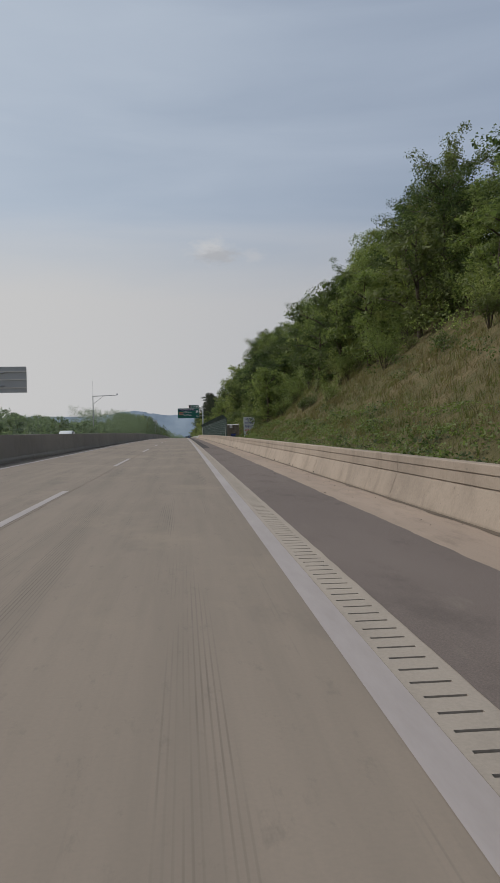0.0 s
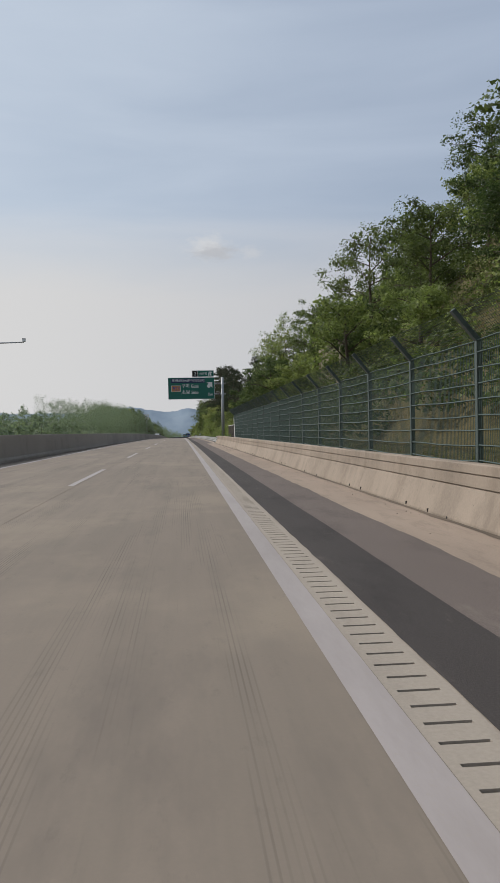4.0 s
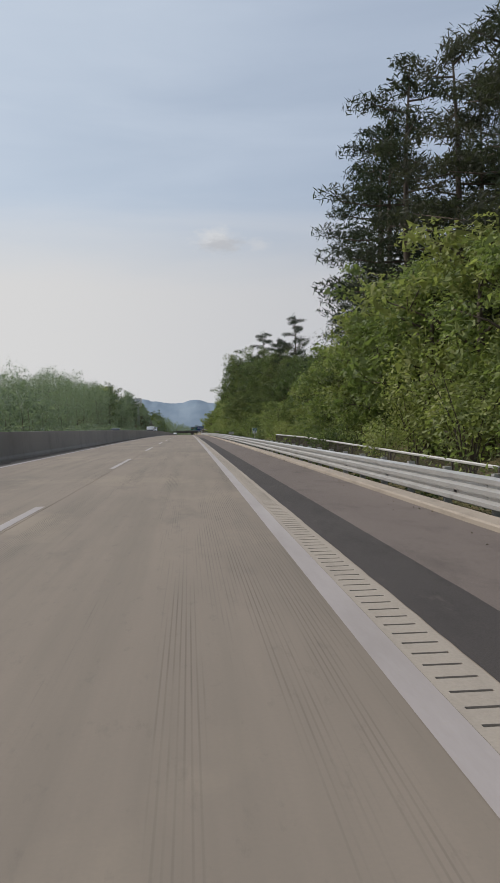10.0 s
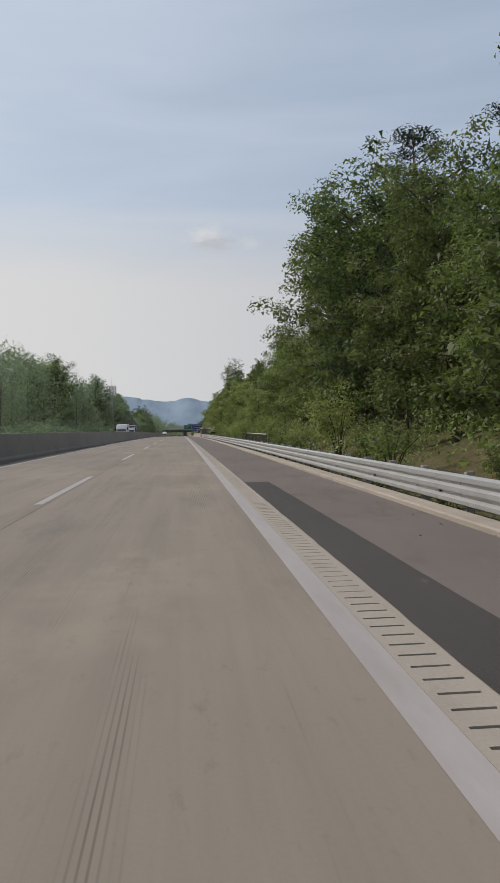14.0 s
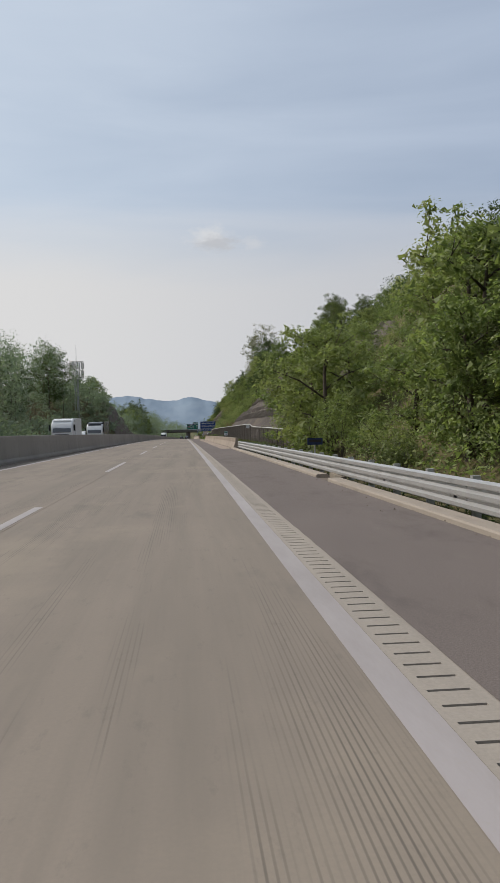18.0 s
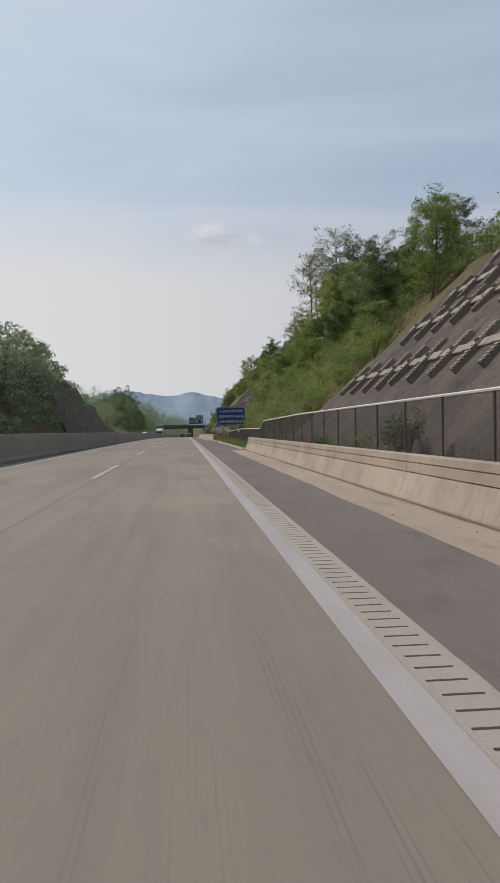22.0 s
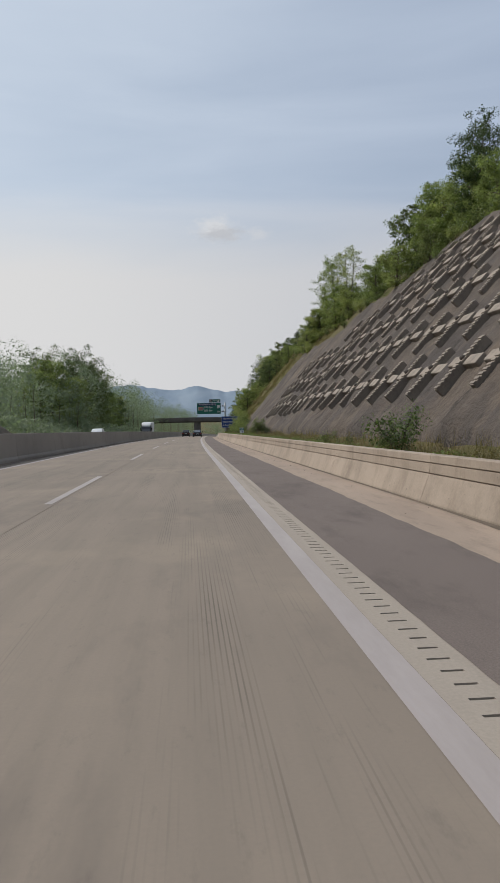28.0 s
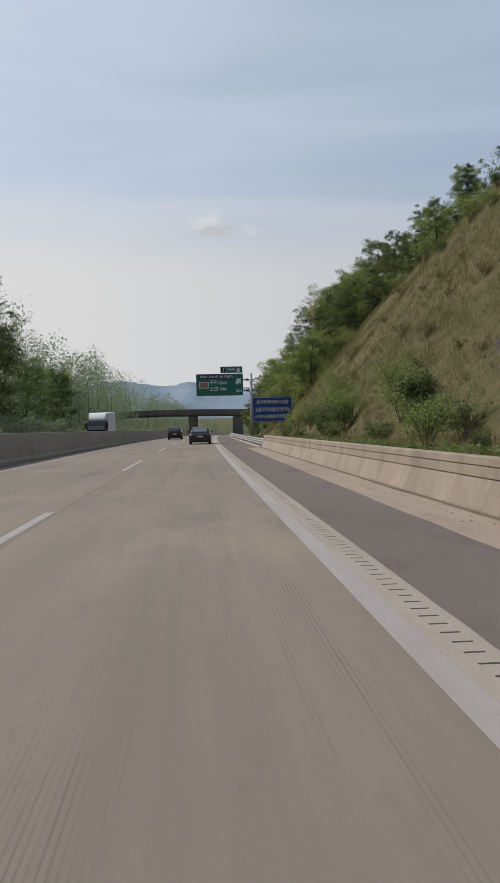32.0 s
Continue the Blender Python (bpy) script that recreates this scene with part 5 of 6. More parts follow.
for s, lat, paint, high, words in ((753, -11.6, M_WHITEBODY, 1.72, "white tall car behind the median"), (541, -12.4, M_WHITEBODY, 1.74, "white van-like car behind the median"), (80, -11.5, M_WHITEBODY, 1.62, "white car on the opposite carriageway"), (395, -11.8, M_CARDARK, 1.70, "dark tall car behind the median")):
    car("car", place(s, lat, 0, 180), words, paint, high, 4.6, 0.93, M_GLASS, 0.12)

# ---- plants ----
rng = np.random.default_rng(7)


def leaves_mesh(name, centres, spread, count, size, mat, flat=0.6, droop=0.2, slim=0.55, inner=0, spray=0.6, plain_leaf=False):
    """Many small folded leaves round the centres. spread: half sizes of a clump, per centre. inner: larger sprays deep in each clump."""
    centres, spread = np.asarray(centres, float), np.asarray(spread, float)
    weight = spread.prod(axis=1) ** (2 / 3)
    pick = rng.choice(len(centres), count, p=weight / weight.sum())
    way = rng.normal(size=(count, 3))
    way /= np.linalg.norm(way, axis=1)[:, None]
    depth = rng.uniform(0.3, 1.0, count) ** 0.5
    c = centres[pick] + way * spread[pick] * depth[:, None]
    up = np.stack([rng.normal(0, flat, count), rng.normal(0, flat, count), np.ones(count)], 1) + 0.5 * way
    up /= np.linalg.norm(up, axis=1)[:, None]
    u = rng.normal(size=(count, 3)) + way * 0.6
    u[:, 2] -= droop
    u -= up * (u * up).sum(1)[:, None]
    u /= np.linalg.norm(u, axis=1)[:, None]
    v = np.cross(up, u)
    ln = size * rng.uniform(0.65, 1.35, count)[:, None]
    if plain_leaf:
        quads = np.zeros((0, 3))
        tris = [np.stack([c - u * ln * 0.55, c + v * ln * slim * 0.75 + u * ln * 0.1, c + u * ln * 0.5 - v * ln * slim * 0.45 - up * ln * 0.1], 1).reshape(-1, 3)]
    else:
        quads = np.stack([c - u * ln * 0.5, c + v * ln * slim * 0.5 + up * ln * 0.06, c + u * ln * 0.5 - up * ln * 0.08, c - v * ln * slim * 0.5 + up * ln * 0.06], 1).reshape(-1, 3)
        tris = []
    if inner:
        n = len(centres) * inner
        c = np.repeat(centres, inner, 0) + rng.normal(0, 0.32, (n, 3)) * np.repeat(spread, inner, 0)
        u, v = rng.normal(size=(n, 3)), rng.normal(size=(n, 3))
        size_in = np.repeat(spread.mean(axis=1), inner)[:, None] * rng.uniform(0.25, 0.55, (n, 1))
        size_in = np.minimum(size_in, spray * rng.uniform(0.6, 1.1, (n, 1)))
        u *= size_in / np.linalg.norm(u, axis=1)[:, None]
        v *= size_in / np.linalg.norm(v, axis=1)[:, None]
        tris.append(np.stack([c - u, c + v, c + u - 0.6 * v], 1).reshape(-1, 3))
    points = np.concatenate([quads] + tris)
    nq = len(quads)
    me = bpy.data.meshes.new(name)
    me.vertices.add(len(points))
    me.vertices.foreach_set("co", points.astype(np.float32).ravel())
    me.loops.add(len(points))
    me.loops.foreach_set("vertex_index", np.arange(len(points), dtype=np.int32))
    starts = np.concatenate([np.arange(0, nq, 4), np.arange(nq, len(points), 3)]).astype(np.int32)
    me.polygons.add(len(starts))
    me.polygons.foreach_set("loop_start", starts)
    me.materials.append(mat)
    me.update(calc_edges=True)
    return me


def broadleaf(name, label, h, radius, count, leaf, mat, low=0.25, limbs=14, clump=0.9, flat=0.6, trunk=0.16, sparse=1.0, core=22):
    """A broad tree: leaning tapered trunk, limbs that fork, clumps of leaves with gaps between them."""
    g = base(name, Matrix.Identity(4), label, "tree", "roadside trees")
    lean = rng.normal(0, 0.05, 2)
    pts = [Vector((lean[0] * z * h + 0.12 * math.sin(5 * z + h), lean[1] * z * h + 0.12 * math.cos(4 * z), z * h)) for z in (-0.04, 0.0, 0.2, 0.4, 0.6, 0.8, 0.93)]
    groups = [tube(pts, [trunk * 1.25, trunk, trunk * 0.85, trunk * 0.7, trunk * 0.5, trunk * 0.28, 0.02], 7)]
    centres, spread = [], []
    for i in range(limbs):
        z = low + (0.92 - low) * (i + 0.5) / limbs
        j = min(5, int(z * 5) + 1)
        start = pts[j].lerp(pts[min(6, j + 1)], (z * 5) % 1)
        start.z = z * h
        a = 2.4 * i + rng.uniform(-0.5, 0.5)
        shape = math.sin(math.pi * min(1, (z - low) / (1.02 - low) * 0.86 + 0.14)) ** 0.7
        reach = radius * shape * rng.uniform(0.7, 1.12)
        end = start + Vector((math.cos(a) * reach, math.sin(a) * reach, reach * rng.uniform(0.15, 0.6)))
        mid = start.lerp(end, 0.5) + Vector((0, 0, 0.08 * reach))
        groups.append(tube([start, mid, end], [trunk * 0.35, trunk * 0.22, 0.015], 4))
        for u in (0.55, 0.85, 1.05):
            p = start.lerp(end, u) + Vector(rng.normal(0, 0.22 * clump, 3))
            q = clump * rng.uniform(0.55, 1.1) * sparse
            centres.append(p)
            spread.append((q, q, q * 0.62))
        for _ in range(2):
            u = rng.uniform(0.4, 0.9)
            p = start.lerp(end, u)
            q = p + Vector(rng.normal(0, 0.55 * clump, 3)) + Vector((0, 0, 0.3))
            groups.append(tube([p, q], [trunk * 0.14, 0.01], 3))
            centres.append(q)
            spread.append((clump * 0.6 * sparse, clump * 0.6 * sparse, clump * 0.42 * sparse))
    centres.append(pts[-1])
    spread.append((clump * 0.7, clump * 0.7, clump * 0.8))
    if sparse >= 1.0 and low < 0.3:
        for i in range(limbs // 2):
            u = low + 0.12 + (0.8 - low) * i / (limbs // 2)
            centres.append(Vector((lean[0] * u * h, lean[1] * u * h, u * h)) + Vector(rng.normal(0, 0.45 * clump, 3)))
            spread.append((clump * 0.8, clump * 0.8, clump * 0.6))
    ob("trunk", mesh("trunk", *merged(*groups), M_BARK, smooth=True), g, label="grey-brown trunk with forking limbs")
    ob("crown", leaves_mesh("crown", centres, spread, count, leaf, mat, flat, inner=core, spray=0.175, plain_leaf=True), g)
    return g


def pine(name, label, h, radius, count, mat):
    """A pine: bare lower trunk and flattened shelves of needles."""
    g = base(name, Matrix.Identity(4), label, "tree", "pines")
    bend = rng.normal(0, 0.25, 2)
    pts = [Vector((bend[0] * math.sin(2.2 * z), bend[1] * math.sin(2.8 * z), z * h)) for z in (-0.04, 0.0, 0.25, 0.5, 0.75, 0.98)]
    groups = [tube(pts, [0.24, 0.2, 0.16, 0.12, 0.07, 0.02], 7)]
    centres, spread = [], []
    n = 26
    for i in range(n):
        z = 0.18 + 0.80 * i / n
        a = 2.4 * i + rng.uniform(-0.4, 0.4)
        reach = radius * (1.05 - z) ** 0.65 * rng.uniform(0.6, 1.15) * (0.55 if z < 0.36 else 1.0)
        start = Vector((bend[0] * math.sin(2.2 * z), bend[1] * math.sin(2.8 * z), z * h))
        end = start + Vector((math.cos(a) * reach, math.sin(a) * reach, reach * rng.uniform(-0.05, 0.3)))
        groups.append(tube([start, start.lerp(end, 0.5) + Vector((0, 0, -0.05 * reach)), end], [0.05, 0.035, 0.012], 3))
        for u in (0.45, 0.75, 1.0):
            p = start.lerp(end, u) + Vector(rng.normal(0, 0.15, 3))
            q = 0.45 + 0.42 * reach / radius * rng.uniform(0.7, 1.3)
            centres.append(p + Vector((0, 0, 0.12)))
            spread.append((q * 1.15, q * 1.15, q * 0.42))
    centres.append(pts[-1])
    spread.append((0.4, 0.4, 0.6))
    ob("trunk", mesh("trunk", *merged(*groups), M_BARK, smooth=True), g, label="dark straight pine trunk")
    ob("crown", leaves_mesh("crown", centres, spread, count, 0.27, mat, 1.2, -0.2, 0.13, inner=12, spray=0.13, plain_leaf=True), g)
    return g


def shrub(name, label, h, radius, count, leaf, mat, stems=9, category="shrub", group="roadside shrubs"):
    """Several thin stems from one root, leafy to the ground."""
    g = base(name, Matrix.Identity(4), label, category, group)
    groups, centres, spread = [], [], []
    for i in range(stems):
        a, r = 2.4 * i, radius * rng.uniform(0.25, 0.95)
        top = Vector((math.cos(a) * r, math.sin(a) * r, h * rng.uniform(0.55, 1.0)))
        mid = Vector((top.x * 0.35, top.y * 0.35, top.z * 0.55))
        groups.append(tube([(0, 0, -0.1), mid, top], [0.03, 0.02, 0.006], 3))
        for u in (0.35, 0.65, 1.0):
            p = mid.lerp(top, u) + Vector(rng.normal(0, 0.12, 3))
            q = 0.34 * radius * rng.uniform(0.6, 1.2)
            centres.append(p)
            spread.append((q, q, q * 1.0))
    ob("branchwork", mesh("branchwork", *merged(*groups), M_BARK), g, label="thin brown stems")
    ob("foliage", leaves_mesh("foliage", centres, spread, count, leaf, mat, 0.7, inner=12, spray=0.09, plain_leaf=True), g)
    return g


KINDS = {
    "oak": [broadleaf("broadleaf_tree", "dark green broadleaf tree on the roadside slope", 9.5, 3.7, 6200, 0.17, M_LEAF, 0.10, 16, 1.15), broadleaf("broadleaf_tree", "dense green broadleaf tree on the hillside", 8.0, 3.4, 5800, 0.165, M_LEAF, 0.08, 15, 1.1), broadleaf("broadleaf_tree", "tall green broadleaf tree of the wood", 10.5, 3.4, 6000, 0.17, M_LEAF, 0.22, 15, 1.1)],
    "tall": [broadleaf("broadleaf_tree", "tall dense broadleaf tree at the edge of the wood", 13.0, 4.2, 15500, 0.18, M_LEAF, 0.08, 26, 1.25, 0.6, 0.2), broadleaf("broadleaf_tree", "tall light green broadleaf tree with a full crown", 12.0, 3.9, 16000, 0.17, M_LEAFPALE, 0.06, 25, 1.2, 0.6, 0.18)],
    "pale": [broadleaf("young_tree", "light green young tree with loose leaves", 6.0, 2.5, 5400, 0.138, M_LEAFPALE, 0.06, 12, 0.9), broadleaf("young_tree", "bright green young tree on the slope", 5.0, 2.4, 5100, 0.134, M_LEAFPALE, 0.04, 11, 0.85), broadleaf("young_tree", "mid green young tree of the thicket", 5.6, 2.5, 5400, 0.138, M_LEAF, 0.05, 12, 0.9)],
    "pine": [pine("pine_tree", "tall dark pine with flat shelves of needles", 13.0, 3.7, 8200, M_PINE), pine("pine_tree", "dark pine at the edge of the wood", 11.0, 3.4, 7600, M_PINE)],
    "locust": [broadleaf("locust_tree", "slender tree with a thin pale crown", 11.5, 3.1, 2700, 0.14, M_LOCUST, 0.5, 12, 0.95, 0.8, 0.13, 1.0, 5), broadleaf("locust_tree", "sparse tall tree with see-through crown", 10.0, 2.8, 2300, 0.14, M_LOCUST, 0.45, 11, 0.9, 0.8, 0.11, 1.0, 5)],
    "sapling": [broadleaf("sapling", "thin upright tree with a narrow feathery crown", 10.0, 2.1, 4200, 0.115, M_LEAFPALE, 0.10, 17, 0.65, 0.8, 0.08, 1.0, 3)],
    "shrub": [shrub("shrub", "leafy green shrub on the verge", 2.2, 1.4, 1500, 0.098, M_LEAF), shrub("shrub", "dense dark green shrub on the bank", 1.8, 1.5, 1450, 0.098, M_LEAF)],
    "bright": [shrub("bush", "bright green bush beside the road", 2.8, 1.6, 1700, 0.105, M_LEAFPALE, category="bush", group="roadside bushes"), shrub("bush", "pale green arching bush on the bank", 2.2, 1.7, 1600, 0.10, M_LEAFPALE, category="bush", group="roadside bushes")],
    "dry": [shrub("dry_shrub", "brownish half-dry shrub on the bank", 1.4, 1.1, 600, 0.09, M_DRY)],
}
KINDS["fresh"] = KINDS["pale"][:2]
KINDS["high_pine"] = KINDS["pine"][:1]
KINDS["dark_tall"] = KINDS["tall"][:1]
used = set()


CLEAR = ((607, 624, 9.8), (806, 839, 9.4), (197, 205, 7.6), (60, 64.5, 7.6))


def plant(kind, s, lat, size=1.0, loose=0.04):
    if any(a < s < b and 0 < lat < reach for a, b, reach in CLEAR):
        return
    src = KINDS[kind][int(rng.integers(len(KINDS[kind])))]
    m = at(s, lat, land(s, lat) - 0.12)
    sc = size * (1 + loose * rng.uniform(-1, 1))
    pose_m = Matrix.LocRotScale(m, Euler((0, 0, rng.uniform(0, 6.28))), (sc * rng.uniform(0.9, 1.1), sc, sc * (1 + 0.6 * loose * rng.uniform(-1, 1))))
    if src.name not in used:
        used.add(src.name)
        src.matrix_basis = pose_m
    else:
        copy_thing(src, pose_m @ Matrix.Diagonal((*(1 / a for a in src.scale), 1)))


def spots(s0, s1, lat0, lat1, gap):
    """Places spread evenly but loosely over a stretch of ground, about gap metres apart."""
    n = max(1, int(abs((s1 - s0) * (lat1 - lat0)) / gap ** 2))
    for i in range(n):
        yield s0 + (s1 - s0) * ((i + rng.uniform(0, 1)) / n), lat0 + (lat1 - lat0) * ((i * 0.618 + rng.uniform(0, 0.35)) % 1.0)


THICK = {"fresh": 0.92, "oak": 0.68, "pale": 0.92, "pine": 0.92, "locust": 0.5, "sapling": 1.1, "shrub": 0.64, "bright": 0.85, "dry": 0.78}


def thicket(kinds, s0, s1, lat0, lat1, gap, size=(0.8, 1.2)):
    for s, lat in spots(s0, s1, lat0, lat1, gap):
        kind = kinds[int(rng.integers(len(kinds)))]
        plant(kind, s, lat, THICK[kind] * rng.uniform(*size), 0.15)


# first cutting
thicket(["shrub", "bright", "dry"], 2, 78, 9.0, 12.5, 4.0, (0.6, 1.0))
thicket(["pale", "bright", "bright"], 34, 78, 9.4, 13, 2.7, (0.75, 1.05))
thicket(["bright", "shrub", "pale"], 38, 66, 7.6, 10.5, 2.6, (0.65, 0.95))
thicket(["dry", "shrub"], 8, 76, 6.6, 9.0, 6.0, (0.35, 0.6))
thicket(["pale", "pale", "bright"], 6, 80, 12, 16.5, 3.3, (0.85, 1.1))
thicket(["oak", "pale"], 22, 82, 16.5, 21.5, 4.8, (0.75, 0.95))
for s, lat, z in ((37, 14.5, 0.7), (40, 16.4, 0.78), (42, 15.5, 0.78), (47, 16.5, 0.82), (51, 15.2, 0.75), (34, 17.5, 0.74), (54, 18, 0.86), (66, 17.5, 0.9), (72, 16.5, 0.86), (62, 19, 0.95), (78, 15.5, 0.75), (58, 17, 0.88), (84, 15, 0.7)):
    plant("tall", s, lat, 0.74 * z)
thicket(["pale", "pale", "bright", "shrub"], 57, 84, 6.9, 10, 2.5, (0.75, 1.0))
for s, lat, z in ((70, 9.2, 0.6), (77, 8.8, 0.6), (85, 9.2, 0.6), (64, 10.0, 0.56)):
    plant("oak", s, lat, z)
thicket(["pale", "pale", "bright"], 78, 86, 7.8, 14, 3.3, (0.7, 1.05))
thicket(["shrub", "bright", "pale"], 100, 172, 8.0, 10.5, 3.4, (0.6, 0.9))
thicket(["pale", "pale", "oak"], 100, 126, 11.5, 19, 4.3, (0.85, 1.05))
thicket(["pale", "pale", "oak"], 126, 172, 11.5, 19, 4.1, (0.85, 1.1))
for s, lat, z in ((85.5, 8.0, 1.0), (88.5, 8.4, 1.05), (92, 8.9, 1.0), (90, 7.6, 0.8)):
    plant("pale", s, lat, z)
# wood beside the first sign
thicket(["oak", "pale"], 166, 200, 10, 14, 3.8, (0.65, 0.85))
for s, lat, z in ((191, 11.6, 1.0), (195, 12.6, 1.05), (189.5, 10.4, 1.0), (193.5, 10.2, 1.0), (192, 13.0, 1.1), (197, 11.4, 0.98)):
    plant("sapling", s, lat, z)
for s, lat, z in ((194, 11.8, 0.8), (186, 10.0, 0.62), (190, 10.8, 0.72)):
    plant("oak", s, lat, z)
thicket(["bright", "shrub", "pale"], 168, 208, 7.3, 9.2, 2.5, (0.8, 1.1))
thicket(["bright", "bright", "shrub"], 196, 300, 6.4, 8.6, 3.1, (0.85, 1.3))
thicket(["pine", "pine", "pine", "oak"], 208, 236, 10.8, 17.5, 4.0, (0.70, 0.82))
thicket(["pine", "pine", "pine", "oak"], 236, 300, 12.5, 18, 4.2, (0.78, 0.98))
for s, lat, z in ((300, 11.4, 1.26), (293, 11.2, 1.24), (287, 11.4, 1.2), (277, 11.6, 1.2), (281, 12.6, 1.14), (284, 12.0, 1.16), (273, 13.2, 1.24), (270, 12.2, 1.18), (263, 11.6, 0.98), (257, 11.6, 0.94), (252, 11.6, 0.84), (246, 11.2, 0.72), (240, 11.0, 0.74), (294, 13.0, 1.2)):
    plant("pine", s, lat, z)
thicket(["pale", "oak"], 205, 300, 8.8, 10.8, 4.4, (0.6, 0.85))
for s, lat, z in ((281, 8.9, 0.95), (284.5, 9.4, 1.1), (288, 8.8, 1.05), (291, 9.6, 1.1), (294.5, 9.0, 1.0), (298, 9.3, 1.0), (301.5, 8.8, 0.9), (305, 9.4, 0.8), (309, 8.9, 0.75)):
    plant("fresh", s, lat, z)
for s, lat, z in ((297, 11.4, 1.25), (303, 11.8, 1.28), (308.5, 11.9, 1.2)):
    plant("high_pine", s, lat, z)
# a closed wall of trees
for i in range(12):
    s = 331 + 3.6 * i
    grown = min(0.70, 0.40 + 0.0085 * (s - 331))
    plant("dark_tall" if i % 3 else "tall", s, 10.8 + 0.6 * math.sin(2.3 * i), grown + 0.05 * math.sin(1.7 * i))
    plant("pine" if i % 2 else "oak", s + 1.5, 13.6 + 0.5 * math.sin(3.1 * i), (1.05 if i % 2 else 1.4) * grown)
# mixed wood
thicket(["bright", "shrub", "shrub"], 300, 470, 6.3, 8.2, 3.2, (0.8, 1.2))
thicket(["pale", "oak", "pale"], 300, 325, 8.8, 11.5, 4.2, (0.85, 1.05))
thicket(["pale", "oak", "pale"], 325, 368, 8.8, 11.5, 4.2, (0.65, 0.85))
thicket(["pale", "oak", "oak"], 368, 405, 8.8, 11.5, 4.0, (0.9, 1.15))
thicket(["pale", "oak", "pale"], 405, 470, 8.8, 11.5, 4.2, (0.7, 0.9))
thicket(["oak", "oak", "pine"], 300, 325, 12, 18.5, 5.4, (0.8, 1.0))
thicket(["oak", "oak", "pale"], 325, 350, 11.5, 18.5, 5.2, (0.65, 0.85))
thicket(["oak", "oak", "pale"], 350, 376, 11.8, 18.5, 5.0, (0.8, 0.98))
thicket(["oak", "oak", "pine"], 376, 406, 11.8, 18.5, 5.0, (1.1, 1.3))
thicket(["oak", "oak", "pine"], 406, 420, 12.5, 18.5, 5.0, (0.8, 0.95))
thicket(["oak", "oak", "pale"], 420, 470, 12, 18.5, 4.8, (0.6, 0.8))
for s, lat, z in ((352, 11.5, 0.74), (358, 12.4, 0.78), (364, 12.2, 0.80), (369, 12.6, 0.76), (373, 11.9, 0.72), (367, 14.0, 0.83), (377, 13.2, 0.75), (391, 9.8, 0.74)):
    plant("pine", s, lat, z)
for s, lat, z in ((375, 10.4, 0.66), (381, 10.8, 0.76), (389, 10.4, 0.9), (396, 10.8, 0.97), (366, 10.6, 0.66), (362, 11.6, 0.66), (356, 10.8, 0.70), (404, 11.6, 0.94), (385, 12.6, 0.8), (400, 12.8, 0.95), (412, 12.0, 0.66)):
    plant("tall", s, lat, z)
for s, lat, z in ((417, 11.2, 0.62), (421, 11.2, 0.68), (425, 11.2, 0.62), (430, 12.0, 0.5)):
    plant("tall", s, lat, z)
for s, lat, z in ((457, 15.4, 0.72), (462, 17.0, 0.75), (452, 16.4, 0.75), (448, 14.5, 0.7)):
    plant("oak", s, lat, z)
# trees above the retaining wall
for s, lat, z in ((94, 13.0, 0.5), (97, 13.6, 0.55), (101, 13.2, 0.62), (106, 13.6, 0.58), (111, 13.2, 0.6), (117, 13.6, 0.68), (123, 13.4, 0.64)):
    plant("tall", s, lat, z)
for s, lat, z in ((530, 19.6, 0.55), (536, 19.4, 0.72), (540, 20.2, 0.78), (545, 19.6, 0.66), (522, 19.8, 0.5)):
    plant("dark_tall", s, lat, z * 0.62)
# leafy bank before the anchored slope
thicket(["bright", "bright", "fresh"], 440, 494, 7.0, 12, 2.5, (0.8, 1.05))
thicket(["fresh", "bright", "bright"], 466, 494, 12, 18, 3.0, (0.45, 0.62))
thicket(["fresh", "bright", "bright"], 494, 580, 17.4, 22, 2.9, (0.5, 0.7))
thicket(["pale", "locust"], 510, 590, 22, 26, 6.0, (0.45, 0.6))
# steep natural slope with the tall thin trees
thicket(["shrub", "bright", "bright", "dry"], 574, 640, 7.6, 13.5, 2.5, (0.75, 1.1))
thicket(["pale", "bright", "shrub"], 628, 652, 12, 18.5, 3.0, (0.6, 0.85))
thicket(["pale", "bright"], 578, 640, 13, 19, 3.8, (0.7, 1.0))
for s, lat, z in ((624, 21.0, 1.1), (627, 19.5, 1.2), (630, 18.4, 1.18), (633, 19.8, 1.05)):
    plant("locust", s, lat, z)
for s, lat, z in ((574, 16.6, 0.68), (579, 18.0, 0.76), (586, 16.8, 0.74), (594, 19.0, 0.5), (600, 19.5, 0.54), (606, 19.2, 0.8), (610, 18.2, 0.8), (613, 20.4, 0.95), (617, 19.4, 0.85), (620, 17.8, 0.7)):
    plant("tall", s, lat, 0.74 * z)
thicket(["oak", "pale"], 584, 640, 20, 26, 4.6, (0.6, 0.8))
# above the second anchored slope
thicket(["shrub", "bright", "bright"], 640, 705, 20.2, 22.4, 2.8, (0.6, 0.95))
thicket(["shrub", "bright", "pale"], 703, 762, 17.6, 21.0, 2.3, (0.6, 0.85))
thicket(["shrub", "pale"], 640, 700, 22.5, 27, 4.6, (0.6, 0.85))
for s, lat, z in ((642, 19.4, 0.58), (648, 20.2, 0.62), (656, 20.8, 0.62), (664, 20.8, 0.6), (700, 22.4, 0.48)):
    plant("locust", s, lat, z)
for s, lat, z in ((708, 21.6, 0.78), (712, 22.4, 0.8), (717, 22.0, 0.72), (666, 21.6, 0.5)):
    plant("tall", s, lat, 0.76 * z)
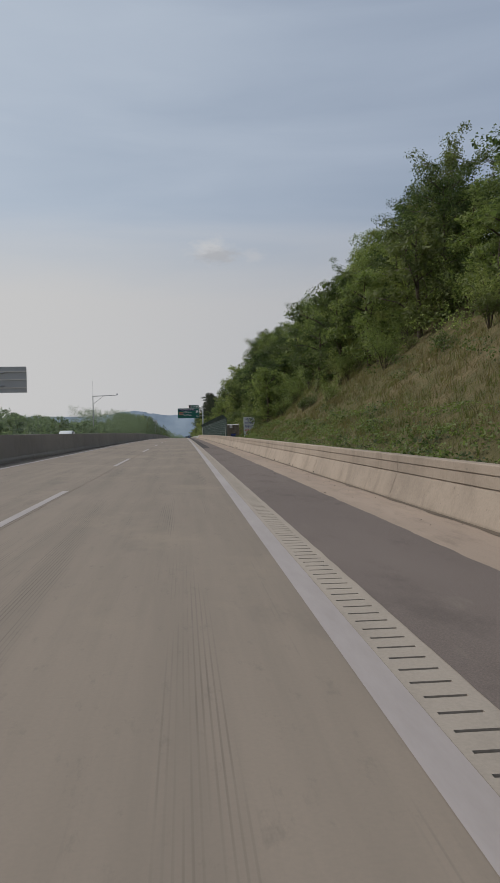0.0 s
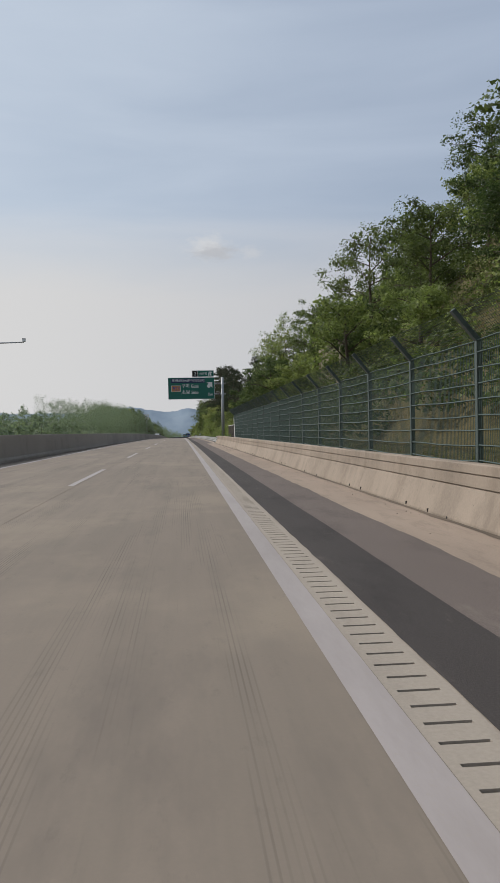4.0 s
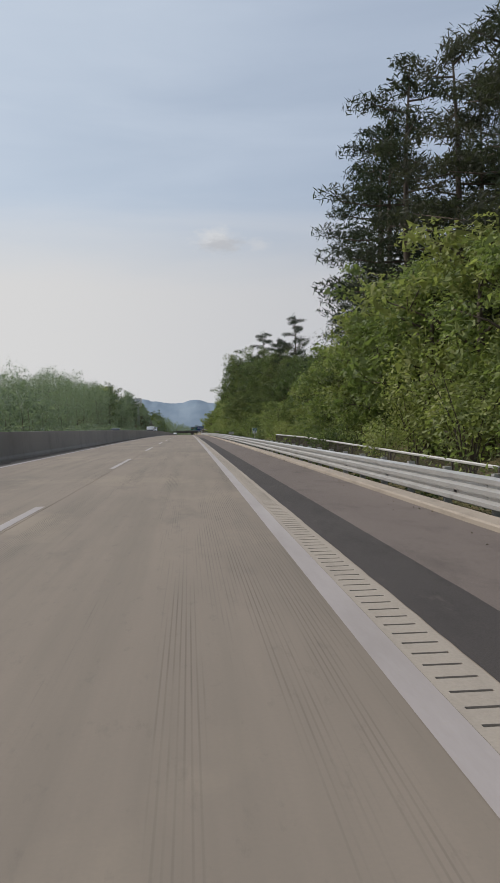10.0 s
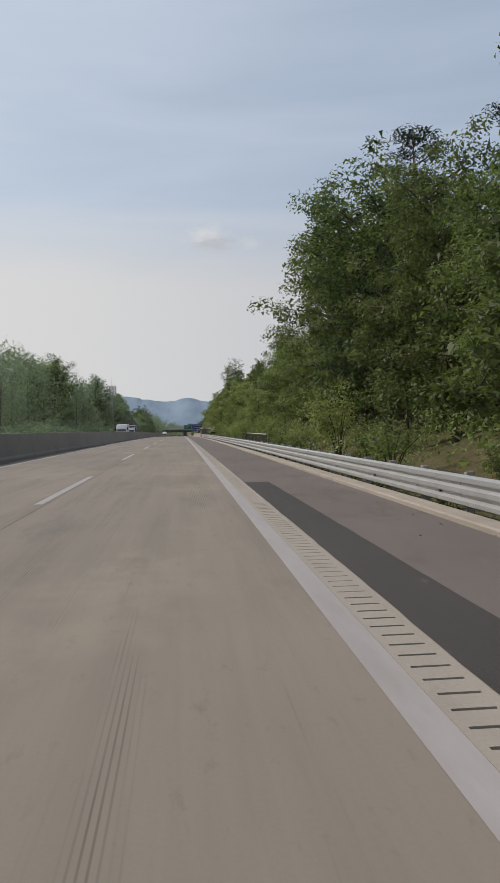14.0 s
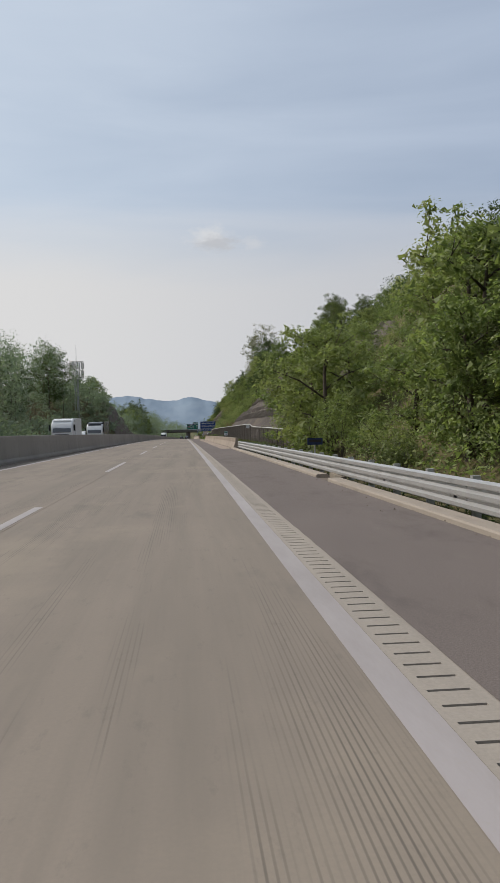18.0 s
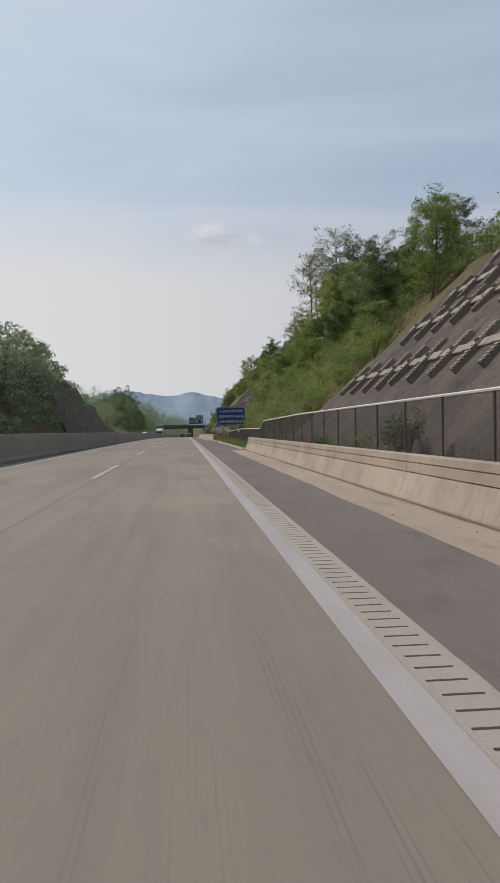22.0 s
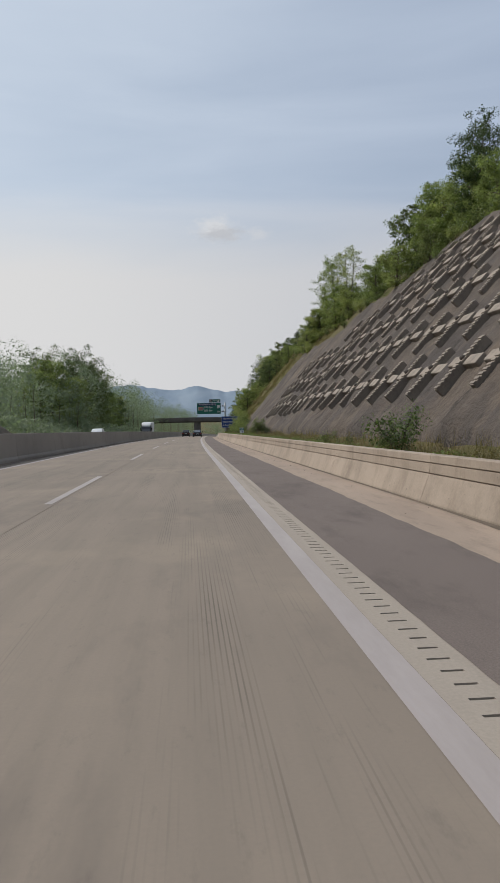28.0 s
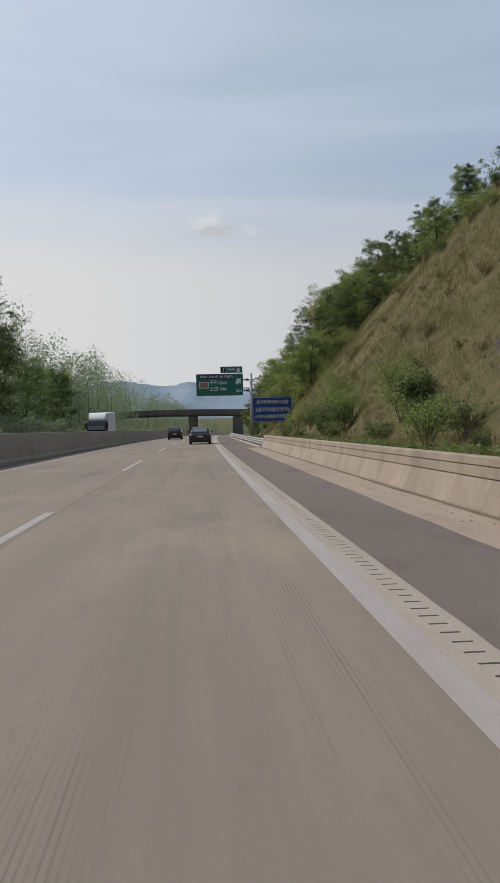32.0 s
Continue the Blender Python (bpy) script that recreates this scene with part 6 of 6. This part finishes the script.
for s, lat, z in ((747, 18.6, 0.95), (752, 19.4, 0.9), (757, 19.2, 0.84), (761, 20.0, 0.62), (749, 20.4, 0.85), (755, 20.6, 0.8), (766, 20.4, 0.5), (742, 19.6, 0.82)):
    plant("sapling", s, lat, z)
thicket(["pale", "bright"], 742, 754, 18.2, 21.5, 2.8, (0.7, 0.9))
thicket(["pale", "bright", "bright"], 754, 768, 16.2, 21.0, 2.8, (0.6, 0.8))
thicket(["pale", "pale", "bright"], 702, 724, 20.6, 22.6, 2.1, (0.8, 1.0))
thicket(["shrub", "bright"], 768, 786, 17.6, 21.5, 2.8, (0.6, 0.85))
# grassy slope at the end
thicket(["pale", "pale", "oak"], 770, 800, 19.6, 25, 3.2, (0.3, 0.44))
thicket(["shrub", "bright"], 765, 860, 17.6, 20.5, 2.6, (0.7, 1.1))
thicket(["dry"], 769, 842, 8.0, 18, 4.0, (0.4, 0.75))
thicket(["dry", "dry", "dry", "shrub"], 634, 800, 6.0, 7.2, 2.3, (0.35, 0.62))
for s, lat, z in ((779, 20.5, 0.27), (788, 21.5, 0.3), (797, 20.0, 0.26), (806, 19.0, 0.28), (818, 17.5, 0.34)):
    plant("pine", s, lat, z)
thicket(["pale", "oak", "oak"], 800, 822, 18, 24, 3.7, (0.5, 0.62))
thicket(["pale", "oak", "oak"], 822, 866, 16.5, 24, 3.7, (0.9, 1.1))
for s, lat, z in ((832, 18.2, 0.6), (839, 18.0, 0.68), (846, 17.5, 0.74), (854, 17.0, 0.78), (862, 16.0, 0.8), (872, 15.0, 0.9), (884, 14.0, 0.96), (896, 13.5, 0.96)):
    plant("tall", s, lat, z)
thicket(["shrub", "bright"], 745, 830, 6.2, 8.4, 2.8, (0.6, 1.0))
thicket(["pale", "bright"], 815, 862, 8.5, 17, 3.6, (0.75, 1.05))
for s, lat, z in ((771, 8.0, 0.74), (774, 8.6, 0.7), (786, 8.2, 0.8), (789, 8.8, 0.76), (754, 6.9, 0.6)):
    plant("bright", s, lat, z)
for s, lat, z in ((783, 7.8, 0.8), (780, 7.6, 0.72), (786.5, 8.4, 0.8), (789, 8.0, 0.7), (770, 8.3, 0.85), (767, 7.7, 0.7), (793, 7.8, 0.6), (546, 6.5, 0.7), (548, 6.8, 0.6), (552, 5.3, 0.34), (571, 5.3, 0.36), (566, 5.3, 0.3), (717.5, 6.4, 0.85), (724, 6.6, 0.6), (674, 6.3, 0.78), (684, 6.2, 0.4), (735, 6.5, 0.36), (747, 6.6, 0.36), (750, 7.0, 0.4), (718, 6.9, 0.58)):
    plant("shrub", s, lat, z)
thicket(["pale", "oak"], 862, 950, 9.5, 20, 5.2, (0.95, 1.3))
# trees that stand out on the other side
for s, lat, z in ((786, -23.5, 1.34), (791, -25.5, 1.43), (796, -22.5, 1.05), (780, -26, 1.09), (772, -23, 0.84), (806, -23, 0.92), (819, -24.5, 1.60), (826, -25, 1.60), (833, -24, 1.34), (845, -23, 1.09), (860, -24, 1.01), (872, -23.5, 1.01), (880, -25, 1.05), (512, -25, 1.34), (518, -27, 1.34), (526, -29, 1.43), (505, -28, 1.26), (548, -27, 1.13), (560, -25, 1.01), (590, -24.5, 1.09), (598, -26, 1.09), (655, -23, 0.63), (668, -26, 0.67), (640, -22, 0.59)):
    plant("tall", s, lat, 0.76 * z)

# ---- woods too dense or too far to pick apart ----
mass = {}


def clumps(key, mat, leaf, share, pts, spread):
    c = mass.setdefault(key, [mat, leaf, [], [], 0])
    c[2] += pts
    c[3] += spread
    c[4] += share


far_trunks = []


def far_wood(key, mat, s0, s1, lat0, lat1, gap, high, wide, share=240, leaf=0.5):
    for s, lat in spots(s0, s1, lat0, lat1, gap):
        h, r = rng.uniform(*high), rng.uniform(*wide)
        foot = at(s, lat, land(min(s, 1150), lat))
        far_trunks.append(tube([foot - Vector((0, 0, 0.5)), foot + Vector((rng.normal(0, 0.3), rng.normal(0, 0.3), h * 0.6))], [0.08, 0.02], 4))
        pts, sp = [], []
        for i in range(12):
            a, u = rng.uniform(0, 6.28), -1 + 2 * (i + 0.5) / 12
            k0 = r * 0.72 * math.sqrt(1 - 0.9 * u * u) * rng.uniform(0.6, 1.0)
            pts.append(foot + Vector((math.cos(a) * k0, math.sin(a) * k0, h * (0.50 + 0.40 * u))))
            sp.append((r * 0.46, r * 0.46, h * 0.13))
        clumps(key, mat, leaf, share, pts, sp)


def cover(key, mat, s0, s1, lat0, lat1, lo, hi, per_metre=28, leaf=0.12, wide=0.95, thick=0.5, gap=1.5):
    """Undergrowth that hides the ground."""
    pts, sp = [], []
    for s, lat in spots(s0, s1, lat0, lat1, gap):
        pts.append(at(s, lat, land(s, lat) + rng.uniform(lo, hi)))
        sp.append((wide, wide, thick))
    clumps(key, mat, leaf, int(per_metre * abs((s1 - s0) * (lat1 - lat0))), pts, sp)


cover("undergrowth", M_LEAF, 4, 80, 12, 22, 0.3, 1.8)
cover("undergrowth", M_LEAF, 78, 172, 8.2, 21, 0.2, 1.6)
cover("undergrowth", M_LEAF, 170, 300, 8.8, 17, 0.3, 4.5, 30, 0.13)
cover("undergrowth", M_LEAF, 300, 430, 8.4, 17, 0.3, 4.0, 30, 0.13)
cover("undergrowth", M_LEAF, 494, 582, 16.8, 27, 0.2, 1.8, 20)
cover("undergrowth", M_LEAF, 574, 644, 8.0, 25, 0.1, 1.4, 26, 0.15)
cover("undergrowth", M_LEAF, 640, 700, 20.4, 28, 0.2, 1.8, 18)
cover("undergrowth", M_LEAF, 700, 764, 17.8, 28, 0.1, 1.4, 22)
cover("undergrowth", M_LEAF, 752, 860, 19, 28, 0.2, 1.8)
cover("undergrowth", M_LEAF, 840, 950, 9.5, 24, 0.2, 2.0, 6, 0.4)
cover("bright_undergrowth", M_LEAFPALE, 430, 494, 7.4, 18, 0.2, 3.2, 44, 0.11)
cover("bright_undergrowth", M_LEAFPALE, 576, 640, 7.8, 18, 0.1, 1.4, 24, 0.13)
cover("bright_undergrowth", M_LEAFPALE, 10, 78, 11, 17, 0.5, 1.8, 22)
cover("bright_undergrowth", M_LEAFPALE, 78, 172, 8.0, 16, 0.4, 1.6, 22)
cover("bright_undergrowth", M_LEAFPALE, 198, 494, 6.4, 9.0, 0.1, 1.3, 40, 0.10)
cover("bright_undergrowth", M_LEAFPALE, 494, 582, 16.6, 23, 0.2, 1.6, 16)
cover("bright_undergrowth", M_LEAFPALE, 576, 640, 8.0, 18, 0.2, 1.3, 10)
cover("bright_undergrowth", M_LEAFPALE, 640, 760, 19.4, 24, 0.3, 1.4, 22)
cover("bright_undergrowth", M_LEAFPALE, 172, 200, 6.0, 8.6, 0.1, 0.9, 40, 0.11)
cover("far_bushes", M_LEAFHAZE, 40, 420, -23, -18, 0.3, 1.9, 5, 0.42)
cover("far_bushes", M_LEAFHAZE, 420, 648, -24, -16.6, 0.3, 1.8, 12, 0.3)
cover("far_bushes", M_LEAFHAZE, 648, 735, -27, -19.8, 0.3, 1.4, 12, 0.3)
cover("far_bushes", M_LEAFHAZE, 640, 700, -20, -16.8, 0.0, 0.7, 14, 0.24, 0.7, 0.4, 1.6)
cover("far_bushes", M_LEAFHAZE, 735, 960, -24, -16.6, 0.3, 1.8, 12, 0.3)
cover("vines", M_LEAF, 77, 170, 6.1, 7.6, 0.2, 2.2, 120, 0.15)
cover("vines", M_LEAF, 59, 77, 6.8, 7.8, 0.2, 1.5, 50, 0.17)
cover("verge_weeds", M_LEAFPALE, 2, 66, 5.4, 7.6, -0.02, 0.14, 110, 0.085, 0.45, 0.16, 0.7)
cover("verge_weeds", M_LEAFPALE, 573, 640, 5.0, 7.2, -0.02, 0.1, 230, 0.085, 0.4, 0.12, 0.5)
cover("verge_weeds", M_LEAFPALE, 640, 800, 5.2, 6.4, 0.06, 0.26, 190, 0.085, 0.4, 0.16, 0.7)
cover("verge_weeds", M_LEAFPALE, 528, 574, 4.98, 5.6, 0.3, 0.55, 60, 0.09, 0.35, 0.2, 1.6)
cover("verge_weeds", M_LEAFPALE, 172, 187, 4.98, 5.3, 0.12, 0.36, 60, 0.09, 0.3, 0.14, 0.8)
cover("creepers", M_LEAF, 189, 497, 5.05, 5.9, -0.02, 0.16, 60, 0.10, 0.3, 0.2, 0.8)
cover("creepers", M_LEAF, 484, 574, 5.45, 6.2, -0.02, 0.1, 70, 0.10, 0.5, 0.16)
cover("creepers", M_LEAF, 0, 76, 5.5, 7.4, -0.02, 0.12, 45, 0.11, 0.6, 0.2)
cover("creepers", M_LEAF, 4, 76, 7.4, 12, -0.02, 0.25, 12, 0.11, 0.7, 0.25, 3.2)
cover("creepers", M_LEAF, 628, 780, 5.5, 7.0, -0.05, 0.05, 30, 0.11, 0.55, 0.14)
far_wood("low_far_wood", M_LEAFHAZE, 55, 150, -26, -18.5, 3.4, (3.2, 4.4), (1.7, 2.4), 150, 0.26)
far_wood("far_wood", M_LEAFHAZE, 150, 330, -27, -18.5, 4.4, (3.0, 4.4), (1.7, 2.4), 341, 0.22)
far_wood("far_wood", M_LEAFHAZE, 330, 400, -29, -18.5, 4.2, (4.6, 7.2), (2.0, 2.8), 465, 0.23)
far_wood("far_wood", M_LEAFHAZE, 250, 400, -40, -27, 7.5, (5, 7), (2.5, 3.2), 403, 0.31)
far_wood("far_wood", M_LEAFHAZE, 400, 436, -40, -20, 5.2, (7.5, 10), (2.8, 3.8), 527, 0.28)
far_wood("far_wood", M_LEAFHAZE, 436, 500, -40, -20, 5.4, (11.5, 14.5), (3.4, 4.8), 713, 0.30)
far_wood("far_wood", M_LEAFHAZE, 500, 604, -44, -21, 5.4, (10, 14.5), (3.2, 4.4), 651, 0.30)
far_wood("far_wood", M_LEAFHAZE, 495, 610, -75, -44, 9.0, (12, 16), (4, 5), 260, 0.55)
far_wood("far_wood", M_LEAFHAZE, 600, 652, -36, -18.5, 4.6, (3.4, 6.0), (2.4, 3.6), 527, 0.27)
far_wood("far_wood", M_LEAFHAZE, 652, 730, -36, -21, 4.6, (2.2, 3.6), (1.8, 2.6), 372, 0.25)
far_wood("far_wood", M_LEAFHAZE, 730, 790, -40, -19, 5.2, (7, 10.5), (2.8, 3.8), 589, 0.26)
far_wood("far_wood", M_LEAFHAZE, 790, 960, -40, -20, 5.4, (12, 17.5), (3.4, 4.8), 744, 0.30)
far_wood("far_wood", M_LEAFHAZE, 720, 960, -75, -40, 9.5, (12, 17), (4, 5), 240, 0.60)
far_wood("far_wood", M_LEAFHAZE, 985, 1160, -70, -19, 8.5, (13, 18), (3.6, 5.0), 260, 0.60)
far_wood("far_wood", M_LEAFHAZE, 985, 1160, 12, 50, 8.5, (7, 12), (3, 4.5), 200, 0.60)
far_wood("far_wood", M_LEAFHAZE, 1180, 1380, -40, 70, 16, (9, 14), (4, 6), 170, 0.70)
far_wood("hill_wood", M_LEAF, 0, 180, 21, 34, 6.0, (5, 7.5), (3, 4), 620, 0.2)
far_wood("hill_wood", M_LEAF, 298, 330, 13, 18.5, 3.6, (4.2, 5.6), (2.0, 2.8), 520, 0.2)
far_wood("pine_wood", M_PINE, 208, 296, 12.6, 18, 4.0, (8.0, 10.4), (2.4, 3.2), 420, 0.2)
far_wood("pine_wood", M_PINE, 200, 420, 18, 26, 6.0, (8, 11.5), (2.8, 3.8), 520, 0.24)
far_wood("hill_wood", M_LEAF, 430, 520, 19, 38, 4.6, (2.8, 4.2), (1.8, 2.5), 500, 0.19)
far_wood("hill_wood", M_LEAF, 500, 760, 27, 38, 6.8, (4, 5.6), (2.6, 3.6), 420, 0.21)
far_wood("hill_wood", M_LEAF, 800, 866, 27, 40, 6.5, (4, 6), (2.6, 3.4), 320, 0.24)
WORDS = {"undergrowth": "dense green undergrowth of the roadside slopes", "bright_undergrowth": "light green undergrowth and creepers on the banks", "far_bushes": "scrub along the far verge", "vines": "dense dark green vines behind the tall fence", "pine_wood": "dark pine wood behind the verge", "verge_weeds": "lush light green weeds between kerb and fence", "creepers": "low dark green creepers and weeds behind barrier and kerb", "hill_wood": "dense green wood on the hilltops above the road", "low_far_wood": "light green scrub trees along the far verge", "far_wood": "dense mixed woodland behind the verges"}
for key, (mat, leaf, pts, sp, share) in mass.items():
    far_off = key.endswith("wood")
    tagged(new(key, leaves_mesh(key, pts, sp, share, leaf, mat, 0.8, inner=26 if far_off else 0 if key in ("creepers", "verge_weeds") else 16, spray=0.15 if key in ("hill_wood", "pine_wood") else 0.25 if far_off else 0.10, plain_leaf=True)), WORDS[key], "vegetation", kind="stuff")
tagged(new("far_trunks", mesh("far_trunks", *merged(*far_trunks), M_BARK)), "trunks of the woodland behind the verges", "vegetation", kind="stuff")


# ---- grass and weeds: single blades, tuft by tuft ----
def blades(name, label, patches, mat, high=(0.1, 0.34)):
    pts = []
    for s0, s1, lat0, lat1, count in patches:
        for _ in range(count):
            s, lat = rng.uniform(s0, s1), rng.uniform(lat0, lat1)
            c = at(s, lat, land(s, lat) - 0.03)
            for _ in range(9):
                a = rng.uniform(0, 6.28)
                h = rng.uniform(*high)
                foot = c + Vector((rng.normal(0, 0.09), rng.normal(0, 0.09), 0))
                side = Vector((math.cos(a), math.sin(a), 0)) * 0.007 * (1 + h)
                tip = foot + Vector((rng.normal(0, 0.3) * h, rng.normal(0, 0.3) * h, h))
                pts += [foot - side, foot + side, tip]
    me = bpy.data.meshes.new(name)
    flat = np.array(pts, dtype=np.float32)
    me.vertices.add(len(flat))
    me.vertices.foreach_set("co", flat.ravel())
    me.loops.add(len(flat))
    me.loops.foreach_set("vertex_index", np.arange(len(flat), dtype=np.int32))
    me.polygons.add(len(flat) // 3)
    me.polygons.foreach_set("loop_start", np.arange(0, len(flat), 3, dtype=np.int32))
    me.materials.append(mat)
    me.update(calc_edges=True)
    tagged(new(name, me), label, "grass", kind="stuff")


blades("grass", "green verge grass and weeds behind barrier and rail", [(0, 80, 4.95, 7, 900), (0, 78, 6.4, 12, 2400),  (80, 172, 4.95, 6.6, 500), (172, 300, 4.95, 7.2, 900), (300, 498, 4.95, 7.4, 1300), (498, 574, 4.95, 7.2, 900), (573, 628, 4.68, 7.6, 3600), (628, 780, 4.95, 7.3, 1500), (780, 850, 4.95, 8, 400), (762, 845, 7.6, 20, 3800)], M_GRASS)
blades("dry_grass", "dry straw-coloured grass on the banks", [(0, 78, 6.2, 12, 2100), (98, 135, 7.5, 12, 600), (574, 640, 7.5, 16, 1200), (767, 840, 8, 21, 7000), (744, 770, 15, 21, 1200), (632, 780, 5.7, 7.6, 3600)], M_DRY, (0.15, 0.5))

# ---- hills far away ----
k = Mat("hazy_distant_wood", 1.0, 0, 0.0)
# the blue haze of the distance is painted into this base colour
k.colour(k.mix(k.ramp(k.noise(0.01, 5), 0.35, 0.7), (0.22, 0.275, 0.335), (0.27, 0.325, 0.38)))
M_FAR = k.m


def ridge(name, y, x0, x1, height, seed, label, deep=300):
    xs = np.linspace(x0, x1, 620)
    n = 14
    verts = []
    for x in xs:
        top = height(x)
        for j in range(n):
            u = j / (n - 1)
            yy = y + deep * u
            z = -90 + (top + 90) * u ** 0.8 + u * (6 * noise.noise(Vector((x / 160, yy / 160, seed))) + 6 * noise.noise(Vector((x / 40, yy / 40, seed + 3))) + 3 * noise.noise(Vector((x / 13, yy / 13, seed + 5))))
            verts.append((x, yy, z))
    faces = [(n * i + j, n * i + n + j, n * i + n + 1 + j, n * i + 1 + j) for i in range(len(xs) - 1) for j in range(n - 1)]
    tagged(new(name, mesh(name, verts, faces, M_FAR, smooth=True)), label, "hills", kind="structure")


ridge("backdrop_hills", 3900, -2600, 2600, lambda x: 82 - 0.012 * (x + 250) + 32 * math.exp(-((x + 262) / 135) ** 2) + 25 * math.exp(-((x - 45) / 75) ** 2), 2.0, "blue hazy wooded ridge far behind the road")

# ---- grit and litter on gutter and shoulder ----
verts, faces = [], []
for _ in range(1300):
    s, lat = rng.uniform(0, 770), 4.42 - abs(rng.normal(0, 0.35))
    if lat < 2.4:
        continue
    c, r = at(s, lat, 0.012 + 0.03 * max(0.0, lat - 3.9)), rng.uniform(0.004, 0.016)
    k0 = len(verts)
    a = rng.uniform(0, 6.28)
    verts += [c + Vector((1.6 * r * math.cos(a + q), 1.6 * r * math.sin(a + q), -0.012)) for q in (0, 2.1, 4.0)] + [c + Vector((0, 0, r * 0.6))]
    faces += [(k0, k0 + 1, k0 + 3), (k0 + 1, k0 + 2, k0 + 3), (k0 + 2, k0, k0 + 3)]
tagged(new("grit", mesh("grit", verts, faces, M_SILT)), "dark grit and leaf litter on gutter and shoulder", "litter", kind="stuff")
